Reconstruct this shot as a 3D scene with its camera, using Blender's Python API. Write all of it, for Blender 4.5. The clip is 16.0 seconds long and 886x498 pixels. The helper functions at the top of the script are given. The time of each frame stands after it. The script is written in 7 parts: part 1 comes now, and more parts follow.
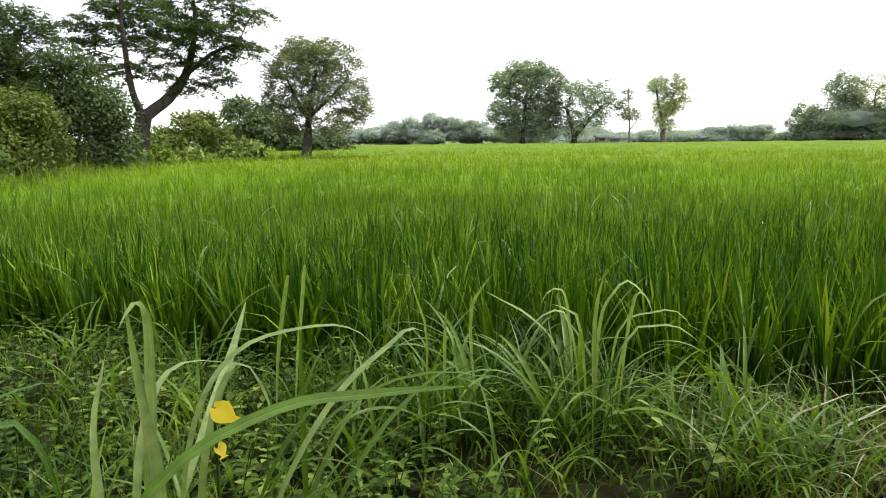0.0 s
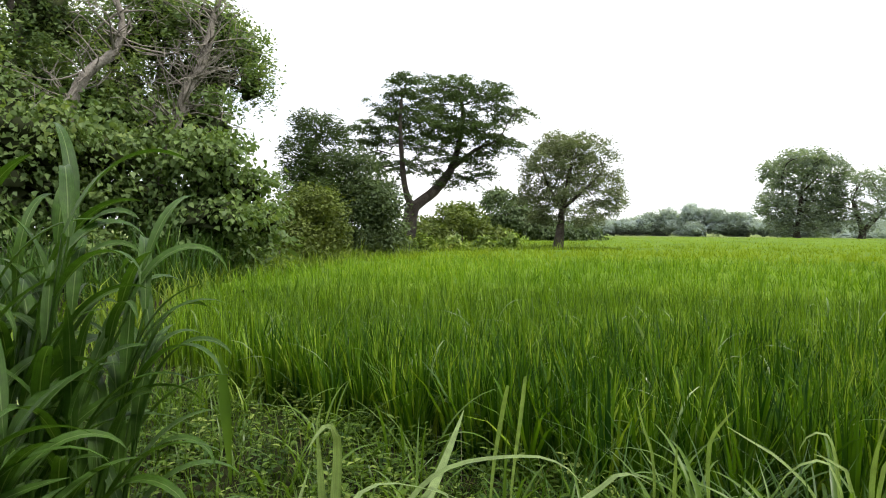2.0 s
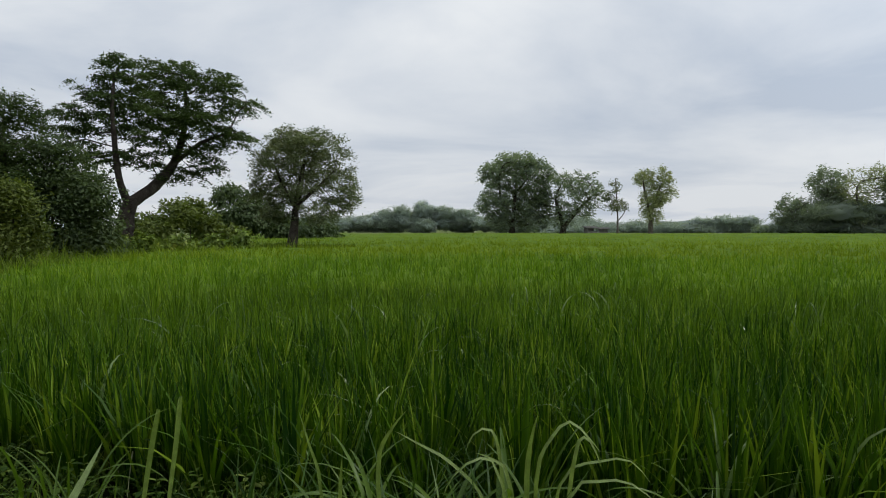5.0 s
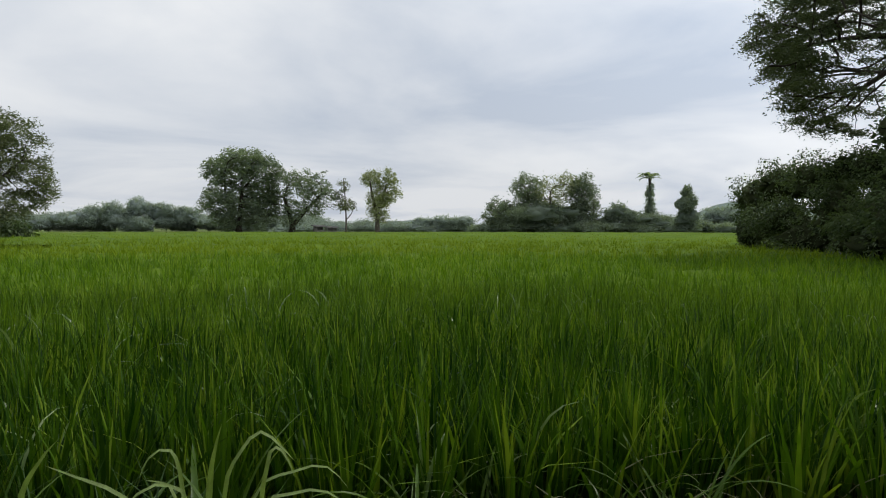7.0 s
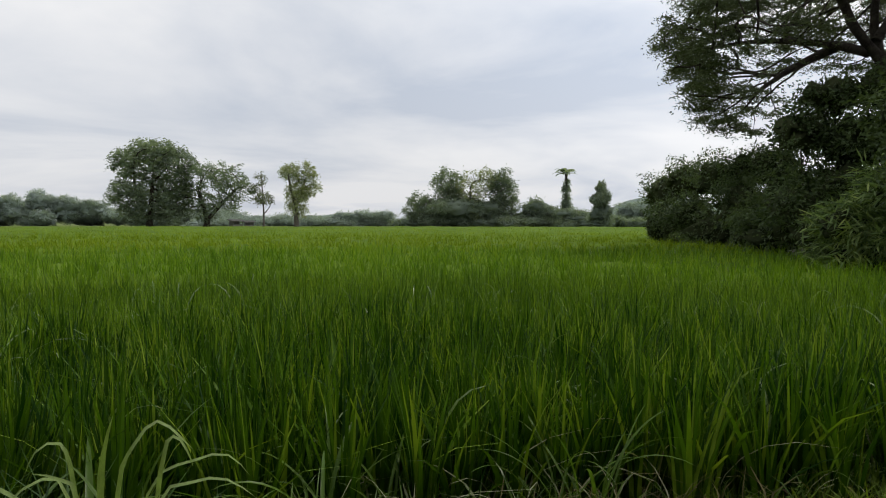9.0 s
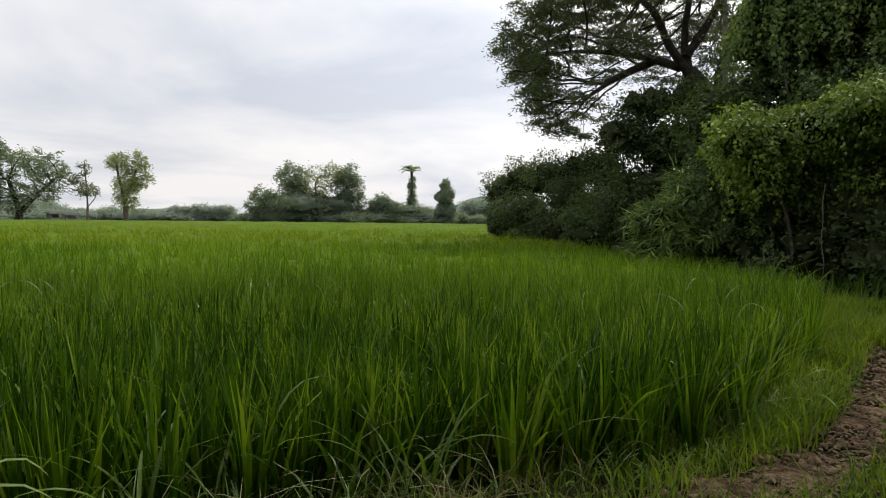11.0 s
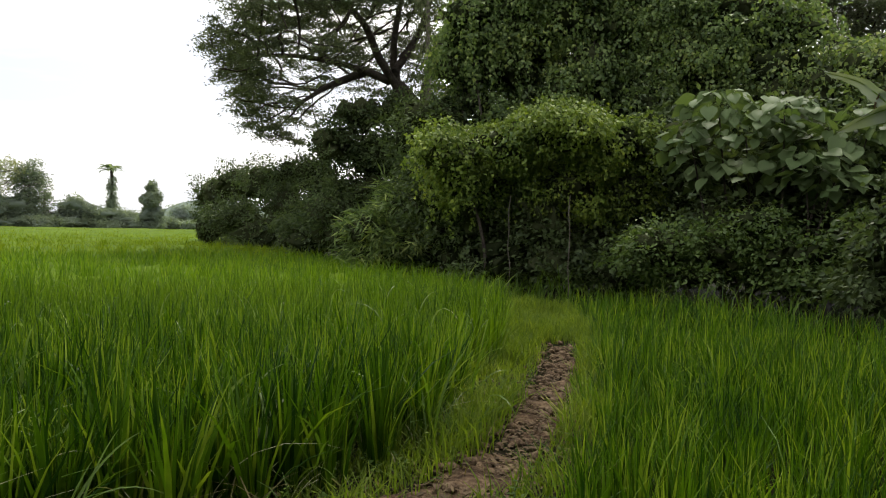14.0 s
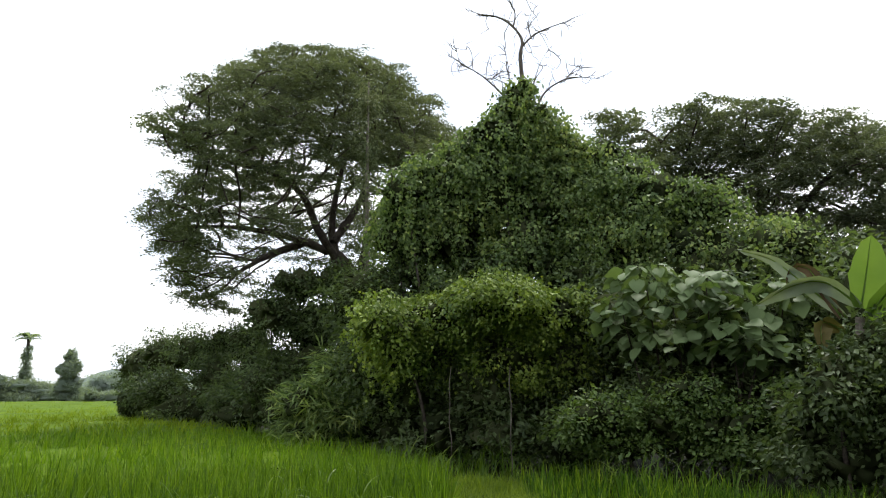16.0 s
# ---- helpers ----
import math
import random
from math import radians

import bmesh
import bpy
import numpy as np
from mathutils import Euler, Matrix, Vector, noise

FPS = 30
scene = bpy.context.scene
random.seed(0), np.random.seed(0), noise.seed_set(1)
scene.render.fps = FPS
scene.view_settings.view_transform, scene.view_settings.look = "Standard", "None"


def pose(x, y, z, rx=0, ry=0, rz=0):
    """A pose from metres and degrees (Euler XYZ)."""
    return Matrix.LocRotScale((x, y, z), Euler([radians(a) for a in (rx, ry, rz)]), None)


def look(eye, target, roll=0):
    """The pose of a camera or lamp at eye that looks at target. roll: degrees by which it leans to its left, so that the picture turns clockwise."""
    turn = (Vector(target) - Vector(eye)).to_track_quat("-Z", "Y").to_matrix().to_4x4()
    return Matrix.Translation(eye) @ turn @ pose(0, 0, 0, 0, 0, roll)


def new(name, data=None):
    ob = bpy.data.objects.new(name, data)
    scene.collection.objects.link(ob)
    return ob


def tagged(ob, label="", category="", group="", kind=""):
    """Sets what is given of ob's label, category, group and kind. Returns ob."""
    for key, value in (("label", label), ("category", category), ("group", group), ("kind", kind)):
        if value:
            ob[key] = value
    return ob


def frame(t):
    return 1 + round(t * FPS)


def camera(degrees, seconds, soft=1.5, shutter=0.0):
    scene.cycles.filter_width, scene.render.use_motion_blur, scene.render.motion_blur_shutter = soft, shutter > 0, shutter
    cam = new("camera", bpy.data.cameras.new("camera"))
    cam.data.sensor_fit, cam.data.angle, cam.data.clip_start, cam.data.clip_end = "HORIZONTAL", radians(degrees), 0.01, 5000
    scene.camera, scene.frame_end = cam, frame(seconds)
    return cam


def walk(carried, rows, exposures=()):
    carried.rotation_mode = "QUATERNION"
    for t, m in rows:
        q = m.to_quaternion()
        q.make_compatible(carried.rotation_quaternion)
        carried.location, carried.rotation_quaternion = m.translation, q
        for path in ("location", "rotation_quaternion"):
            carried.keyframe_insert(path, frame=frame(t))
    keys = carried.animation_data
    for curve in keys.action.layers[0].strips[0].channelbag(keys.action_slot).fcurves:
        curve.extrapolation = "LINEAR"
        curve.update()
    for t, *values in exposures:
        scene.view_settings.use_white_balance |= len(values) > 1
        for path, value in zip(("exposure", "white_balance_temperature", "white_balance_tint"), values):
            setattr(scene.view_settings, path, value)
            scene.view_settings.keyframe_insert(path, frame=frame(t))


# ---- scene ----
cam = camera(64.7, 16.0, 1.05)
PATH = [
    (0, (-0.536, -1.961, 1.45), (-0.527, 0.015, 1.14), -0.7),
    (0.5, (-0.518, -1.889, 1.459), (-0.777, 0.076, 1.191), 0.1),
    (1, (-0.476, -1.836, 1.471), (-0.904, 0.108, 1.273), 0.1),
    (1.5, (-0.466, -1.818, 1.506), (-1.074, 0.083, 1.368), -0.1),
    (2, (-0.446, -1.795, 1.534), (-1.133, 0.083, 1.479), 0.3),
    (2.5, (-0.413, -1.816, 1.57), (-1.188, 0.027, 1.617), -1.1),
    (3, (-0.38, -1.792, 1.562), (-1.15, 0.053, 1.593), -1.6),
    (3.5, (-0.342, -1.723, 1.55), (-0.93, 0.188, 1.548), -0.5),
    (4, (-0.277, -1.583, 1.532), (-0.61, 0.388, 1.491), -0.3),
    (4.5, (-0.234, -1.48, 1.523), (-0.38, 0.514, 1.467), -0.6),
    (5, (-0.201, -1.419, 1.525), (-0.166, 0.58, 1.464), -0.1),
    (5.2, (-0.189, -1.366, 1.515), (-0.067, 0.629, 1.451), -0.0),
    (7.3, (-0.02, -1.255, 1.495), (0.806, 0.564, 1.42), 0.4),
    (7.5, (-0.016, -1.258, 1.49), (0.826, 0.554, 1.403), 0.6),
    (8, (0.01, -1.265, 1.478), (0.862, 0.542, 1.388), 0.3),
    (10.3, (0.02, -1.353, 1.444), (1.251, 0.222, 1.379), 1.0),
    (10.5, (0.037, -1.344, 1.438), (1.297, 0.208, 1.37), 1.1),
    (11, (0.057, -1.363, 1.435), (1.39, 0.125, 1.348), 0.7),
    (11.5, (0.168, -1.359, 1.421), (1.63, 0.001, 1.307), 0.5),
    (12, (0.274, -1.371, 1.419), (1.85, -0.146, 1.294), 0.3),
    (12.5, (0.388, -1.354, 1.424), (2.023, -0.212, 1.285), 1.1),
    (13, (0.438, -1.384, 1.436), (2.168, -0.389, 1.308), 1.2),
    (13.5, (0.46, -1.377, 1.442), (2.256, -0.503, 1.33), 0.6),
    (14, (0.471, -1.338, 1.448), (2.276, -0.478, 1.392), 1.2),
    (14.5, (0.489, -1.301, 1.499), (2.313, -0.483, 1.575), 0.6),
    (15, (0.443, -1.286, 1.571), (2.273, -0.514, 1.808), 0.3),
    (15.5, (0.406, -1.287, 1.595), (2.242, -0.578, 1.955), 0.8),
    (16, (0.36, -1.276, 1.614), (2.195, -0.595, 2.024), 0.2),
]
EXPOSURES = [(0, 0.96, 6600, 10), (1.5, 0.88, 6600, 10), (2.5, 0.6, 6500, 9), (3.0, 0.18, 6500, 7), (3.5, -0.15, 6450, 8), (4.2, -0.43, 6350, 9), (5, -0.5, 6250, 9), (7.5, -0.45, 6350, 10), (10.5, -0.25, 6650, 12), (12.5, 0.03, 6850, 13), (13.8, 0.18, 6850, 13), (14.5, 0.62, 6650, 12), (15.2, 0.53, 6500, 11), (16, 0.48, 6450, 11)]
walk(cam, [(t, look(eye, target, roll)) for t, eye, target, roll in PATH], EXPOSURES)

# ---- world, sun, exposure ----
SUN_AZ, SUN_EL = radians(82), radians(60)   # azimuth to the right of +y
world = bpy.data.worlds.new("sky")
scene.world = world
world.use_nodes = True
wn, wl = world.node_tree.nodes, world.node_tree.links
wn.clear()
w_out, w_bg = wn.new("ShaderNodeOutputWorld"), wn.new("ShaderNodeBackground")
w_sky = wn.new("ShaderNodeTexSky")
w_sky.sky_type, w_sky.sun_disc = "NISHITA", False
w_sky.sun_elevation, w_sky.sun_rotation = SUN_EL, SUN_AZ
w_sky.dust_density, w_sky.ozone_density = 3.0, 2.0
w_tc, w_sep = wn.new("ShaderNodeTexCoord"), wn.new("ShaderNodeSeparateXYZ")
w_add, w_dx, w_dy, w_com = (wn.new("ShaderNodeMath"), wn.new("ShaderNodeMath"), wn.new("ShaderNodeMath"), wn.new("ShaderNodeCombineXYZ"))
w_add.operation, w_dx.operation, w_dy.operation = "ADD", "DIVIDE", "DIVIDE"
w_add.inputs[1].default_value = 0.12
w_abs = wn.new("ShaderNodeMath")
w_abs.operation = "ABSOLUTE"
wl.new(w_tc.outputs["Generated"], w_sep.inputs[0])
wl.new(w_sep.outputs["Z"], w_abs.inputs[0])
wl.new(w_abs.outputs[0], w_add.inputs[0])
wl.new(w_sep.outputs["X"], w_dx.inputs[0])
wl.new(w_sep.outputs["Y"], w_dy.inputs[0])
wl.new(w_add.outputs[0], w_dx.inputs[1])
wl.new(w_add.outputs[0], w_dy.inputs[1])
wl.new(w_dx.outputs[0], w_com.inputs[0])
wl.new(w_dy.outputs[0], w_com.inputs[1])
w_noise = wn.new("ShaderNodeTexNoise")
w_noise.inputs["Scale"].default_value, w_noise.inputs["Detail"].default_value = 0.55, 7.0
w_noise.inputs["Roughness"].default_value, w_noise.inputs["Distortion"].default_value = 0.52, 0.4
w_ramp = wn.new("ShaderNodeValToRGB")
w_ramp.color_ramp.elements[0].position, w_ramp.color_ramp.elements[0].color = 0.36, (0.5, 0.575, 0.69, 1)
w_ramp.color_ramp.elements[1].position, w_ramp.color_ramp.elements[1].color = 0.6, (1.03, 1.03, 1.02, 1)
w_mul = wn.new("ShaderNodeMix")
w_mul.data_type, w_mul.blend_type = "RGBA", "MULTIPLY"
w_mul.inputs["Factor"].default_value = 1.0
w_mul.inputs["B"].default_value = (12.9, 12.9, 12.9, 1)
w_mix = wn.new("ShaderNodeMix")
w_mix.data_type = "RGBA"
w_mix.inputs["Factor"].default_value = 0.9
wl.new(w_com.outputs[0], w_noise.inputs["Vector"])
w_low = wn.new("ShaderNodeMapRange")
w_low.inputs["From Min"].default_value, w_low.inputs["From Max"].default_value = 0.05, 0.4
w_low.inputs["To Min"].default_value, w_low.inputs["To Max"].default_value = 0.55, 0.0
w_even = wn.new("ShaderNodeMix")
w_even.data_type = "RGBA"
w_even.inputs["B"].default_value = (0.7, 0.715, 0.745, 1)
wl.new(w_noise.outputs["Fac"], w_ramp.inputs["Fac"])
wl.new(w_abs.outputs[0], w_low.inputs["Value"])
wl.new(w_low.outputs["Result"], w_even.inputs["Factor"])
wl.new(w_ramp.outputs["Color"], w_even.inputs["A"])
w_dot, w_near, w_glow = wn.new("ShaderNodeVectorMath"), wn.new("ShaderNodeMapRange"), wn.new("ShaderNodeMix")
w_dot.operation = "DOT_PRODUCT"
w_dot.inputs[1].default_value = (math.sin(SUN_AZ) * 0.8, math.cos(SUN_AZ) * 0.8, 0.6)
w_near.interpolation_type = "SMOOTHSTEP"
w_near.inputs["From Min"].default_value, w_near.inputs["From Max"].default_value = 0.45, 1.0
w_near.inputs["To Min"].default_value, w_near.inputs["To Max"].default_value = 1.0, 1.35
w_glow.data_type, w_glow.blend_type = "RGBA", "MULTIPLY"
w_glow.inputs["Factor"].default_value = 1.0
wl.new(w_tc.outputs["Generated"], w_dot.inputs[0])
wl.new(w_dot.outputs["Value"], w_near.inputs["Value"])
wl.new(w_even.outputs["Result"], w_glow.inputs["A"])
wl.new(w_near.outputs["Result"], w_glow.inputs["B"])
wl.new(w_glow.outputs["Result"], w_mul.inputs["A"])
wl.new(w_sky.outputs["Color"], w_mix.inputs["A"])
wl.new(w_mul.outputs["Result"], w_mix.inputs["B"])
wl.new(w_mix.outputs["Result"], w_bg.inputs["Color"])
w_bg.inputs["Strength"].default_value = 0.1
wl.new(w_bg.outputs[0], w_out.inputs[0])

sun = new("sun", bpy.data.lights.new("sun", "SUN"))
sun.data.energy, sun.data.angle, sun.data.color = 2.2, radians(12), (1.0, 0.96, 0.88)
sun.matrix_world = look((0, 0, 60), (-math.sin(SUN_AZ) * 10, -math.cos(SUN_AZ) * 10, 60 - 10 * math.tan(SUN_EL)))


# ---- materials ----
def nodes_of(name):
    m = bpy.data.materials.new(name)
    m.use_nodes = True
    nt = m.node_tree
    nt.nodes.clear()
    return m, nt.nodes, nt.links


def foliage(name, dark, light, tip=None, rough=0.55, through_light=0.35, scale=0.6, spec=0.2, vary=0.55, veins=False):
    """Leaves: each one its own tone, larger patches of tone over the plant, light through the blade."""
    m, n, l = nodes_of(name)
    out, mix = n.new("ShaderNodeOutputMaterial"), n.new("ShaderNodeMixShader")
    bsdf, trans = n.new("ShaderNodeBsdfPrincipled"), n.new("ShaderNodeBsdfTranslucent")
    geo, tc, noise_t = n.new("ShaderNodeNewGeometry"), n.new("ShaderNodeTexCoord"), n.new("ShaderNodeTexNoise")
    noise_t.inputs["Scale"].default_value, noise_t.inputs["Detail"].default_value = scale, 4
    l.new(geo.outputs["Position"], noise_t.inputs["Vector"])
    add = n.new("ShaderNodeMath")
    add.operation = "MULTIPLY_ADD"
    add.inputs[1].default_value = vary
    sub = n.new("ShaderNodeMath")
    sub.operation = "MULTIPLY_ADD"
    sub.inputs[1].default_value, sub.inputs[2].default_value = 1.3, -0.12 - 0.5 * vary
    l.new(noise_t.outputs["Fac"], sub.inputs[0])
    l.new(geo.outputs["Random Per Island"], add.inputs[0])
    l.new(sub.outputs[0], add.inputs[2])
    ramp = n.new("ShaderNodeValToRGB")
    e = ramp.color_ramp.elements
    e[0].position, e[0].color = 0.1, (*dark, 1)
    e[1].position, e[1].color = 0.8, (*light, 1)
    if tip:
        k = e.new(0.97)
        k.color = (*tip, 1)
    l.new(add.outputs[0], ramp.inputs["Fac"])
    tone = ramp.outputs["Color"]
    if veins:
        uv, sep = n.new("ShaderNodeUVMap"), n.new("ShaderNodeSeparateXYZ")
        l.new(uv.outputs["UV"], sep.inputs[0])
        wob, fleck = n.new("ShaderNodeTexNoise"), n.new("ShaderNodeTexNoise")
        stretch = n.new("ShaderNodeMapping")
        stretch.inputs["Scale"].default_value = (34, 1.5, 1)
        l.new(uv.outputs["UV"], stretch.inputs["Vector"])
        l.new(stretch.outputs["Vector"], wob.inputs["Vector"])
        wob.inputs["Scale"].default_value, wob.inputs["Detail"].default_value = 1.0, 3
        l.new(tc.outputs["Object"], fleck.inputs["Vector"])
        fleck.inputs["Scale"].default_value, fleck.inputs["Detail"].default_value = 26, 4
        lines, blot = n.new("ShaderNodeMapRange"), n.new("ShaderNodeMapRange")
        for node, src, lo, hi in ((lines, wob, 0.72, 1.3), (blot, fleck, 0.8, 1.22)):
            node.inputs["From Min"].default_value, node.inputs["From Max"].default_value = 0.3, 0.7
            node.inputs["To Min"].default_value, node.inputs["To Max"].default_value = lo, hi
            l.new(src.outputs["Fac"], node.inputs["Value"])
        off, rib, both = n.new("ShaderNodeMath"), n.new("ShaderNodeMapRange"), n.new("ShaderNodeMath")
        off.operation, both.operation = "COMPARE", "MULTIPLY"
        off.inputs[1].default_value, off.inputs[2].default_value = 0.5, 0.035
        l.new(sep.outputs["X"], off.inputs[0])
        l.new(lines.outputs["Result"], both.inputs[0])
        l.new(blot.outputs["Result"], both.inputs[1])
        shade, mid = n.new("ShaderNodeMix"), n.new("ShaderNodeMix")
        shade.data_type, shade.blend_type, mid.data_type = "RGBA", "MULTIPLY", "RGBA"
        shade.inputs["Factor"].default_value = 1.0
        l.new(tone, shade.inputs["A"])
        l.new(both.outputs[0], shade.inputs["B"])
        l.new(off.outputs[0], rib.inputs["Value"])
        rib.inputs["To Max"].default_value = 0.3
        l.new(rib.outputs["Result"], mid.inputs["Factor"])
        l.new(shade.outputs["Result"], mid.inputs["A"])
        mid.inputs["B"].default_value = (0.3, 0.38, 0.16, 1)
        tone = mid.outputs["Result"]
        bump = n.new("ShaderNodeBump")
        bump.inputs["Strength"].default_value, bump.inputs["Distance"].default_value = 0.5, 0.003
        l.new(both.outputs[0], bump.inputs["Height"])
        l.new(bump.outputs[0], bsdf.inputs["Normal"])
    l.new(tone, bsdf.inputs["Base Color"])
    bsdf.inputs["Roughness"].default_value = rough
    bsdf.inputs["Specular IOR Level"].default_value = spec
    bright = n.new("ShaderNodeMix")
    bright.data_type, bright.blend_type = "RGBA", "MULTIPLY"
    bright.inputs["Factor"].default_value = 1.0
    bright.inputs["B"].default_value = (1.25, 1.3, 0.55, 1)
    l.new(tone, bright.inputs["A"])
    l.new(bright.outputs["Result"], trans.inputs["Color"])
    mix.inputs[0].default_value = through_light
    l.new(bsdf.outputs[0], mix.inputs[1])
    l.new(trans.outputs[0], mix.inputs[2])
    l.new(mix.outputs[0], out.inputs[0])
    return m


def rough_matter(name, stops, scale=4.0, fine=40.0, bump=0.4, rough=0.9, dist=0.02, coord="Object"):
    """Bark, soil and the like: coarse and fine mottling with relief."""
    m, n, l = nodes_of(name)
    out, bsdf = n.new("ShaderNodeOutputMaterial"), n.new("ShaderNodeBsdfPrincipled")
    tc, a, b = n.new("ShaderNodeTexCoord"), n.new("ShaderNodeTexNoise"), n.new("ShaderNodeTexNoise")
    for node, s in ((a, scale), (b, fine)):
        node.inputs["Scale"].default_value, node.inputs["Detail"].default_value = s, 6
        l.new(tc.outputs[coord], node.inputs["Vector"])
    mixf = n.new("ShaderNodeMath")
    mixf.operation = "MULTIPLY_ADD"
    mixf.inputs[1].default_value = 0.45
    half = n.new("ShaderNodeMath")
    half.operation = "MULTIPLY"
    half.inputs[1].default_value = 0.55
    l.new(a.outputs["Fac"], half.inputs[0])
    l.new(b.outputs["Fac"], mixf.inputs[0])
    l.new(half.outputs[0], mixf.inputs[2])
    ramp = n.new("ShaderNodeValToRGB")
    e = ramp.color_ramp.elements
    while len(e) < len(stops):
        e.new(0.5)
    for i, c in enumerate(stops):
        e[i].position, e[i].color = 0.36 + 0.28 * i / (len(stops) - 1), (*c, 1)
    l.new(mixf.outputs[0], ramp.inputs["Fac"])
    l.new(ramp.outputs["Color"], bsdf.inputs["Base Color"])
    bmp = n.new("ShaderNodeBump")
    bmp.inputs["Strength"].default_value, bmp.inputs["Distance"].default_value = bump, dist
    l.new(mixf.outputs[0], bmp.inputs["Height"])
    l.new(bmp.outputs[0], bsdf.inputs["Normal"])
    bsdf.inputs["Roughness"].default_value = rough
    bsdf.inputs["Specular IOR Level"].default_value = 0.08
    l.new(bsdf.outputs[0], out.inputs[0])
    return m


M_BARK = rough_matter("grey_bark", [(0.05, 0.042, 0.034), (0.12, 0.105, 0.088), (0.2, 0.18, 0.155)], 3, 22, 0.7)
M_DARKBARK = rough_matter("dark_bark", [(0.025, 0.02, 0.017), (0.06, 0.05, 0.042), (0.1, 0.086, 0.07)], 3, 22, 0.7)
M_PALEBARK = rough_matter("pale_dead_wood", [(0.09, 0.078, 0.065), (0.2, 0.178, 0.15), (0.32, 0.29, 0.25)], 4, 26, 0.6)
# Near-black: the deep shade between plants is put into the soil's colour.
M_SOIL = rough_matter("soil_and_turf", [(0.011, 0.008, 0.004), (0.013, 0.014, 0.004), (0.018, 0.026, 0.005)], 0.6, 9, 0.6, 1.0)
M_PATH = rough_matter("trodden_earth", [(0.016, 0.01, 0.006), (0.05, 0.032, 0.019), (0.1, 0.068, 0.04), (0.17, 0.12, 0.075)], 5.0, 34, 1.0, 0.95, 0.04)
M_CLOD = rough_matter("earth_clod", [(0.03, 0.02, 0.013), (0.1, 0.068, 0.042), (0.19, 0.14, 0.09)], 12, 60, 0.6)
# Ridge paled and greyed: distance haze is put into its colour.
M_HILL = rough_matter("hazed_wooded_hill", [(0.12, 0.16, 0.13), (0.15, 0.19, 0.16), (0.18, 0.22, 0.18)], 0.05, 0.4, 0.5, 1.0, 0.5)
# Grassland's green is paled, with distance haze in the base colour.
M_MEADOW = rough_matter("hazed_meadow", [(0.1, 0.14, 0.04), (0.15, 0.19, 0.06), (0.2, 0.22, 0.09)], 0.04, 0.6, 0.3, 1.0)
M_HUT = rough_matter("weathered_boards", [(0.12, 0.12, 0.11), (0.2, 0.19, 0.175), (0.27, 0.26, 0.24)], 2, 12, 0.4)

# Same rice leaf, lighter with distance: lit tips and haze painted into the colour.
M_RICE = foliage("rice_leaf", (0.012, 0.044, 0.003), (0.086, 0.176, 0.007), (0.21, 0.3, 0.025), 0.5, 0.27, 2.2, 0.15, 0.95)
M_RICE_MID = foliage("rice_leaf_mid_lit", (0.053, 0.120, 0.005), (0.166, 0.281, 0.010), (0.253, 0.345, 0.028), 0.55, 0.32, 0.15, 0.18, 0.85)
M_RICE_NEXT = foliage("rice_leaf_next_lit", (0.036, 0.082, 0.004), (0.135, 0.238, 0.009), (0.22, 0.325, 0.03), 0.52, 0.3, 0.25, 0.2, 0.9)
M_RICE_FAR = foliage("rice_leaf_far_hazed", (0.126, 0.193, 0.011), (0.200, 0.268, 0.016), None, 0.7, 0.3, 0.05, 0.1)
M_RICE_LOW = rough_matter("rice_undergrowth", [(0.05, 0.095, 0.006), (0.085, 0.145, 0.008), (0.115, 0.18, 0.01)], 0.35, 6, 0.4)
M_BLADE = foliage("grass_blade", (0.026, 0.066, 0.008), (0.112, 0.19, 0.02), (0.24, 0.32, 0.055), 0.36, 0.4, 1.5, 0.24)
# Pale base colour stands in for the sky sheen on bent rice leaves.
M_SHEEN_TIP = foliage("sheen_pale_rice_leaf", (0.09, 0.15, 0.045), (0.2, 0.28, 0.1), (0.3, 0.38, 0.16), 0.32, 0.35, 2.0, 0.5)
M_VERGE = foliage("verge_blade", (0.045, 0.09, 0.01), (0.18, 0.25, 0.026), (0.3, 0.35, 0.06), 0.6, 0.4, 1.6, 0.15)
M_CANE = foliage("cane_blade", (0.018, 0.05, 0.007), (0.055, 0.115, 0.014), (0.115, 0.19, 0.03), 0.45, 0.32, 1.5, 0.2, veins=True)
M_PALEBLADE = foliage("pale_grass_blade", (0.15, 0.22, 0.07), (0.25, 0.33, 0.12), (0.3, 0.38, 0.16), 0.45, 0.42, 2.0, 0.25, veins=True)
M_ARCH = foliage("arching_grass_leaf", (0.15, 0.23, 0.05), (0.27, 0.36, 0.11), (0.34, 0.43, 0.15), 0.38, 0.4, 2.0, 0.4, veins=True)
M_BROADBLADE = foliage("broad_grass_blade", (0.055, 0.115, 0.014), (0.095, 0.17, 0.024), None, 0.42, 0.4, 2.0, 0.15, veins=True)
M_STRAW = foliage("dry_straw", (0.06, 0.055, 0.02), (0.18, 0.15, 0.06), None, 0.8, 0.25, 3.0, 0.2)
M_PALESTRAW = foliage("bleached_straw", (0.16, 0.17, 0.09), (0.33, 0.33, 0.2), None, 0.6, 0.3, 3.0, 0.2)
M_LITTER = foliage("leaf_litter", (0.035, 0.024, 0.013), (0.15, 0.105, 0.06), None, 0.85, 0.1, 3.0, 0.2)
M_WEED = foliage("weed_leaf", (0.022, 0.054, 0.007), (0.09, 0.148, 0.018), (0.22, 0.28, 0.065), 0.6, 0.35, 1.2, 0.12, 0.8)
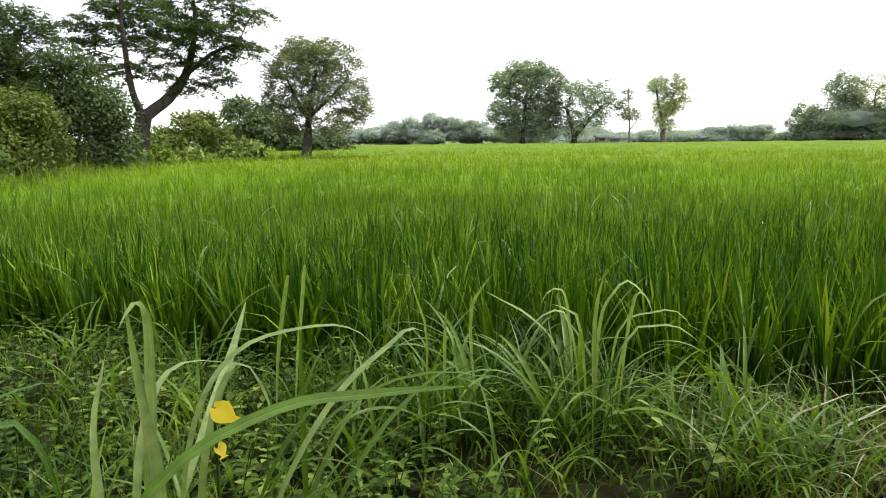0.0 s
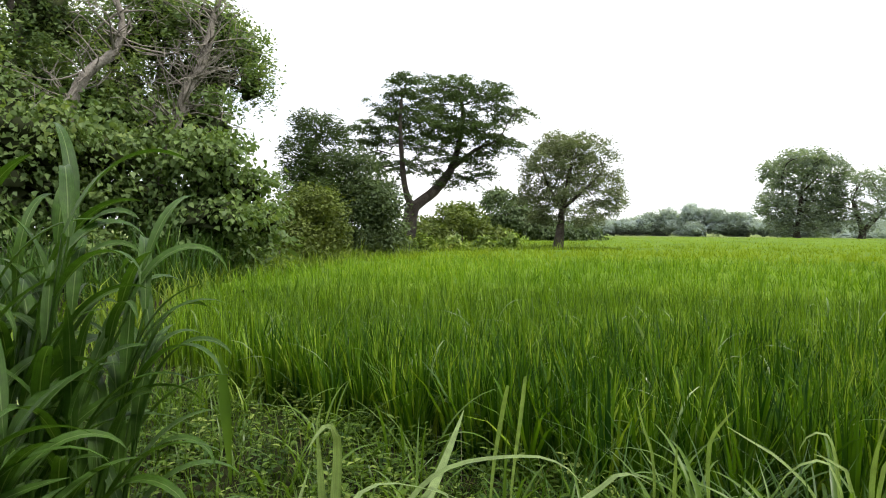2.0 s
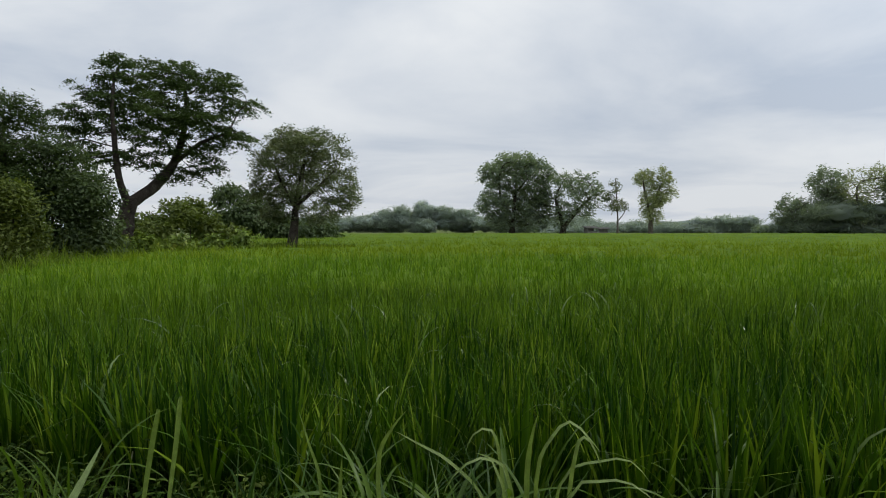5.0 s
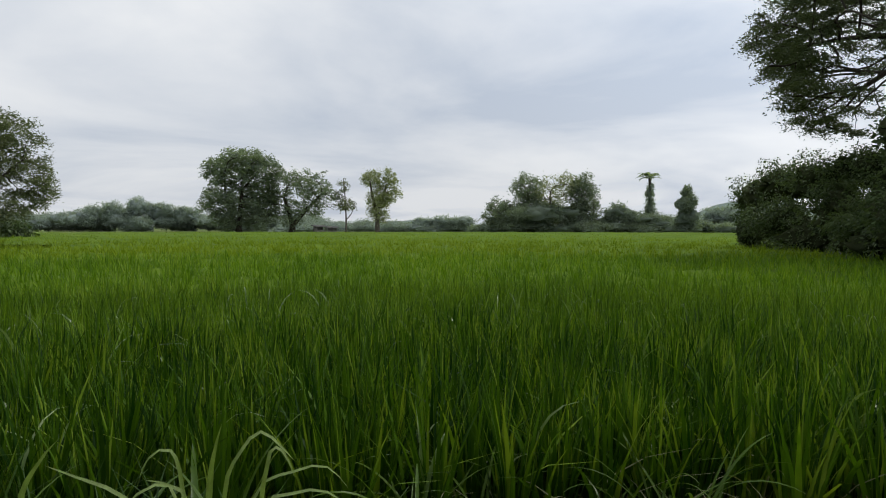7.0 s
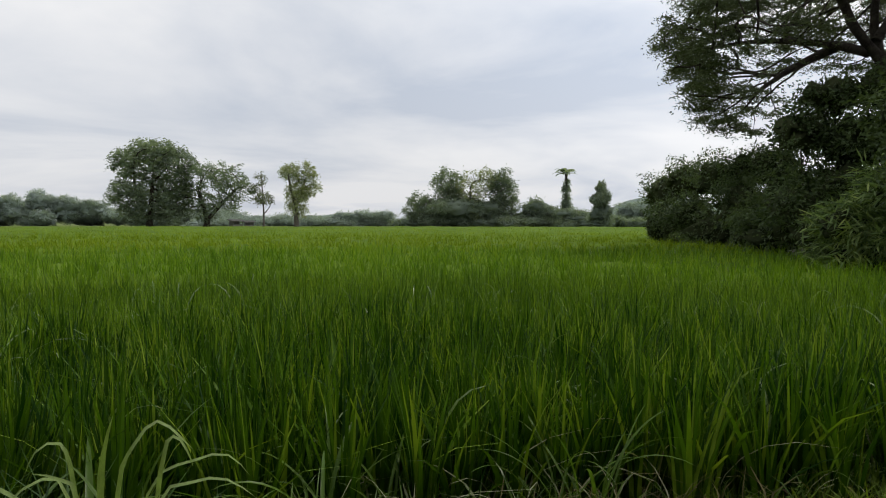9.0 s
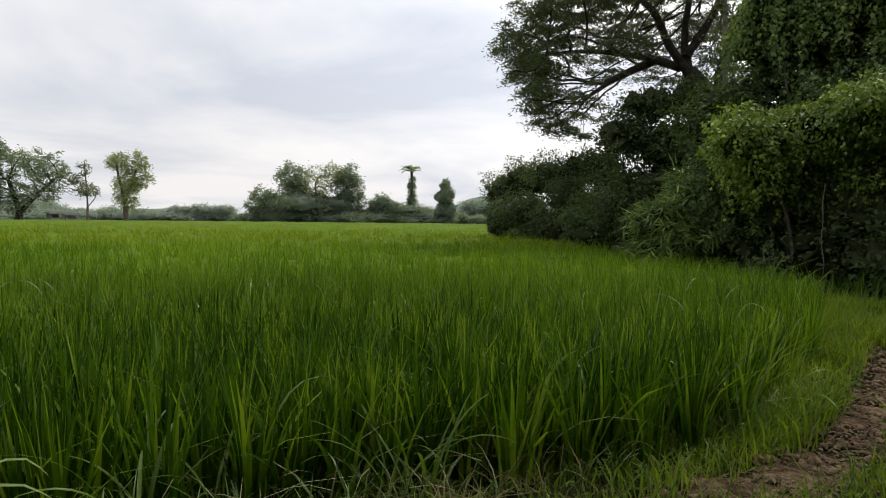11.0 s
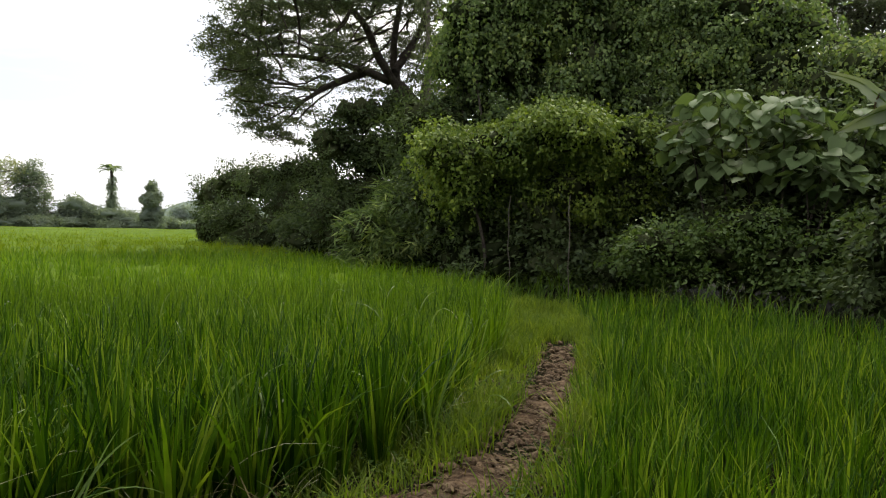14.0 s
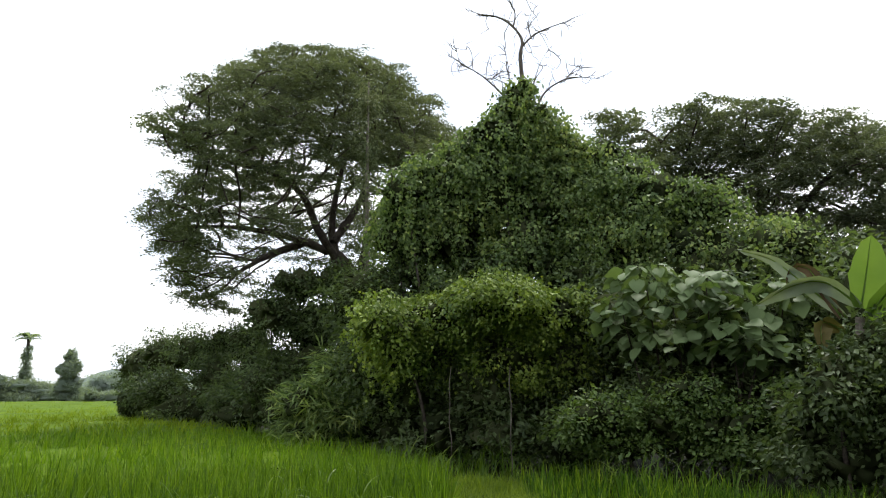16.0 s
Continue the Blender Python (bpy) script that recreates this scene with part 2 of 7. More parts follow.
M_YELLOW = foliage("yellow_scrap", (0.55, 0.42, 0.03), (0.75, 0.6, 0.06), None, 0.5, 0.4, 3)
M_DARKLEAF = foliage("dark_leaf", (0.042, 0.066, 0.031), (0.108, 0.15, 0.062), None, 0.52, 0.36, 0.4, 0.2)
# Dark filler tone: the shade inside the bushes is painted into this colour.
M_INNER = foliage("inner_shade_dark", (0.022, 0.03, 0.013), (0.06, 0.07, 0.034), None, 0.9, 0.05, 1.5, 0.0)
M_FINELEAF = foliage("fine_leaf", (0.032, 0.056, 0.018), (0.085, 0.125, 0.038), None, 0.6, 0.3, 0.35, 0.15)
# Greyed and lightened: haze over the big crowns is in the leaf colour.
M_RAINLEAF = foliage("hazed_rain_tree_leaf", (0.07, 0.088, 0.06), (0.145, 0.17, 0.112), None, 0.6, 0.45, 0.4, 0.2)
M_OLIVE = foliage("olive_leaf", (0.055, 0.085, 0.018), (0.14, 0.175, 0.04), None, 0.6, 0.3, 0.5)
M_GREYLEAF = foliage("grey_green_leaf", (0.085, 0.115, 0.058), (0.195, 0.22, 0.12), None, 0.65, 0.3, 0.4)
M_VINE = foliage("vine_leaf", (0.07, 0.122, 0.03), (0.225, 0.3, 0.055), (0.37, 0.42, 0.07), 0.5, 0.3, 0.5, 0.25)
M_CREEPER = foliage("creeper_leaf", (0.075, 0.122, 0.048), (0.2, 0.275, 0.1), (0.3, 0.36, 0.12), 0.5, 0.42, 0.5, 0.24, 0.8)
M_VINE_DEEP = foliage("deep_vine_leaf", (0.055, 0.1, 0.03), (0.145, 0.21, 0.062), (0.21, 0.265, 0.07), 0.52, 0.36, 0.4, 0.24)
M_BIGLEAF = foliage("broad_leaf", (0.075, 0.125, 0.05), (0.155, 0.215, 0.095), (0.215, 0.275, 0.11), 0.55, 0.3, 0.8, 0.16)
M_BANANA = foliage("banana_leaf", (0.1, 0.18, 0.035), (0.165, 0.26, 0.06), None, 0.4, 0.5, 1.5, 0.4)
M_BANANA_DULL = foliage("weathered_banana_leaf", (0.16, 0.21, 0.15), (0.26, 0.31, 0.23), None, 0.45, 0.2, 2.0, 0.5)
# Far foliage, paled: distance haze is painted into these three leaf colours.
M_HAZED_OLIVE = foliage("hazed_olive_leaf", (0.2, 0.235, 0.14), (0.32, 0.35, 0.21), None, 0.8, 0.4, 0.12, 0.2)
M_HAZED_LEAF = foliage("hazed_distant_leaf", (0.135, 0.175, 0.152), (0.225, 0.272, 0.222), None, 0.8, 0.52, 0.12, 0.2)
M_HAZED_WOOD = foliage("hazed_wood_leaf", (0.25, 0.3, 0.3), (0.33, 0.385, 0.38), None, 0.9, 0.4, 0.08, 0.1)

# ---- builders ----
def mesh_np(name, verts, faces, material, smooth=False):
    """A mesh from arrays; faces: triangles or quads, one array."""
    verts, faces = np.asarray(verts, np.float32), np.asarray(faces, np.int32)
    me = bpy.data.meshes.new(name)
    k = faces.shape[1]
    me.vertices.add(len(verts))
    me.vertices.foreach_set("co", verts.ravel())
    me.loops.add(faces.size)
    me.loops.foreach_set("vertex_index", faces.ravel())
    me.polygons.add(len(faces))
    me.polygons.foreach_set("loop_start", np.arange(0, faces.size, k, dtype=np.int32))
    me.polygons.foreach_set("loop_total", np.full(len(faces), k, np.int32))
    if smooth:
        me.polygons.foreach_set("use_smooth", np.ones(len(faces), bool))
    me.update(calc_edges=True)
    me.materials.append(material)
    return me


def blade_mesh(name, v, f, material):
    """A channelled blade, three vertices a row, with coordinates across and along it."""
    me = mesh_np(name, v, f, material, True)
    uv = me.uv_layers.new(name="along")
    at = np.asarray(f).ravel()
    uv.data.foreach_set("uv", np.stack([(at % 3) * 0.5, (at // 3) * 0.05], 1).astype(np.float32).ravel())
    return me


def part(name, me, parent, label=""):
    ob = new(name, me)
    ob.parent = parent
    if label:
        ob["label"] = label
    return ob


def thing(name, at, label, category, group="", kind=""):
    ob = new(name)
    ob.empty_display_size = 0.2
    ob.location = at
    return tagged(ob, label, category, group, kind)


def unit(v):
    return v / np.maximum(np.linalg.norm(v, axis=-1, keepdims=True), 1e-9)


def waves(p, freq, seed, n=10):
    """Smooth noise about -1 to 1 at the points p."""
    r = np.random.default_rng(seed)
    k = r.normal(size=(n, 3)) * freq
    return np.sin(p @ k.T + r.uniform(0, 6.28, n)).sum(1) / math.sqrt(n / 2) * 0.6


def rhombs(base, along, side, up, length, width, fold=0.18):
    """One folded leaf of two triangles a point."""
    n = len(base)
    mid = base + along * (length * 0.45)[:, None]
    lift = up * (width * fold)[:, None]
    half = side * (width * 0.5)[:, None]
    v = np.stack([base, mid + half + lift, base + along * length[:, None], mid - half + lift], 1).reshape(-1, 3)
    i = np.arange(n)[:, None] * 4
    return v, np.concatenate([i + [0, 1, 2], i + [0, 2, 3]], 0)


def hearts(base, along, side, up, length, width, fold=0.12):
    """One broad heart-like leaf of four triangles a point, folded and drooping at its tip."""
    n = len(base)
    f = lambda a, b, c: base + along * (length * a)[:, None] + side * (width * b)[:, None] + up * (width * c)[:, None]
    v = np.stack([f(0, 0, 0), f(0.34, 0.52, fold), f(1.0, 0, -0.25), f(0.34, -0.52, fold), f(0.42, 0, 0)], 1).reshape(-1, 3)
    i = np.arange(n)[:, None] * 5
    t = [(0, 1, 4), (1, 2, 4), (2, 3, 4), (3, 0, 4)]
    return v, np.concatenate([i + list(q) for q in t], 0)


def ovals(base, along, side, up, length, width, fold=0.12):
    """One oval leaf of six triangles a point, drooping at its tip."""
    n = len(base)
    f = lambda a, b, c: base + along * (length * a)[:, None] + side * (width * b)[:, None] + up * (width * c)[:, None]
    v = np.stack([f(0, 0, 0), f(0.2, 0.4, fold), f(0.6, 0.44, fold), f(1.0, 0, -0.2), f(0.6, -0.44, fold), f(0.2, -0.4, fold), f(0.5, 0, 0)], 1).reshape(-1, 3)
    i = np.arange(n)[:, None] * 7
    t = [(0, 1, 6), (1, 2, 6), (2, 3, 6), (3, 4, 6), (4, 5, 6), (5, 0, 6)]
    return v, np.concatenate([i + list(q) for q in t], 0)


def slips(base, along, side, up, length, width):
    """One pointed leaf of one triangle a point."""
    half = side * (width * 0.5)[:, None]
    v = np.stack([base + half, base + along * length[:, None], base - half], 1).reshape(-1, 3)
    return v, np.arange(len(v)).reshape(-1, 3)


def leaf_frames(out, rng, droop, spread, lie=0.75, loose=0.45):
    """Directions of leaves on a crown whose outward direction is given."""
    along = unit(out * [1, 1, 0.4] + rng.normal(size=out.shape) * spread + [0, 0, -droop])
    up = unit(out * 0.65 + [0, 0, lie] + rng.normal(size=out.shape) * loose)
    side = unit(np.cross(along, up))
    return along, side, unit(np.cross(side, along))


def crown_mesh(name, lobes, material, per_m2, size, seed, inner=0.55, clump=8, clump_r=0.3, gaps=0.0, droop=0.25, spread=0.55,
               flat=1.0, shape=rhombs, wide=0.55, rough=0.22, at=(0, 0, 0), sub=6, lie=0.75, loose=0.45):
    """Leaves in small clusters over and inside uneven lobes (x, y, z, radius, half height)."""
    rng = np.random.default_rng(seed)
    pts, outs = [], []
    if sub:
        more = []
        for x, y, z, r, h in lobes:
            more.append((x, y, z, r * 0.78, h * 0.78))
            for d in unit(rng.normal(size=(sub, 3)) + [0, 0, 0.2]):
                k = rng.uniform(0.3, 0.52)
                more.append((x + d[0] * r * 0.72, y + d[1] * r * 0.72, z + d[2] * h * 0.78, r * k, max(h * k, 0.12)))
        lobes = more
    for j, (x, y, z, r, h) in enumerate(lobes):
        area = 4 * math.pi * ((2 * (r * h) ** 1.6 + (r * r) ** 1.6) / 3) ** (1 / 1.6)
        k = max(8, int(area * per_m2 / clump))
        d = unit(rng.normal(size=(k, 3)))
        rad = inner + (1 - inner) * rng.uniform(0, 1, k) ** 0.6
        rad *= 1 + rough * waves(d * 2.2 + j * 3.1, 1.6, seed + j)
        c = d * rad[:, None] * [r, r, h]
        c += rng.normal(size=c.shape) * 0.08 * r * np.array([1, 1, flat])
        keep = waves(c + [x, y, z], 2.2 / max(0.6, r), seed + 99 + j) > gaps * 1.6 - 1.1
        c, d = c[keep], d[keep]
        c = np.repeat(c, clump, 0) + rng.normal(size=(len(c) * clump, 3)) * clump_r * np.array([1, 1, flat * 0.6])
        pts.append(c + [x, y, z])
        outs.append(np.repeat(d, clump, 0))
    p, o = np.concatenate(pts), np.concatenate(outs)
    ok = p[:, 2] > 0.08
    p, o = p[ok], o[ok]
    along, side, up = leaf_frames(o, rng, droop, spread, lie, loose)
    length = size * rng.uniform(0.6, 1.35, len(p))
    v, f = shape(p - np.array(at), along, side, up, length, length * wide)
    return mesh_np(name, v, f, material)


def smooth_line(points, radii, step):
    """Catmull-Rom through the points, with radii."""
    p = np.array(points, float)
    r = np.array(radii, float)
    q = np.concatenate([[2 * p[0] - p[1]], p, [2 * p[-1] - p[-2]]])
    out, rad = [], []
    for i in range(len(p) - 1):
        a, b, c, d = q[i : i + 4]
        k = max(2, int(np.linalg.norm(c - b) / step))
        for t in np.arange(k) / k:
            out.append(0.5 * (2 * b + (c - a) * t + (2 * a - 5 * b + 4 * c - d) * t * t + (3 * b - a - 3 * c + d) * t ** 3))
            rad.append(r[i] * (1 - t) + r[i + 1] * t)
    return np.array(out + [p[-1]]), np.array(rad + [r[-1]])


def tube(points, radii, sides=7, step=0.4, wobble=0.12, seed=0):
    """A tapered limb: vertices and quads."""
    p, r = smooth_line(points, radii, step)
    rng = np.random.default_rng(seed)
    tang = unit(np.gradient(p, axis=0))
    ref = np.array([0.31, 0.95, 0.05]) if abs(tang[0][1]) < 0.8 else np.array([0.95, 0.1, 0.3])
    u = unit(np.cross(tang, ref))
    w = np.cross(tang, u)
    a = np.linspace(0, 2 * math.pi, sides, endpoint=False)
    rr = r[:, None] * (1 + wobble * rng.normal(size=(len(p), sides)) * 0.6)
    ring = p[:, None] + rr[..., None] * (np.cos(a)[None, :, None] * u[:, None] + np.sin(a)[None, :, None] * w[:, None])
    v = ring.reshape(-1, 3)
    n, s = len(p), sides
    i, j = np.meshgrid(np.arange(n - 1), np.arange(s), indexing="ij")
    f = np.stack([i * s + j, i * s + (j + 1) % s, (i + 1) * s + (j + 1) % s, (i + 1) * s + j], -1).reshape(-1, 4)
    return v, f


def joined(pieces):
    vs, fs, n = [], [], 0
    for v, f in pieces:
        vs.append(v)
        fs.append(np.asarray(f) + n)
        n += len(v)
    return np.concatenate(vs), np.concatenate(fs)


def pad_crown(name, pads, material, leaf, cover, seed, at, wide=0.45, dome=0.3, puff=0.13):
    """Small leaves in flat, slightly domed and frayed sprays."""
    rng = np.random.default_rng(seed)
    pts = []
    for x, y, z, r, _ in pads:
        n = int(cover * math.pi * r * r / (leaf * leaf * wide * 0.5))
        a, q = rng.uniform(0, 6.283, n), np.sqrt(rng.uniform(0, 1, n)) * (1 + 0.3 * rng.normal(size=n))
        fray = 1 + 0.35 * np.sin(3 * a + rng.uniform(0, 6)) * rng.uniform(0.4, 1)
        q = np.minimum(np.abs(q) * fray, 1.3)
        tilt = rng.normal(size=2) * 0.22
        px, py = np.cos(a) * q * r, np.sin(a) * q * r
        pz = dome * r * (0.6 - q * q) + tilt[0] * px + tilt[1] * py + rng.normal(size=n) * puff * r
        pts.append(np.stack([x + px, y + py, z + pz], 1))
    p = np.concatenate(pts)
    along = unit(rng.normal(size=p.shape) * [1, 1, 0.35] + [0, 0, -0.12])
    up = unit(rng.normal(size=p.shape) * 0.8 + [0, 0, 0.8])
    side = unit(np.cross(along, up))
    ln = leaf * rng.uniform(0.6, 1.35, len(p))
    p = p - np.array(at)
    half = side * (ln * wide * 0.5)[:, None]
    v = np.stack([p + half, p + along * ln[:, None], p - half], 1).reshape(-1, 3)
    return mesh_np(name, v, np.arange(len(v)).reshape(-1, 3), material)


def shifted(lines, at):
    return [[tuple(np.array(q) - at) for q in s] for s in lines]


def grow(lines, targets, step, kill, seed, sag=0.0, wander=0.25):
    """Branches that grow from the given limbs towards every target: places, parents, number of nodes in the limbs."""
    rng = np.random.default_rng(seed)
    pos, par = [], []
    for line in lines:
        q = smooth_line(line, [1] * len(line), step)[0]
        last = int(np.argmin(np.linalg.norm(np.array(pos) - q[0], axis=1))) if pos else -1
        for c in q:
            pos.append(c)
            par.append(last)
            last = len(pos) - 1
    first = len(pos)
    pos = [np.array(c) for c in pos]
    goal = np.array(targets)
    d = np.linalg.norm(goal[:, None] - np.array(pos)[None], axis=2)
    best, idx = d.min(1), d.argmin(1)
    live = best > kill
    for _ in range(90):
        if not live.any():
            break
        made = []
        for i in np.unique(idx[live]):
            g = goal[live & (idx == i)]
            way = unit(g - pos[i])
            way = unit(way.mean(0) + unit(rng.normal(size=3)) * wander + np.array([0, 0, -sag]))
            made.append((pos[i] + way * step, i))
        start = len(pos)
        for c, i in made:
            pos.append(c)
            par.append(int(i))
        fresh = np.array([c for c, _ in made])
        d = np.linalg.norm(goal[:, None] - fresh[None], axis=2)
        near, at = d.min(1), d.argmin(1) + start
        stuck = live & (near >= best - 0.02) & (idx < start) & (rng.uniform(size=len(goal)) < 0.15)
        closer = near < best
        best, idx = np.where(closer, near, best), np.where(closer, at, idx)
        live &= (best > kill) & ~stuck
    return np.array(pos), np.array(par), first


def branch_mesh(pos, par, first, tip_r, power=2.3, most=0.2):
    """Tapered pipes along the grown branches, each as thick as what it carries."""
    n = len(pos)
    load = np.zeros(n)
    kids = [[] for _ in range(n)]
    for i in range(n):
        if par[i] >= 0:
            kids[par[i]].append(i)
    for i in range(n - 1, -1, -1):
        load[i] = max(load[i], tip_r ** power)
        if par[i] >= 0:
            load[par[i]] += load[i]
    rad = np.minimum(load ** (1 / power), most)
    pieces = []
    for i in range(first, n):
        p = par[i]
        if p >= first and max(kids[p], key=lambda k: rad[k]) == i:
            continue
        chain = [p, i]
        while kids[chain[-1]]:
            chain.append(max(kids[chain[-1]], key=lambda k: rad[k]))
        r = rad[chain].copy()
        r[0] = r[1]
        r[-1] *= 0.5
        c = pos[chain].copy()
        if len(c) > 3:
            c[1:-1] = 0.5 * c[1:-1] + 0.25 * (c[:-2] + c[2:])
        sides = 3 if r[0] < 0.03 else 5 if r[0] < 0.09 else 7
        tang = unit(np.gradient(c, axis=0))
        u = unit(np.cross(tang, np.array([0.31, 0.95, 0.05]) if abs(tang[0][1]) < 0.8 else np.array([0.95, 0.1, 0.3])))
        w = np.cross(tang, u)
        a = np.linspace(0, 2 * math.pi, sides, endpoint=False)
        ring = c[:, None] + r[:, None, None] * (np.cos(a)[None, :, None] * u[:, None] + np.sin(a)[None, :, None] * w[:, None])
        k, j = np.meshgrid(np.arange(len(c) - 1), np.arange(sides), indexing="ij")
        f = np.stack([k * sides + j, k * sides + (j + 1) % sides, (k + 1) * sides + (j + 1) % sides, (k + 1) * sides + j], -1).reshape(-1, 4)
        pieces.append((ring.reshape(-1, 3), f))
    return joined(pieces)


def spaced(p, apart, keep=100000):
    """Those of the places that stand at least so far apart, in their order."""
    cells, out = {}, []
    for q in p:
        c = tuple(int(math.floor(v / apart)) for v in q)
        near = (cells.get((c[0] + i, c[1] + j, c[2] + k), ()) for i in (-1, 0, 1) for j in (-1, 0, 1) for k in (-1, 0, 1))
        if all((q[0] - o[0]) ** 2 + (q[1] - o[1]) ** 2 + (q[2] - o[2]) ** 2 > apart * apart for group in near for o in group):
            cells.setdefault(c, []).append(q)
            out.append(q)
            if len(out) >= keep:
                break
    return np.array(out)


def lobe_targets(lobes, seed, apart, swell=1.0, inner=0.1, gap=0.0):
    """Evenly scattered places in the lobes, with holes in the crown where gap is more than 0."""
    rng = np.random.default_rng(seed)
    out = []
    for x, y, z, r, h in lobes:
        d = unit(rng.normal(size=(max(8, int(12 * swell * swell * r * (r + h) / apart ** 2 * 0.5)), 3)))
        k = (inner + (1 - inner) * rng.uniform(0, 1, len(d)) ** 0.45) * swell
        out.append(d * k[:, None] * [r, r, h] + [x, y, z])
    p = np.concatenate(out)
    p = p[waves(p, 1.3, seed + 5) > gap - 1.0] if gap else p
    return spaced(p[rng.permutation(len(p))], apart)


def grown_tree(name, base, trunk, limbs, targets, bark, leaf, label, category="tree", trunk_r=(0.3, 0.2), limb_r=(0.16, 0.05), seed=1, tip_r=0.012, step=0.4,
               kill=0.4, sag=0.0, pad=0.45, cover=1.4, leaf_size=0.2, puff=0.2, dome=0.3, wide=0.45, group="", crown_label="", most=0.2):
    """A tree whose branches have grown from its limbs to each spray of leaves. All places are the world's."""
    base = np.array(base, float)
    top = thing(name, base, label, category, group)
    sk = shifted([trunk] + list(limbs), base)
    n = len(trunk)
    radii = [trunk_r[0] * 1.35] + [trunk_r[0] + (trunk_r[1] - trunk_r[0]) * i / max(1, n - 1) for i in range(1, n)]
    part("trunk", mesh_np("trunk", *tube(sk[0], radii, 10, 0.3, 0.1, seed), bark, True), top)
    for i, q in enumerate(sk[1:]):
        k = len(q)
        r0 = limb_r[0] if np.ndim(limb_r[0]) == 0 else limb_r[0][i]
        part("limb", mesh_np("limb", *tube(q, [r0 + (limb_r[1] - r0) * j / (k - 1) for j in range(k)], 8, 0.35, 0.1, seed + i), bark, True), top)
    goal = np.asarray(targets) - base
    pos, par, first = grow(sk, goal, step, kill, seed, sag)
    part("branchwork", mesh_np("branchwork", *branch_mesh(pos, par, first, tip_r, most=most), bark, True), top)
    rng = np.random.default_rng(seed + 1)
    sprays = [(*q, pad * rng.uniform(0.6, 1.3), 0) for q in goal]
    part("crown", pad_crown("crown", sprays, leaf, leaf_size, cover, seed, (0, 0, 0), wide, dome, puff), top, crown_label)
    return top


def strands(lobes, base, material, count, drop, size, seed):
    """Creeper shoots that hang from the lobes, each a string of small leaves."""
    rng = np.random.default_rng(seed)
    pts = []
    for i in rng.integers(0, len(lobes), count):
        x, y, z, r, h = lobes[i]
        d = unit(rng.normal(size=3) * [1, 1, 0.6])
        p, fall = np.array([x, y, z]) + d * [r, r, h], rng.uniform(*drop)
        n = max(4, int(fall / (size * 0.42)))
        t = np.linspace(0, 1, n)
        sway = rng.normal(size=2) * 0.12
        line = p + np.stack([(sway[0] + d[0] * 0.12) * t, (sway[1] + d[1] * 0.12) * t, -fall * t], 1)
        pts.append(line + rng.normal(size=(n, 3)) * (0.3 + 0.7 * np.sin(t * 3.0))[:, None] * size * 0.55)
    p = np.concatenate(pts)
    p = p[p[:, 2] > 0.3]
    o = unit(rng.normal(size=p.shape) * [1, 1, 0.2])
    along, side, up = leaf_frames(o, rng, 1.0, 0.4, 0.2, 0.4)
    ln = size * rng.uniform(0.6, 1.3, len(p))
    v, f = hearts(p - np.array(base), along, side, up, ln, ln * 0.8)
    return mesh_np("creeper_curtain", v, f, material)


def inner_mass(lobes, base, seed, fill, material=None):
    """A made-up crumpled solid core under a bush's outer leaves, closing its sky gaps."""
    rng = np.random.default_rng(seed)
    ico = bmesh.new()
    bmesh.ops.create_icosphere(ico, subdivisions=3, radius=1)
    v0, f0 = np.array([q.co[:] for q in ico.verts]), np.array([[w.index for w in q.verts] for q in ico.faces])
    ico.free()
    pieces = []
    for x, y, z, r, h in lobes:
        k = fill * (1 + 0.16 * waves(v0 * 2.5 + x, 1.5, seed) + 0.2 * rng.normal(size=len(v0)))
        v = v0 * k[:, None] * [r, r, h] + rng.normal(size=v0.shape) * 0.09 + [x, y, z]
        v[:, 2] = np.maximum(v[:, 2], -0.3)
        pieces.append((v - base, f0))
    return mesh_np("filler_core", *joined(pieces), material or M_INNER)


def bush(name, base, lobes, leaf, label, category="bush", seed=1, bark=None, stems=5, group="", kind="", core=0.0, core_leaf=None, **crown):
    """A bush: some stems from its foot into the lobes, and its foliage."""
    base = np.array(base, float)
    top = thing(name, base, label, category, group, kind)
    rng = np.random.default_rng(seed)
    for i in range(stems):
        x, y, z, r, h = lobes[i % len(lobes)]
        g = np.array([base[0] + (x - base[0]) * 0.6, base[1] + (y - base[1]) * 0.6, base[2]]) - base
        g[:2] += rng.normal(size=2) * 0.15
        e = np.array([x, y, z]) - base
        part("stem", mesh_np("stem", *tube([g, (g + e) / 2 + rng.normal(size=3) * 0.12, e], [0.05, 0.04, 0.015], 6, 0.4, 0.1, seed + i), bark or M_DARKBARK, True), top)
    part("foliage", crown_mesh("foliage", lobes, leaf, seed=seed, at=base, **crown), top)
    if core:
        part("filler_core", inner_mass(lobes, base, seed + 7, core, core_leaf), top, "made-up solid core standing for shaded inner growth")
    return top


def inside(poly, x, y):
    """Whether the points lie in the polygon."""
    r = np.zeros(x.shape, bool)
    for (x0, y0), (x1, y1) in zip(poly, poly[1:] + poly[:1]):
        hit = ((y0 > y) != (y1 > y)) & (x < (x1 - x0) * (y - y0) / ((y1 - y0) or 1e-9) + x0)
        r ^= hit
    return r


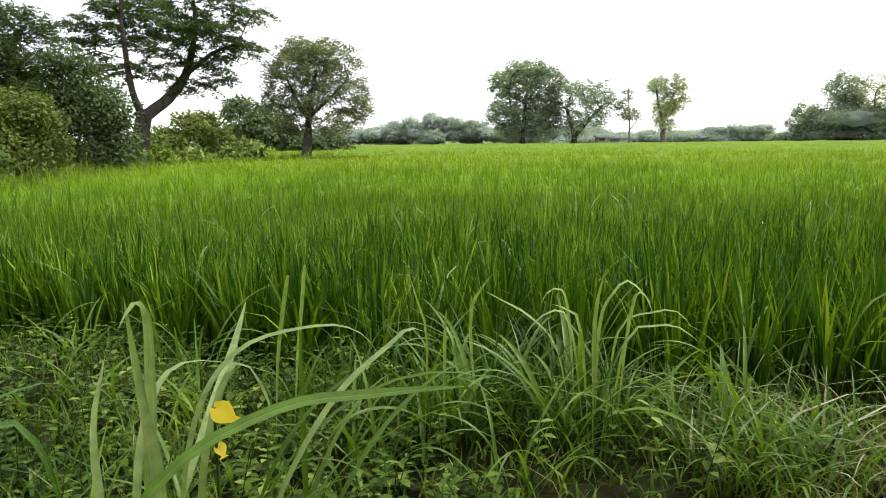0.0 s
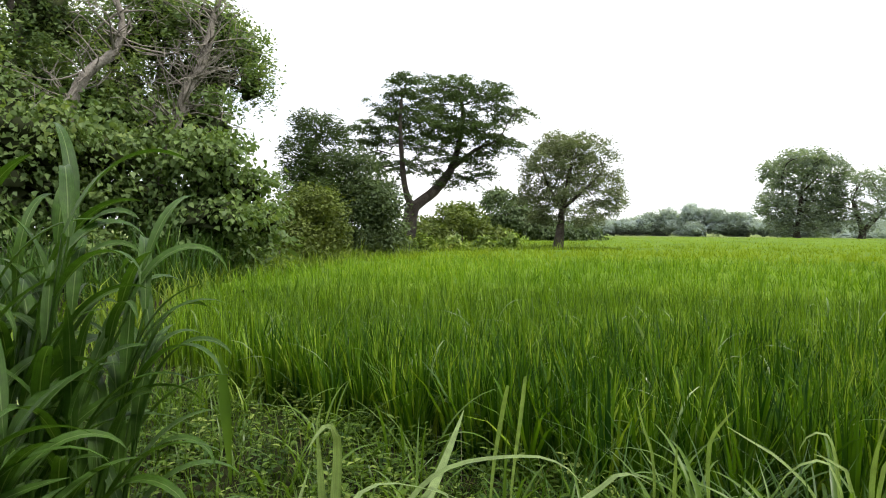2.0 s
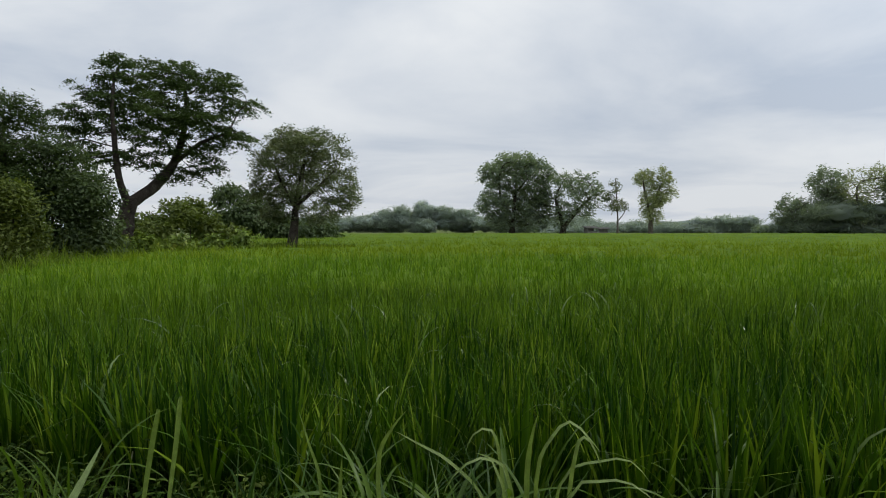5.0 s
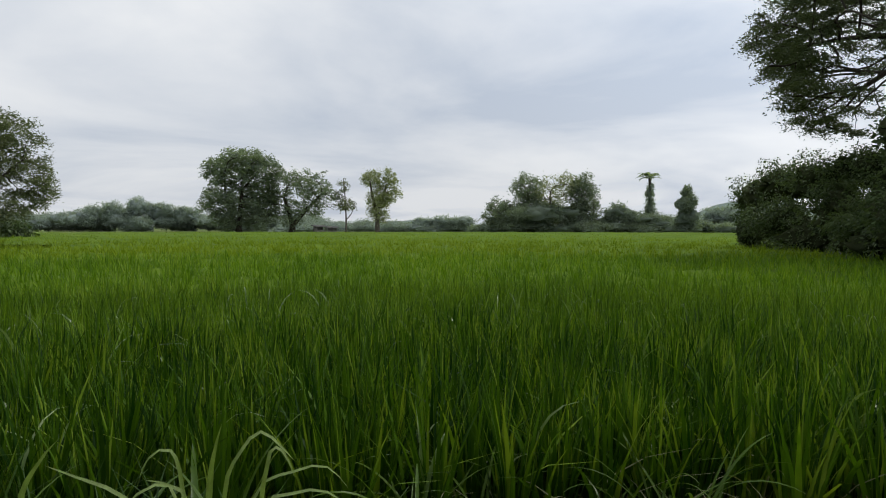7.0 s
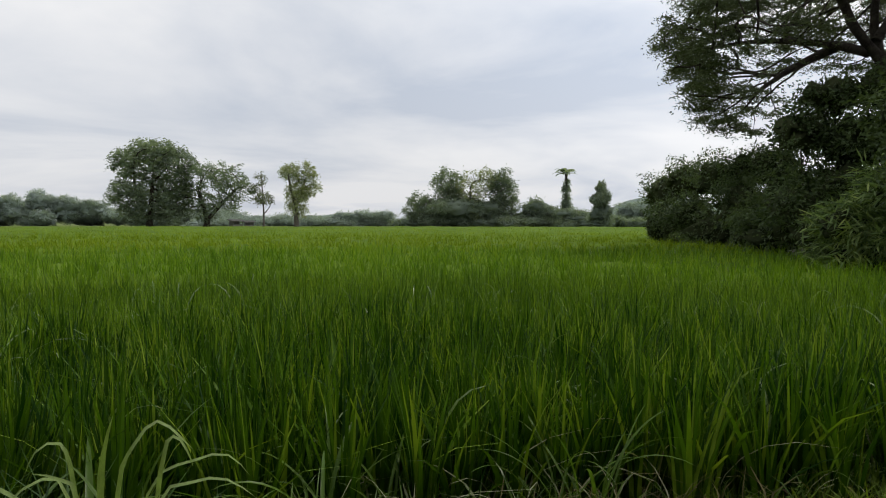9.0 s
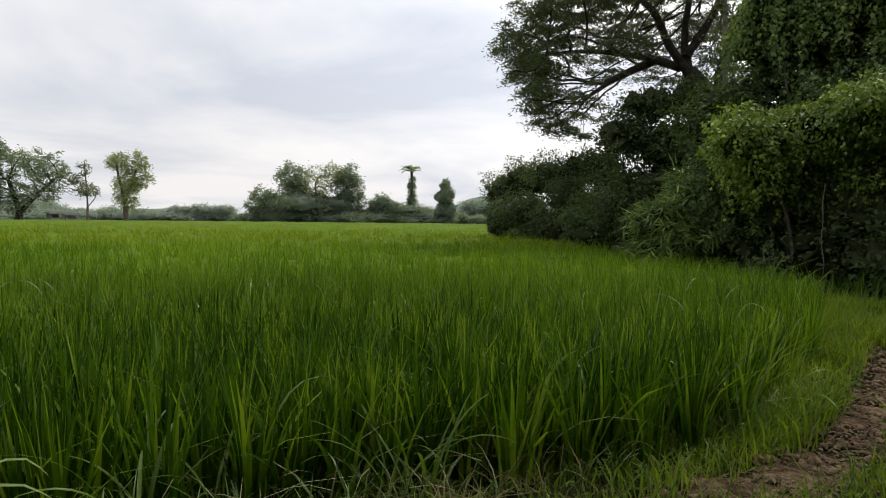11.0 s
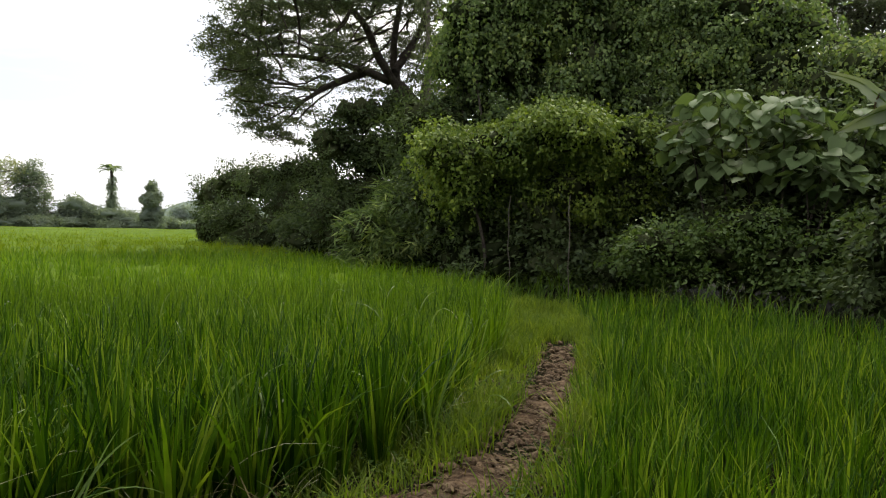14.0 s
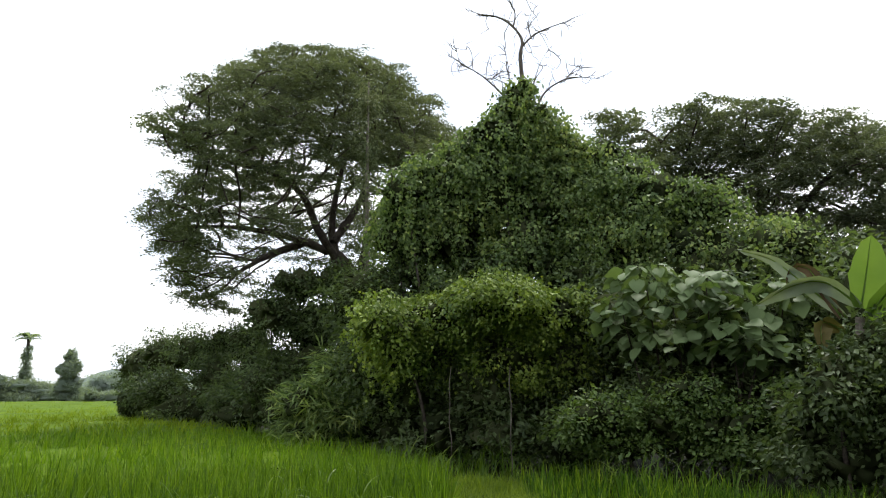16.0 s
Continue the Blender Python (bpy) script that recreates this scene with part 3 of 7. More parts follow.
def blades(p, height, width, lean, rng, segs=3, curl=0.6, out=None, roll=0.5):
    """Grass blades at the points p: vertices and triangles; lean: horizontal reach over the height."""
    n = len(p)
    az = rng.uniform(0, 2 * math.pi, n) if out is None else out
    d = np.stack([np.cos(az), np.sin(az), 0 * az], 1)
    turn = az + math.pi / 2 + rng.normal(size=n) * roll
    s = np.stack([np.cos(turn), np.sin(turn), 0 * turn], 1)
    rows = []
    for i in range(segs + 1):
        t = i / segs
        reach = lean * height * t ** 2.0
        rise = height * (t - curl * lean * t ** 3 * 0.5)
        c = p + d * reach[:, None] + np.stack([0 * rise, 0 * rise, rise], 1)
        w = width * (1 - t ** 2.2) * (0.7 + 0.3 * min(1, t * 3)) * 0.5
        rows.append((c + s * w[:, None], c - s * w[:, None]) if i < segs else (c,))
    v = np.stack([q for row in rows for q in row], 1).reshape(-1, 3)
    k = 2 * segs + 1
    i0 = np.arange(n)[:, None] * k
    t = []
    for i in range(segs - 1):
        a = 2 * i
        t += [(a, a + 1, a + 3), (a, a + 3, a + 2)]
    t.append((2 * segs - 2, 2 * segs - 1, 2 * segs))
    return v, np.concatenate([i0 + list(q) for q in t], 0)


def broad_blade(foot, az, length, width, rise, sag, segs=12, twist=0.0, start=0.12, late=1.7):
    """One long grass leaf with a channelled midrib, rising and then arching over: a mesh's arrays."""
    pts, ang = [np.zeros(3)], rise
    step = length / segs
    for i in range(segs):
        t = (i + 0.5) / segs
        a = rise - sag * t ** late
        pts.append(pts[-1] + step * np.array([math.cos(a) * math.cos(az), math.cos(a) * math.sin(az), math.sin(a)]))
    p = np.array(pts)
    tang = unit(np.gradient(p, axis=0))
    flat = np.array([-math.sin(az), math.cos(az), 0])
    v = []
    for i, c in enumerate(p):
        t = i / segs
        w = width * 0.5 * min(1, start + 2.2 * t) * (1 - t ** 3.0) ** 0.9
        k = twist * t
        nrm = unit(np.cross(tang[i], flat))
        s = math.cos(k) * flat + math.sin(k) * nrm
        m = np.cross(s, tang[i])
        v += [c + s * w, c + m * w * 0.32, c - s * w]
    v = np.array(v) + foot
    f = []
    for i in range(segs):
        a = 3 * i
        f += [(a, a + 1, a + 4, a + 3), (a + 1, a + 2, a + 5, a + 4)]
    return v, np.array(f)


def ribbon(points, width, seed=0, face=(0, 0, 1), grow=1.0):
    """A leaf along a line of points, channelled, its flat side turned towards face."""
    p, _ = smooth_line(points, [1] * len(points), 0.05)
    tang = unit(np.gradient(p, axis=0))
    s = unit(np.cross(tang, np.array(face, float)))
    m = np.cross(s, tang)
    v = []
    for i in range(len(p)):
        t = i / (len(p) - 1)
        w = width * 0.5 * min(1, 0.16 + 1.3 * t ** grow) * (1 - t ** 3.5) ** 0.8
        v += [p[i] + s[i] * w, p[i] - m[i] * w * 0.25, p[i] - s[i] * w]
    f = []
    for i in range(len(p) - 1):
        a = 3 * i
        f += [(a, a + 1, a + 4, a + 3), (a + 1, a + 2, a + 5, a + 4)]
    return np.array(v), np.array(f)


# ---- ground ----
STATION = np.array([0.0, -1.4])
FIELD = [(-1.5, 2.4), (-0.6, 2.05), (0.5, 2.0), (1.9, 1.7), (2.7, 1.29), (3.3, 1.02), (4.2, 0.88), (5.2, 1.05), (6.4, 1.3), (8.2, 1.65),
         (10.5, 2.5), (12.8, 3.6), (14.6, 5.6), (17.4, 8.9), (20.5, 12.5), (25, 18), (28, 24), (31, 29.5), (37, 31), (78, 65), (88, 78),
         (68, 94), (40, 107), (10, 112), (-20, 111), (-36, 106), (-22, 64), (-14, 47), (-5, 45.5), (-4.5, 40), (-9, 36.5), (-13, 32.5),
         (-12.6, 26), (-11.8, 20), (-11, 15), (-10.2, 11), (-8, 7.2), (-6, 4.6), (-4.6, 3.8), (-3.4, 3.2), (-2.4, 2.7)]
FIELD_R = [(3.7, -0.55), (5, -0.4), (6.9, 0), (9.7, 0.75), (12, 1.6), (13.6, 2.2), (14.2, 1.5), (13.6, 0), (12.6, -2.2), (11.5, -4.2),
           (9, -5), (6, -4), (4, -2.5)]
PATH_LINE = [(1.7, 0.6), (2.6, 0.4), (3.36, 0.24), (4.0, 0.16), (4.7, 0.14), (5.9, 0.31), (6.75, 0.55), (7.8, 0.73), (9.0, 1.06)]


def to_line(x, y, line):
    best = np.full(x.shape, 1e9)
    for (x0, y0), (x1, y1) in zip(line, line[1:]):
        t = np.clip(((x - x0) * (x1 - x0) + (y - y0) * (y1 - y0)) / ((x1 - x0) ** 2 + (y1 - y0) ** 2), 0, 1)
        best = np.minimum(best, np.hypot(x - x0 - t * (x1 - x0), y - y0 - t * (y1 - y0)))
    return best


def ground_height(x, y):
    """The bunds at about 0, the paddies a step lower, the path worn in a little."""
    p = np.stack([x, y, 0 * x], -1)
    z = 0.03 * waves(p, 1.2, 5) + 0.015 * waves(p, 5, 6)
    low = inside(FIELD, x, y) | inside(FIELD_R, x, y)
    z = np.where(low, z * 0.4 - 0.12, z)
    d = to_line(x, y, PATH_LINE)
    z = np.where(low, z, z - 0.035 * np.exp(-(d / 0.2) ** 2))
    return np.where(np.hypot(x, y) > 60, np.minimum(z, -0.02), z)


def build_ground():
    u = np.linspace(-1, 1, 150)
    gx = np.sinh(u * 9.2) / np.sinh(9.2) * 1500 + u * 14 + 2.0
    gy = np.sinh(u * 9.2) / np.sinh(9.2) * 1500 + u * 14 + 1.0
    x, y = np.meshgrid(gx, gy, indexing="ij")
    z = ground_height(x.ravel(), y.ravel())
    v = np.stack([x.ravel(), y.ravel(), z], 1)
    n = len(u)
    i, j = np.meshgrid(np.arange(n - 1), np.arange(n - 1), indexing="ij")
    f = np.stack([i * n + j, (i + 1) * n + j, (i + 1) * n + j + 1, i * n + j + 1], -1).reshape(-1, 4)
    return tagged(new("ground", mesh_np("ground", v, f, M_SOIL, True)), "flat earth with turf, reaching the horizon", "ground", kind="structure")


build_ground()


def build_meadow():
    """Pale grassland from the paddy's far side to the horizon."""
    a = np.radians(np.linspace(-80, 75, 120))
    r = np.geomspace(104, 1400, 60)
    rr, aa = np.meshgrid(r, a, indexing="ij")
    x, y = -rr.ravel() * np.sin(aa.ravel()), rr.ravel() * np.cos(aa.ravel())
    z = 0.12 + 0.05 * waves(np.stack([x, y, 0 * x], 1), 0.2, 77)
    n, m = len(r), len(a)
    i, j = np.meshgrid(np.arange(n - 1), np.arange(m - 1), indexing="ij")
    f = np.stack([i * m + j, i * m + j + 1, (i + 1) * m + j + 1, (i + 1) * m + j], -1).reshape(-1, 4)
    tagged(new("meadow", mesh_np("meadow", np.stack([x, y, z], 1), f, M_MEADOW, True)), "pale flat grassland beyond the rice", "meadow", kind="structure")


build_meadow()


def build_path():
    c, _ = smooth_line([(x, y, 0) for x, y in PATH_LINE], [1] * len(PATH_LINE), 0.035)
    rng = np.random.default_rng(8)
    tang = unit(np.gradient(c, axis=0))
    s = np.stack([-tang[:, 1], tang[:, 0], 0 * tang[:, 0]], 1)
    across = np.linspace(-1, 1, 19)
    w = np.interp(c[:, 0], (2, 3.5, 5, 6.5, 9), (0.22, 0.27, 0.27, 0.22, 0.17)) + 0.05 * waves(c, 1.5, 3) + 0.04 * waves(c, 6, 4)
    w *= np.clip(np.linspace(0.3, 7, len(c)), 0, 1) * np.clip(np.linspace(9, 0.3, len(c)), 0, 1)
    rows = []
    for a in across:
        q = c + s * (a * w)[:, None]
        q[:, 2] = ground_height(q[:, 0], q[:, 1]) + 0.03 * (1 - abs(a) ** 3) - 0.012 + 0.028 * waves(q, 7, 12) + 0.01 * waves(q, 26, 13)
        rows.append(q)
    v = np.stack(rows, 1).reshape(-1, 3)
    m = len(across)
    i, j = np.meshgrid(np.arange(len(c) - 1), np.arange(m - 1), indexing="ij")
    f = np.stack([i * m + j, i * m + j + 1, (i + 1) * m + j + 1, (i + 1) * m + j], -1).reshape(-1, 4)
    tagged(new("footpath", mesh_np("footpath", v, f, M_PATH, True)), "narrow trodden dirt path along the paddy bund", "path", kind="structure")


build_path()


def build_hill():
    """A low wooded ridge beyond the fields."""
    a = np.linspace(-70, 70, 141)
    rows = []
    for k, (dist, up) in enumerate(((780, 0), (800, 0.7), (850, 1.0), (920, 0.6), (980, 0))):
        az = np.radians(40 + a * 0.5)
        x, y = dist * np.sin(az), dist * np.cos(az)
        h = 6 + 24 * np.exp(-((a - 14) / 12) ** 2) + 3 * waves(np.stack([a, 0 * a, 0 * a], 1), 0.35, 4) + 1.2 * waves(np.stack([a, 0 * a + k, 0 * a], 1), 2.5, 7)
        rows.append(np.stack([x, y, -1 + np.maximum(h, 1) * up], 1))
    v = np.concatenate(rows)
    n = len(a)
    i, j = np.meshgrid(np.arange(4), np.arange(n - 1), indexing="ij")
    f = np.stack([i * n + j, i * n + j + 1, (i + 1) * n + j + 1, (i + 1) * n + j], -1).reshape(-1, 4)
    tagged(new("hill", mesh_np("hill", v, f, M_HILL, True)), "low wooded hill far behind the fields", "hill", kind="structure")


build_hill()


# ---- rice ----
def scatter(poly, near, far, per_m2, rng, sector=(-115, 80)):
    """Random places in a polygon, between two distances from the bund."""
    a0, a1 = radians(sector[0]), radians(sector[1])
    n = int(per_m2 * (a1 - a0) * (far * far - near * near) / 2)
    r = np.sqrt(rng.uniform(near * near, far * far, n))
    a = rng.uniform(a0, a1, n)
    x, y = STATION[0] - r * np.sin(a), STATION[1] + r * np.cos(a)
    ok = inside(poly, x, y)
    return x[ok], y[ok]


def rice_height(x, y, tall):
    p = np.stack([x, y, 0 * x], 1)
    return tall * (1 + 0.05 * waves(p, 0.35, 21) + 0.05 * waves(p, 1.7, 22))


def rice_hills(poly, near, far, hills, tall, rng, grid):
    """Where the rice plants stand, in wavering rows, and how tall they are."""
    x, y = scatter(poly, near * 0.88, far * 1.12, hills, rng)
    r = np.hypot(x - STATION[0], y - STATION[1])
    ok = (r > near * rng.uniform(0.88, 1.12, len(r))) & (r < far * rng.uniform(0.88, 1.12, len(r)))
    x, y = x[ok], y[ok]
    if grid:
        cell = np.unique(np.round(np.stack([x * 0.95 + y * 0.31, y * 0.95 - x * 0.31], 1) / grid), axis=0) * grid
        x, y = cell[:, 0] * 0.95 - cell[:, 1] * 0.31, cell[:, 1] * 0.95 + cell[:, 0] * 0.31
        x, y = x + rng.normal(size=len(x)) * 0.045, y + rng.normal(size=len(x)) * 0.045
    return x, y, rice_height(x, y, tall) * rng.uniform(0.88, 1.1, len(x))


def rice_leaves(x, y, h, per_hill, width, segs, rng, lean, low=0.0, spread=0.05, curl=0.6, roll=0.5):
    """The leaves of the plants at those places."""
    h = np.repeat(h, per_hill)
    ox, oy = rng.normal(size=len(h)) * spread, rng.normal(size=len(h)) * spread
    x, y = np.repeat(x, per_hill) + ox, np.repeat(y, per_hill) + oy
    out = np.arctan2(oy, ox) + rng.normal(size=len(h)) * 0.6
    h = h * rng.uniform(0.42, 1.06, len(h)) ** 0.8 - low
    p = np.stack([x, y, np.full(len(x), -0.12 + low)], 1)
    ln = rng.uniform(*lean, len(x)) * (0.55 + np.minimum(np.hypot(ox, oy) / spread, 2.0) * 0.45) + 0.5 * (rng.uniform(0, 1, len(x)) > 0.94)
    return blades(p, h, width * rng.uniform(0.7, 1.3, len(x)), ln, rng, segs, curl, out, roll)


def rice_band(poly, near, far, hills, per_hill, width, segs, tall, seed, lean=(0.08, 0.42), low=0.0, spread=0.05, curl=0.6, grid=0.0, roll=0.5):
    rng = np.random.default_rng(seed)
    x, y, h = rice_hills(poly, near, far, hills, tall, rng, grid)
    return rice_leaves(x, y, h, per_hill, width, segs, rng, lean, low, spread, curl, roll)


def front_rice():
    """The plants at the paddy's edge, each a thing of its own, and the stand behind them."""
    rng = np.random.default_rng(31)
    x, y, h = rice_hills(FIELD, 2.2, 6.4, 160, 0.92, rng, 0.22)
    first = np.argsort(np.hypot(x - STATION[0], y - STATION[1]))[:240]
    rest = np.setdiff1d(np.arange(len(x)), first)
    for i in first:
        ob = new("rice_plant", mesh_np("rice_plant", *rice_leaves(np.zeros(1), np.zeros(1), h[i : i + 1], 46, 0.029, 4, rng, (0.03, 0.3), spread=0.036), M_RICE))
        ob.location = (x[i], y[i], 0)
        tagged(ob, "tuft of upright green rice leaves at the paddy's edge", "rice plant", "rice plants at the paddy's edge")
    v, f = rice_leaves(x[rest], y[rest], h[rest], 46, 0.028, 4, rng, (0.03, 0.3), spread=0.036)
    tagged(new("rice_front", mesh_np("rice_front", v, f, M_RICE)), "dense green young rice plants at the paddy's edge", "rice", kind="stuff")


def build_rice():
    front_rice()
    arch = joined([rice_band(FIELD, 2.2, 6, 4, 1, 0.026, 7, 1.15, 39, (0.6, 1.1), spread=0.02, curl=1.25, roll=1.2), rice_band(FIELD, 2.2, 9, 9, 1, 0.025, 7, 1.14, 41, (0.3, 0.6), low=0.25, spread=0.02, curl=1.9, roll=1.4), rice_band(FIELD, 6, 12, 1.6, 1, 0.03, 6, 1.06, 28, (0.5, 0.9), low=0.3, spread=0.02, curl=1.3, roll=1.6)])
    tagged(new("rice_arching", mesh_np("rice_arching", *arch, M_SHEEN_TIP)), "arching rice leaves coloured pale for their sky sheen", "rice", kind="stuff")
    dry = rice_band(FIELD, 2.2, 5.5, 4, 1, 0.017, 7, 0.85, 40, (0.7, 1.2), spread=0.02, curl=1.3, roll=1.2)
    tagged(new("rice_dry_blades", mesh_np("rice_dry_blades", *dry, M_PALESTRAW)), "pale dry blades arching among the rice", "rice", kind="stuff")
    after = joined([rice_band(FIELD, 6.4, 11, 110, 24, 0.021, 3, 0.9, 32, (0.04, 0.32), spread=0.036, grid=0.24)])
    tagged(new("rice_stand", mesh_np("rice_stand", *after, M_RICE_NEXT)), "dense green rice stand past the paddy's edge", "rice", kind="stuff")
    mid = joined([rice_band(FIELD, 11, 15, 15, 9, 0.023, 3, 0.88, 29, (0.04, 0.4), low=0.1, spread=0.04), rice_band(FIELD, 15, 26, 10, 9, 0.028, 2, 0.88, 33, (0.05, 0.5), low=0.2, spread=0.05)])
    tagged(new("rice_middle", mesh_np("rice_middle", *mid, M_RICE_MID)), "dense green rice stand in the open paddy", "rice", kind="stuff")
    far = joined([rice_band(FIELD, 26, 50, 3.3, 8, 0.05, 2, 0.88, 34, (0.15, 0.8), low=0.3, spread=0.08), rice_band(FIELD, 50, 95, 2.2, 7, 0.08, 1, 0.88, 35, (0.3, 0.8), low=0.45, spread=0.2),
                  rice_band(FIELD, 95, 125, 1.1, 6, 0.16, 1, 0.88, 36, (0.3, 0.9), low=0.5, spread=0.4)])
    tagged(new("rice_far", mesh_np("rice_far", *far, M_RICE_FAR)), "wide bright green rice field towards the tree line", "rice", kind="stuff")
    side = joined([rice_band(FIELD_R, 2.0, 9, 130, 30, 0.016, 3, 0.64, 37, (0.04, 0.34), spread=0.036, grid=0.22), rice_band(FIELD_R, 9, 19, 16, 9, 0.02, 2, 0.62, 38, spread=0.045)])
    tagged(new("rice_side", mesh_np("rice_side", *side, M_RICE)), "shorter green rice in the small paddy beside the path", "rice", kind="stuff")


build_rice()


def build_canopy():
    """The closed leaf layer of the rice, under its tips."""
    a = np.radians(np.linspace(-84, 66, 230))
    r = np.geomspace(14, 125, 190)
    rr, aa = np.meshgrid(r, a, indexing="ij")
    x, y = STATION[0] - rr.ravel() * np.sin(aa.ravel()), STATION[1] + rr.ravel() * np.cos(aa.ravel())
    rng = np.random.default_rng(9)
    sink = np.clip(0.46 - (rr.ravel() - 14) * 0.004, 0.18, 0.46)
    z = -0.12 + rice_height(x, y, 0.86) - sink + rng.normal(size=len(x)) * 0.035
    n, m = len(r), len(a)
    i, j = np.meshgrid(np.arange(n - 1), np.arange(m - 1), indexing="ij")
    f = np.stack([i * m + j, i * m + j + 1, (i + 1) * m + j + 1, (i + 1) * m + j], -1).reshape(-1, 4)
    f = f[inside(FIELD, x[f].mean(1), y[f].mean(1))]
    used, inv = np.unique(f, return_inverse=True)
    v = np.stack([x, y, z], 1)[used]
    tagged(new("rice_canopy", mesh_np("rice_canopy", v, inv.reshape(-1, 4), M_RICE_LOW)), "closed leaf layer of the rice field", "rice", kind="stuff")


build_canopy()


# ---- unseen trees added behind the bund to block sky light ----
def shade_belt():
    """A plain dense row of tall unseen trees, added at the back of the bund to shade it."""
    for k, x in enumerate(range(-17, 10, 4)):
        y = -6.9 - 0.006 * (x + 3) ** 2 - (k % 2)
        lb = [(x, y, z, 2.4 + 0.3 * ((k + i) % 3), 1.5) for i, z in enumerate((1.2, 2.9, 6.8))] + [(x + 1.2, y - 0.8, 4.6, 2.2, 1.4), (x - 0.8, y - 0.6, 8.8, 2.4, 1.6)]
        bush("unseen_shade_tree", (x, y, 0), lb, M_DARKLEAF, "unseen dense tree added behind the bund to block sky light", "tree", 200 + k, M_DARKBARK, 3, "trees behind the bund", per_m2=8, size=0.5, clump=5, clump_r=0.4, sub=0)


shade_belt()


# ---- trees on the far bund ----
ACACIA = [
    (-15.6, 38.3, 9.9, 1.9, 1.11), (-17.2, 36.8, 10.0, 1.43, 0.85), (-14.4, 38.5, 10.3, 1.38, 0.76), (-12.4, 37.8, 9.4, 1.6, 0.8),
    (-11.2, 39.0, 8.5, 1.16, 0.48), (-18.6, 35.9, 7.4, 1.42, 0.61), (-17.0, 37.5, 7.9, 1.89, 1.03), (-14.0, 37.3, 7.7, 2.0, 1.07),
    (-11.9, 39.3, 6.9, 1.58, 0.62), (-17.2, 36.8, 5.6, 1.09, 0.61), (-13.5, 38.8, 6.0, 1.44, 0.69), (-18.4, 36.2, 9.1, 1.02, 0.61),
    (-15.6, 37.3, 6.0, 1.08, 0.54), (-14.4, 38.2, 4.6, 1.03, 0.41),
]
A_TRUNK = [
    (-16.96, 36.85, 0.4), (-16.77, 36.93, 1.92), (-16.57, 37.01, 2.86),
]
A_LIMB_1 = [
    (-16.57, 37.01, 2.86), (-15.48, 37.77, 3.89), (-14.75, 38.58, 5.19), (-14.34, 38.93, 6.76),
    (-14.06, 38.82, 8.64), (-14.25, 38.54, 10.15),
]
A_LIMB_2 = [
    (-16.63, 36.99, 2.79), (-16.9, 36.44, 4.26), (-16.86, 35.91, 6.2), (-16.9, 35.79, 7.84),
    (-16.87, 36.02, 9.52),
]
A_LIMB_3 = [
    (-14.75, 38.58, 5.19), (-13.21, 38.57, 6.33), (-11.92, 38.44, 6.77),
]
A_TRUNK[0] = (A_TRUNK[0][0], A_TRUNK[0][1], -0.1)
ACACIA_FILL = [(-19.3, 36.0, 6.8, 1.16, 0.61), (-18.6, 36.4, 5.6, 1.23, 0.62), (-18.3, 36.7, 4.1, 0.96, 0.55), (-15.5, 36.9, 6.7, 1.41, 0.8),
    (-15.8, 37.7, 5.0, 0.96, 0.55), (-10.5, 38.9, 8.8, 0.61, 0.41), (-12.7, 38.8, 5.0, 1.1, 0.41), (-17.5, 36.3, 8.8, 1.15, 0.81),
    (-15.9, 37.2, 8.5, 1.36, 0.81), (-12.9, 37.8, 7.6, 1.47, 0.8)]
ACACIA = [(x, y, z, r * 1.06, h * 1.2) for x, y, z, r, h in ACACIA + ACACIA_FILL]
grown_tree("acacia_tree", A_TRUNK[0], A_TRUNK, [A_LIMB_1, A_LIMB_2, A_LIMB_3], lobe_targets([(x, y, z - 0.1, r, h) for x, y, z, r, h in ACACIA], 11, 0.62, 0.98), M_DARKBARK, M_FINELEAF,
           "dark open-crowned tree with a leaning forked trunk on the bund", trunk_r=(0.46, 0.4), limb_r=((0.36, 0.22, 0.16), 0.06), seed=11, tip_r=0.02, step=0.4, kill=0.4,
           pad=0.56, cover=1.35, leaf_size=0.17, puff=0.13)
ROUND = [
    (-7.9, 42.5, 6.7, 1.74, 0.94), (-9.4, 41.1, 5.6, 1.49, 1.06), (-7.3, 42.5, 4.9, 1.63, 1.08), (-5.6, 42.4, 3.9, 0.93, 0.93),
    (-10.2, 40.8, 4.9, 0.99, 0.92), (-8.3, 41.7, 3.6, 1.71, 0.79), (-6.2, 42.1, 2.9, 1.29, 0.57), (-10.1, 41.7, 3.7, 1.15, 0.65),
    (-9.1, 41.6, 7.0, 1.0, 0.64), (-6.1, 41.6, 6.2, 0.92, 0.92),
]
R_TRUNK = [
    (-8.74, 41.47, 0.3), (-8.55, 41.5, 1.5), (-8.44, 41.53, 2.73), (-8.19, 41.57, 3.96),
    (-7.9, 41.62, 5.72),
]
R_LIMB_1 = [
    (-8.44, 41.53, 2.73), (-9.12, 41.39, 3.98), (-9.63, 41.29, 5.23),
]
R_LIMB_2 = [
    (-8.4, 41.53, 2.91), (-7.22, 41.74, 3.95), (-6.18, 41.89, 4.98),
]
R_TRUNK[0] = (R_TRUNK[0][0], R_TRUNK[0][1], -0.1)
ROUND = ROUND + [(-9.4, 41.7, 2.5, 1.07, 0.57), (-7.2, 41.4, 2.4, 1.41, 0.64), (-5.9, 41.9, 3.2, 1.07, 0.71), (-8.5, 41.9, 4.9, 1.44, 1.08),
    (-10.6, 41.0, 4.2, 0.78, 0.71), (-5.2, 42.2, 4.6, 0.57, 0.71), (-8.1, 41.6, 6.8, 1.42, 0.78)]
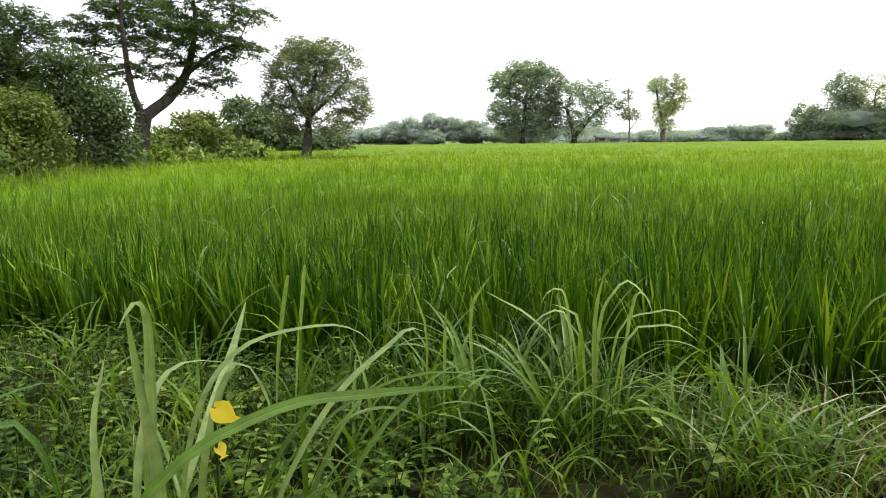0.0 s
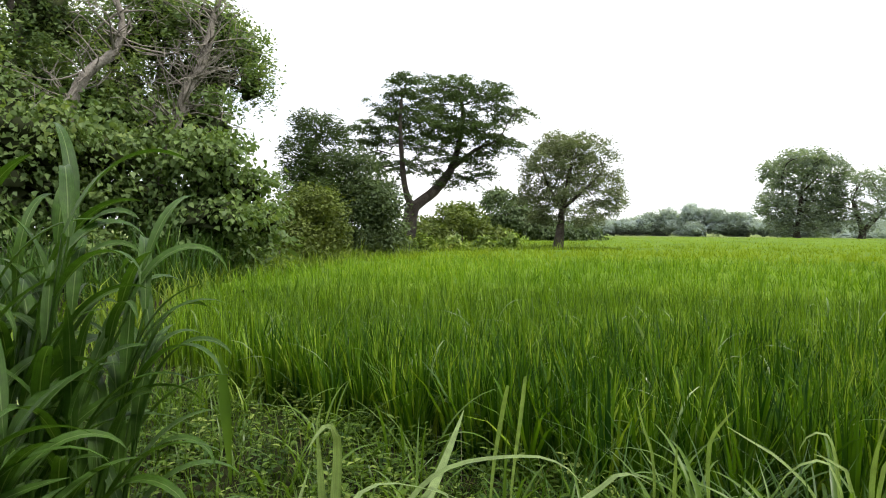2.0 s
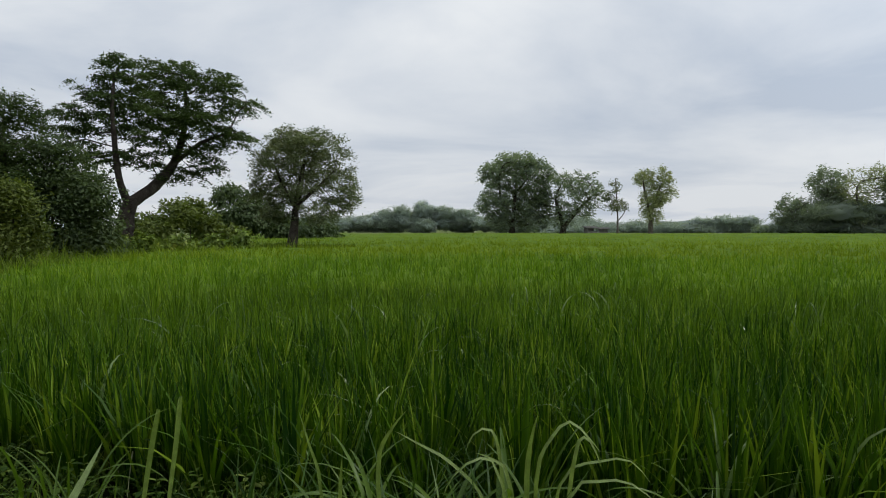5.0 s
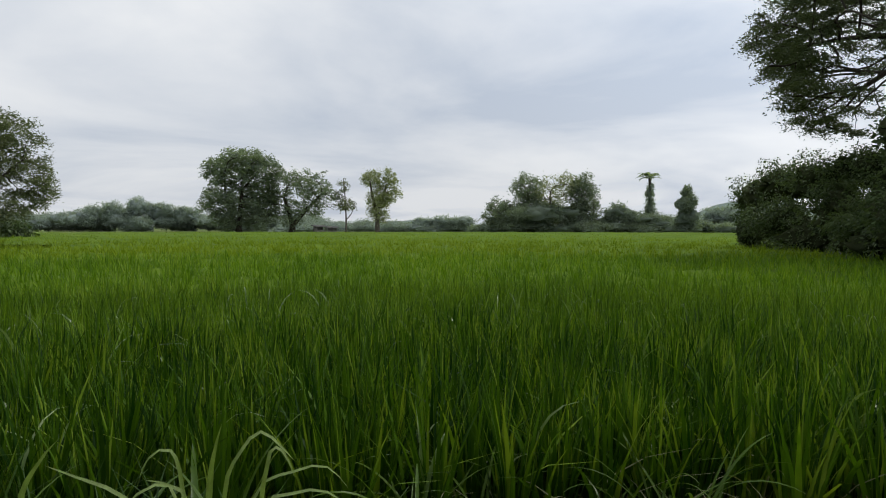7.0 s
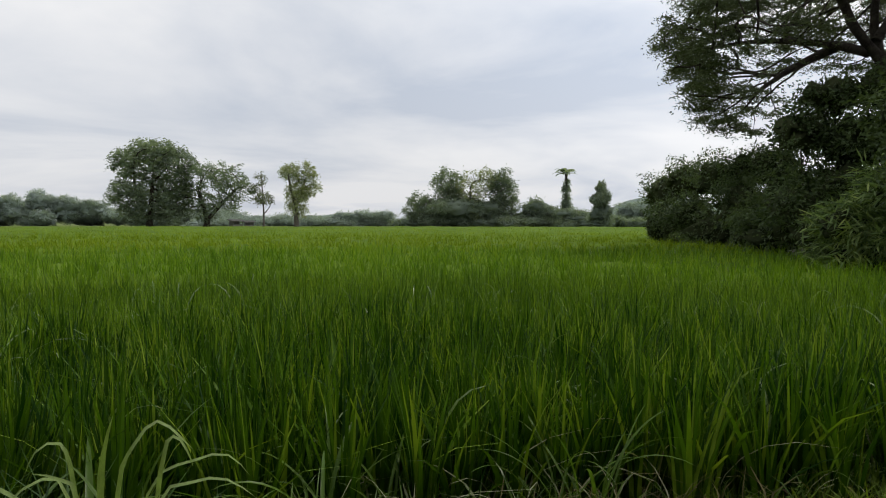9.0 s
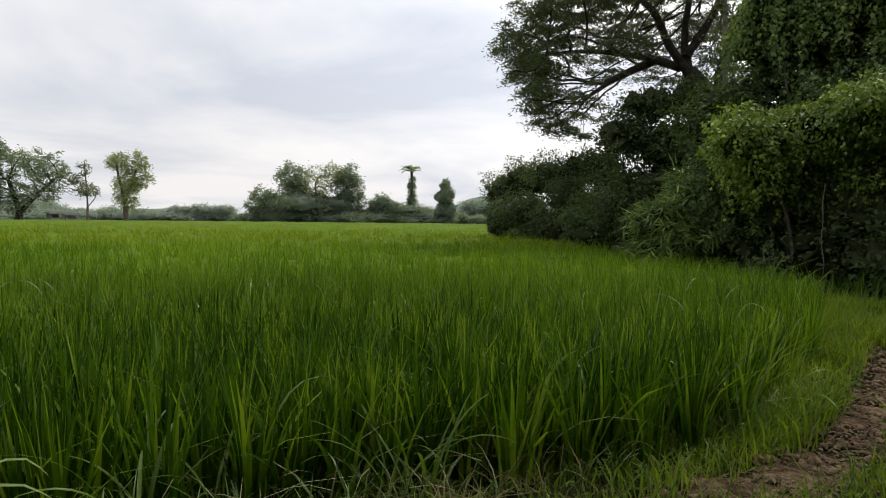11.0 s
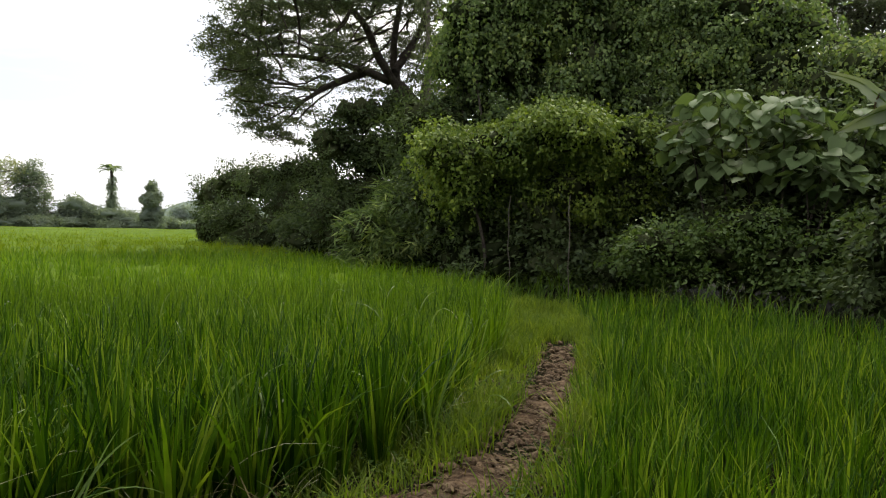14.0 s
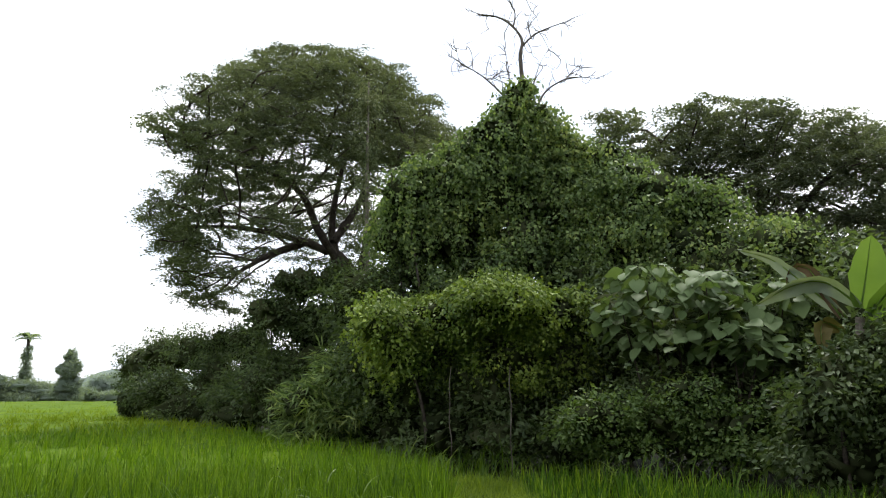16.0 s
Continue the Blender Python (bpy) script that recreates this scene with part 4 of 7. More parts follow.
grown_tree("field_tree", R_TRUNK[0], R_TRUNK, [R_LIMB_1, R_LIMB_2], lobe_targets(ROUND, 12, 0.5, 1.03, gap=0.3), M_DARKBARK, M_GREYLEAF,
           "grey-green rounded tree standing alone on the bund", trunk_r=(0.3, 0.1), limb_r=(0.14, 0.05), seed=12, tip_r=0.013, step=0.35, kill=0.35,
           pad=0.44, cover=1.6, leaf_size=0.16, puff=0.35)
FEATHER = [
    (-19.8, 30.9, 6.9, 1.04, 0.8), (-20.1, 30.7, 5.8, 1.23, 0.92), (-19.3, 31.2, 4.9, 1.29, 0.92), (-20.4, 31.3, 4.5, 1.4, 0.87),
    (-19.2, 31.0, 3.4, 1.53, 1.04), (-20.2, 30.3, 2.8, 1.22, 0.91), (-18.8, 31.5, 6.7, 0.55, 0.68),
]
grown_tree("feathery_tree", (-19.8, 31.2, -0.1), [(-19.8, 31.2, -0.1), (-19.7, 31.1, 3), (-19.7, 31, 6.5)], [], lobe_targets(FEATHER, 13, 0.44, 1.1), M_DARKBARK, M_FINELEAF,
           "slender feathery green tree at the field's edge", trunk_r=(0.16, 0.06), seed=13, tip_r=0.012, step=0.35, kill=0.35, sag=-0.5, pad=0.36, cover=2.4, leaf_size=0.2, puff=0.5, dome=0.8, wide=0.3)
DARKS = [
    (-17.4, 31.3, 3.4, 1.38, 1.2), (-16.3, 32.3, 2.5, 1.27, 1.21), (-17.4, 31.2, 1.9, 1.56, 1.2), (-15.7, 31.7, 1.3, 1.07, 0.83),
    (-18.4, 31.2, 1.6, 1.21, 1.09),
]
bush("dark_thicket", (-17.2, 31.6, 0), DARKS + [(-16.8, 31.7, 4.3, 1.08, 1.02), (-17.6, 31.3, 5.0, 0.9, 0.78), (-18.2, 31.3, 3.5, 1.21, 1.15), (-16.1, 31.3, 2.9, 1.01, 1.01), (-18.0, 33.0, 3.0, 1.2, 1.3), (-17.3, 33.4, 2.2, 1.1, 1.2), (-17, 31.3, 0.8, 2.0, 0.9), (-18.6, 30.4, 0.9, 1.4, 0.9), (-20, 30.2, 1.2, 1.5, 1.2)], M_DARKLEAF,
     "dark green thicket beside the leaning tree", "thicket", 14, per_m2=60, size=0.2, clump=8, clump_r=0.24, rough=0.5, gaps=0.15)
OLIVES = [
    (-15.9, 23.9, 2.6, 1.16, 0.63), (-16.6, 23.7, 2.1, 0.88, 0.83), (-15.3, 24.2, 2.0, 0.92, 0.87), (-15.8, 23.6, 1.3, 1.25, 0.81),
    (-15.0, 24.6, 1.1, 0.54, 0.73),
]
bush("olive_bush", (-15.8, 24, 0), OLIVES + [(-15.6, 23.9, 0.6, 1.1, 0.6)], M_OLIVE, "rounded olive-green bush at the rice field's edge", "bush", 15,
     per_m2=110, size=0.16, clump=8, clump_r=0.2, rough=0.5, gaps=0.2)
GAPS = [
    (-21.6, 52.3, 1.6, 1.87, 0.94), (-20.7, 54.7, 2.3, 1.65, 1.26), (-20.2, 57.0, 3.0, 1.3, 1.5), (-19.9, 59.2, 1.5, 1.55, 1.14),
    (-18.4, 59.7, 1.0, 1.86, 0.83),
]
bush("bright_thicket", (-20, 57, 0), GAPS, M_OLIVE, "lighter green thicket behind the bund trees", "thicket", 16, per_m2=35, size=0.36, clump=8, clump_r=0.3)
DROOPS = [
    (-19.9, 68.0, 5.0, 1.52, 1.17), (-19.8, 67.0, 3.5, 1.96, 1.5), (-17.8, 68.1, 3.8, 1.63, 1.4), (-18.0, 67.7, 2.1, 2.32, 1.27),
    (-15.7, 67.9, 2.1, 1.96, 1.27), (-20.2, 67.0, 2.0, 1.73, 1.16),
]
bush("drooping_thicket", (-18, 68, 0), DROOPS + [(-14, 68, 1.2, 2.2, 1.2), (-11.5, 69, 1.0, 2.0, 1.1)], M_DARKLEAF, "vine-draped dark thicket behind the bund trees", "thicket", 17,
     per_m2=32, size=0.36, clump=8, clump_r=0.3, droop=0.9)
for k, (x, y, r) in enumerate([(-12.2, 36.4, 0.9), (-10.6, 36.2, 0.6), (-13.8, 35.2, 0.8), (-15.2, 34.6, 0.9), (-16.3, 33.8, 0.8)]):
    bush("bund_shrub", (x, y, 0), [(x, y, 0.6, r * 0.6, 0.4), (x + 0.4, y + 0.2, 0.9 + 0.12 * (k % 2), r * 0.4, 0.3)], M_VINE, "low leafy shrub growing on the bund", "shrub", 40 + k,
         stems=3, group="shrubs along the bund", per_m2=60, size=0.26, clump=5, clump_r=0.12, shape=hearts, gaps=0.3)


# ---- vine-covered trees at the paddy's corner ----
MASS_TOP = [
    (-19.8, 12.9, 8.9, 2.16, 1.38), (-18.5, 13.8, 7.5, 1.74, 1.35), (-18.5, 11.8, 5.8, 2.01, 1.65), (-16.3, 15.3, 8.9, 1.13, 0.85),
    (-14.2, 15.5, 7.6, 1.25, 0.81), (-14.4, 17.2, 7.2, 1.05, 0.86), (-13.8, 16.9, 6.1, 0.71, 0.84), (-15.7, 16.4, 6.3, 1.73, 1.15),
    (-16.3, 14.0, 5.3, 1.81, 1.27), (-17.7, 12.9, 5.2, 1.65, 1.47), (-16.0, 14.7, 7.1, 1.29, 1.1), (-20.9, 11.4, 6.2, 1.7, 1.4),
]
MASS_MORE = [(-17.9, 12.7, 7.6, 0.8, 0.7), (-16.7, 14.2, 6.8, 1.29, 1.01), (-15.8, 15.3, 7.9, 1.31, 0.93), (-17.4, 12.0, 9.0, 1.59, 0.88),
             (-19.1, 11.7, 9.2, 1.68, 1.12), (-14.2, 15.7, 6.1, 1.08, 0.9), (-15.7, 15.0, 9.2, 0.73, 0.55)]
MASS_LOW = [
    (-14.8, 12.0, 3.4, 1.45, 0.8), (-13.0, 13.7, 3.4, 1.37, 0.78), (-12.6, 14.6, 2.6, 1.08, 0.74), (-12.0, 14.9, 1.8, 0.75, 0.69),
    (-15.7, 10.7, 3.6, 1.76, 1.12), (-16.1, 10.0, 2.5, 1.75, 1.11), (-14.2, 13.4, 2.3, 1.83, 0.75), (-12.5, 13.4, 1.8, 1.41, 0.71),
    (-17.0, 8.9, 3.2, 1.76, 1.6), (-15.8, 12.0, 2.2, 1.84, 1.0),
]
MASS_A, MASS_B = MASS_TOP[:6] + MASS_MORE[:1] + MASS_MORE[3:5], MASS_TOP[6:] + MASS_MORE[1:3] + MASS_MORE[5:]
DRAPE_A = grown_tree("draped_tree", (-17.6, 13.4, 0), [(-17.6, 13.4, 0), (-17.8, 13.3, 3), (-18.3, 12.9, 6), (-18.9, 12.6, 8.4)], [[(-17.9, 13.2, 3.6), (-16.6, 14.4, 6.4), (-16.1, 15.2, 8.4)], [(-18.0, 13.1, 4.4), (-18.6, 12.0, 6), (-19.2, 11.6, 9)]],
                     lobe_targets(MASS_A, 20, 0.42, 1.0, gap=0.75), M_BARK, M_CREEPER, "tall tree smothered in dark creepers", trunk_r=(0.22, 0.1), limb_r=(0.12, 0.04), seed=20, tip_r=0.009, step=0.35, kill=0.34,
                     sag=0.2, pad=0.38, cover=1.5, leaf_size=0.14, puff=0.45, dome=0.9, wide=0.6)
DRAPE_B = grown_tree("draped_tree", (-15.8, 14.8, 0), [(-15.8, 14.8, 0), (-15.8, 14.9, 3), (-15.9, 15.1, 5.2), (-15.6, 15.4, 7.8)], [[(-15.8, 14.9, 3.4), (-14.8, 16.2, 5.4), (-14.2, 16.8, 6.6)], [(-15.8, 15, 4), (-17.2, 13.4, 5.4)], [(-17.2, 13.4, 5.4), (-20.2, 11.8, 7)]],
                     lobe_targets(MASS_B, 21, 0.42, 1.0, gap=0.7), M_BARK, M_VINE_DEEP, "tree with thin dry outer twigs under creepers", trunk_r=(0.2, 0.08), limb_r=(0.11, 0.04), seed=21, tip_r=0.009, step=0.35, kill=0.34,
                     sag=0.2, pad=0.36, cover=1.25, leaf_size=0.12, puff=0.45, dome=0.9, wide=0.6)
part("filler_core", inner_mass(MASS_A, (-17.6, 13.4, 0), 27, 0.42), DRAPE_A, "made-up solid core standing for shaded inner growth")
part("filler_core", inner_mass(MASS_B, (-15.8, 14.8, 0), 28, 0.42), DRAPE_B, "made-up solid core standing for shaded inner growth")
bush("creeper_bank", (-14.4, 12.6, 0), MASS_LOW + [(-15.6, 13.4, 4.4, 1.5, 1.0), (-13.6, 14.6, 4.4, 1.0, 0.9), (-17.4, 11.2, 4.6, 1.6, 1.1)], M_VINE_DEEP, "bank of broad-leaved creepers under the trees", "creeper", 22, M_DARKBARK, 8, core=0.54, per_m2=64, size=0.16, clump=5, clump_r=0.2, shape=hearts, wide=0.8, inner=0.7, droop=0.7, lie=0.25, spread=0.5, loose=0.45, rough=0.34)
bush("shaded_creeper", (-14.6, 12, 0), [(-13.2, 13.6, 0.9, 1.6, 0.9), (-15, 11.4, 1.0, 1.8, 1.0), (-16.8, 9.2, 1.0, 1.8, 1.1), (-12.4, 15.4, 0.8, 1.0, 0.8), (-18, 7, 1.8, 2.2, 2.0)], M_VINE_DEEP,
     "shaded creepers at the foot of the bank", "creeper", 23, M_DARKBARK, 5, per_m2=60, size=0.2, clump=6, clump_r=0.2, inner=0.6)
S_A = [
    (-15.47, 11.35, 2.18), (-15.37, 11.46, 3.79), (-15.14, 11.71, 5.2), (-14.62, 12.26, 6.05),
    (-14.46, 12.42, 6.7), (-14.63, 12.25, 7.74), (-14.8, 12.08, 8.77), (-14.94, 11.94, 9.65),
]
S_B = [
    (-14.15, 13.4, 3.9), (-13.75, 13.75, 4.86), (-13.39, 14.05, 5.92), (-13.18, 14.22, 6.82),
    (-13.1, 14.28, 7.47),
]


def dead_tree(name, line, radii, label, seed, twigs, reach=(0.8, 2.0), tilt=0.5, frm=0.45):
    """A bare trunk with forking dry twigs."""
    rng = np.random.default_rng(seed)
    base = np.array(line[0])
    top = thing(name, base, label, "dead tree")
    loc = [np.array(q) - base for q in line]
    part("trunk", mesh_np("trunk", *tube(loc, [0.95 * q for q in radii], 9, 0.16, 0.2, seed), M_PALEBARK, True), top)
    c, r = smooth_line(loc, radii, 0.2)
    for k in range(twigs):
        i = rng.integers(int(len(c) * frm), len(c))
        a = c[i]
        d = unit(rng.normal(size=3) * [1, 1, 0.6] + [0, 0, tilt])
        ln = rng.uniform(*reach)
        m = a + d * ln * 0.5 + rng.normal(size=3) * 0.12 * ln
        e = a + d * ln + rng.normal(size=3) * 0.2 * ln
        pcs = [tube([a, m, e], [min(0.032, r[i] * 0.5), 0.015, 0.006], 5, 0.25, 0.1, seed + k)]
        for _ in range(3):
            g = m + (e - m) * rng.uniform(0, 0.8)
            h = g + unit(d + rng.normal(size=3) * 0.7) * ln * rng.uniform(0.25, 0.5)
            pcs.append(tube([g, (g + h) / 2 + rng.normal(size=3) * 0.04, h], [0.01, 0.007, 0.004], 4, 0.3, 0.1, seed))
        part("branch", mesh_np("branch", *joined(pcs), M_PALEBARK, True), top)
    return top


S_A[0] = (S_A[0][0], S_A[0][1], 0.0)
S_B[0] = (S_B[0][0] - 0.6, S_B[0][1] - 0.5, 0.0)
dead_tree("dead_tree", S_A, [0.19, 0.17, 0.15, 0.12, 0.09, 0.06, 0.04, 0.02], "bare grey leaning trunk with dry twigs among creepers", 61, 56, (0.6, 1.9))
dead_tree("dead_tree", S_B, [0.19, 0.17, 0.14, 0.11, 0.06], "dry pale trunk with a broom of bare twigs", 62, 84, (0.7, 1.8), 0.9, 0.5)
dead_tree("dead_tree", [(-14.7, 15.3, 0), (-14.6, 15.4, 3.5), (-14.2, 15.5, 6.0), (-13.9, 15.6, 7.4)], [0.11, 0.09, 0.06, 0.02], "thin dry tree with a haze of fine bare twigs", 63, 70, (0.6, 1.5), 0.4, 0.55)


# ---- distant trees ----
FAR_A = [
    (12.8, 129.9, 11.0, 4.47, 2.98), (18.1, 126.3, 11.4, 4.17, 2.92), (11.6, 126.8, 6.0, 3.32, 3.74), (17.5, 128.8, 6.3, 4.46, 4.24),
    (15.3, 128.3, 13.5, 4.01, 1.69), (13.0, 127.2, 2.7, 3.13, 2.09), (17.8, 127.5, 2.7, 3.36, 2.1),
]
FAR_B = [
    (22.8, 125.2, 9.3, 3.53, 2.28), (27.6, 126.5, 9.5, 3.59, 2.54), (29.9, 125.3, 7.5, 2.52, 2.52), (21.7, 127.4, 5.3, 2.32, 2.74),
    (24.7, 125.0, 5.8, 3.12, 2.7), (28.0, 126.1, 4.9, 2.74, 1.69), (24.0, 126.1, 2.8, 2.72, 1.47),
]
FAR_C = [
    (40.2, 130.7, 11.0, 2.45, 1.78), (43.7, 129.3, 10.2, 1.78, 2.67), (42.0, 130.6, 7.0, 2.91, 2.68), (41.7, 130.4, 4.0, 2.23, 1.79),
    (44.8, 129.4, 7.6, 1.12, 1.79),
]
grown_tree("distant_tree", (14.9, 128, -0.1), [(14.9, 128, -0.1), (14.9, 128, 2), (15.5, 128, 8)], [[(14.9, 128, 1.5), (13, 128, 5), (12.5, 128.5, 10)]], lobe_targets(FAR_A, 71, 1.05, 0.96, gap=0.5), M_DARKBARK, M_HAZED_LEAF,
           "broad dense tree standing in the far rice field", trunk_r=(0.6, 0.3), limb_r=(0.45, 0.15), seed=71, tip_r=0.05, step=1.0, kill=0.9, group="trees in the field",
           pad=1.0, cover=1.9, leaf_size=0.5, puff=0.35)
grown_tree("distant_tree", (24, 126.5, -0.1), [(24, 126.5, -0.1), (24, 126.4, 2.0), (22.6, 126, 6.5)], [[(24, 126.4, 1.4), (27, 126, 5), (29.4, 125.6, 7.5)]], lobe_targets(FAR_B, 72, 1.15, 0.95), M_DARKBARK, M_HAZED_LEAF,
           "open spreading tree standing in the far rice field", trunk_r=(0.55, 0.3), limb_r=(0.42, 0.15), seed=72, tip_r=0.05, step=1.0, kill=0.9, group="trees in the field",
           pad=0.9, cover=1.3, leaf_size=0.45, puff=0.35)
grown_tree("distant_tree", (41.5, 130.5, -0.1), [(41.5, 130.5, -0.1), (41.6, 130.5, 4), (43.2, 130.2, 9.5)], [[(41.6, 130.5, 3.5), (40.4, 130.6, 8), (40, 130.7, 11)]], lobe_targets(FAR_C, 73, 0.95, 0.9), M_BARK, M_HAZED_OLIVE,
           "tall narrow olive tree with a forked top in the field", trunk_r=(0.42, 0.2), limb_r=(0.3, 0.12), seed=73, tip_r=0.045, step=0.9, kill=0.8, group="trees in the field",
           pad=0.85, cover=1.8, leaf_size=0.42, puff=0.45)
grown_tree("sparse_tree", (33.5, 124.3, -0.1), [(33.5, 124.3, -0.1), (33.5, 124.3, 4), (33.1, 124.3, 10.2)], [[(33.5, 124.3, 2.6), (34.6, 124.3, 4), (35, 124.3, 5.4)], [(33.4, 124.3, 4.5), (32.3, 124.3, 6.5)]],
           lobe_targets([(33.4, 124.3, 5.4, 2.0, 1.2), (33.2, 124.3, 9.0, 0.9, 1.6), (32.2, 124.4, 7.0, 1.0, 0.9)], 74, 0.55), M_BARK, M_GREYLEAF, "thin half-bare tree in the far field",
           trunk_r=(0.17, 0.07), limb_r=(0.1, 0.05), seed=74, tip_r=0.05, step=0.6, kill=0.5, pad=0.45, cover=1.1, leaf_size=0.34, puff=0.4)


def hut(at, w, d, h, turn, seed):
    """A small field shelter: posts, board walls and a flat tilted roof."""
    top = thing("field_hut", at, "small weathered wooden field shelter under the trees", "hut", "field huts")
    top.rotation_euler = (0, 0, turn)

    def box(name, lo, hi, tilt=0.0):
        bm = bmesh.new()
        bmesh.ops.create_cube(bm, size=1)
        for v in bm.verts:
            v.co = Vector([lo[i] + (v.co[i] + 0.5) * (hi[i] - lo[i]) for i in range(3)])
            v.co.z += tilt * v.co.y
        me = bpy.data.meshes.new(name)
        bm.to_mesh(me)
        bm.free()
        me.materials.append(M_HUT)
        return part(name, me, top)

    for x in (-w / 2, w / 2 - 0.12):
        for y in (-d / 2, d / 2 - 0.12):
            box("post", (x, y, -0.1), (x + 0.12, y + 0.12, h))
    box("roof", (-w / 2 - 0.3, -d / 2 - 0.3, h), (w / 2 + 0.3, d / 2 + 0.3, h + 0.12), 0.12)
    box("back_wall", (-w / 2 + 0.13, d / 2 - 0.1, 0), (w / 2 - 0.13, d / 2 - 0.03, h - 0.05))
    box("side_wall", (-w / 2 + 0.02, -d / 2 + 0.13, 0), (-w / 2 + 0.1, d / 2 - 0.13, h - 0.25))
    box("front_boards", (-w / 2 + 0.13, -d / 2 + 0.02, 0.1), (w / 2 - 0.13, -d / 2 + 0.09, h * 0.55))


hut((28.8, 125, 0), 1.9, 1.6, 1.5, 0.2, 1)
hut((31.0, 124.6, 0), 1.5, 1.4, 1.3, -0.1, 2)
COPSE = [
    (75.4, 143.8, 4.3, 3.43, 2.64), (81.4, 141.3, 9.1, 2.92, 3.72), (85.6, 138.2, 9.1, 3.17, 3.7), (89.2, 137.1, 10.8, 2.66, 2.4),
    (92.3, 135.4, 8.6, 2.67, 4.27), (82.3, 138.7, 4.1, 6.56, 2.62), (90.3, 138.0, 4.2, 5.9, 2.68), (94.5, 133.9, 7.3, 1.33, 2.4),
    (98.7, 130.9, 4.3, 4.0, 2.13), (103.1, 128.2, 2.8, 4.81, 1.6), (97.2, 134.2, 2.1, 4.04, 1.35),
]
for k, (i0, i1, lab) in enumerate([(0, 1, "rounded dark tree"), (1, 2, "tall tree draped in vines"), (2, 4, "tall ragged half-bare tree"), (4, 5, "tall narrow tree draped in vines"), (7, 8, "thin leaning tree")]):
    lb = [(x, y, z * 1.04, r * 1.2, h * 1.15) for x, y, z, r, h in COPSE[i0:i1]]
    x, y, z, r, h = lb[0]
    full = lb + [(x + 0.3 * r, y, z * 0.62, r * 0.95, z * 0.3), (x, y, z * 0.35, r * 1.1, z * 0.3)]
    grown_tree("copse_tree", (x, y, -0.1), [(x, y, -0.1), (x, y, z * 0.5), (x, y, z)], [], lobe_targets(full, 80 + k, 1.15 if k in (2, 4) else 0.95, gap=0.65), M_BARK, M_HAZED_LEAF if k != 2 else M_HAZED_OLIVE, lab + " in the far copse",
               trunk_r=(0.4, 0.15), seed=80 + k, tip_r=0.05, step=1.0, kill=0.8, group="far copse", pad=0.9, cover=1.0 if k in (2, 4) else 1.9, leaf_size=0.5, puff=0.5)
bush("copse_thicket", (88, 138, 0), COPSE[5:7] + COPSE[8:] + [(80, 141, 2, 6, 1.6), (92, 136, 1.6, 6, 1.6), (106, 126, 1.8, 5, 1.8)] + [(72 + 5 * i, 145 - 3.2 * i, 0.7 + 0.3 * (i % 3), 4.0, 1.3) for i in range(11)], M_HAZED_LEAF, "dense low growth under the far copse", "thicket", 86, kind="stuff",
     per_m2=20, size=0.45, clump=6, clump_r=0.5, sub=4, shape=slips, rough=0.35, core=0.75, core_leaf=M_HAZED_LEAF)
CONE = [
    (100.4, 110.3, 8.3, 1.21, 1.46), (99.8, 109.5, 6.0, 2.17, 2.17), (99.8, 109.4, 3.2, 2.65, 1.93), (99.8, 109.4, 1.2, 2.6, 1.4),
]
bush("cone_tree", (100, 109.5, 0), CONE, M_HAZED_LEAF, "dark cone-shaped tree wrapped in creepers", "tree", 87, per_m2=60, size=0.34, clump=6, clump_r=0.22, stems=2, sub=4, shape=slips, core=0.72, core_leaf=M_HAZED_LEAF)
PALM = [
    (110.38, 134.5, 0.15), (110.7, 134.24, 5.62), (110.83, 134.14, 10.39), (110.68, 134.26, 13.12),
]


def build_palm():
    base = np.array([PALM[0][0], PALM[0][1], -0.1])
    top = thing("palm_tree", base, "tall palm with creepers hanging down its trunk", "palm")
    p = [np.array(q) - base for q in PALM]
    part("trunk", mesh_np("trunk", *tube(p, [0.4, 0.35, 0.3, 0.3], 8, 1.0, 0.1, 3), M_DARKBARK, True), top)
    lb = [(*(base + q), r, h) for q, r, h in ((p[2], 0.55, 1.6), (p[1] * 0.4 + p[2] * 0.6, 0.9, 2.0), (p[1], 1.15, 2.6), (p[1] * 0.5, 1.4, 2.4))]
    part("creepers", crown_mesh("creepers", lb, M_HAZED_LEAF, 40, 0.45, 88, clump=6, clump_r=0.3, droop=1.0, at=base, shape=slips, sub=3), top, "hanging creepers")
    rng = np.random.default_rng(5)
    for k in range(26):
        az, rise = 2 * math.pi * k / 13 + rng.normal() * 0.2, rng.uniform(0.1, 1.2)
        v, f = broad_blade(p[-1], az, rng.uniform(2.8, 3.8), 1.0, rise, rise + rng.uniform(0.7, 1.5), 8)
        part("frond", mesh_np("frond", v, f, M_HAZED_LEAF), top)


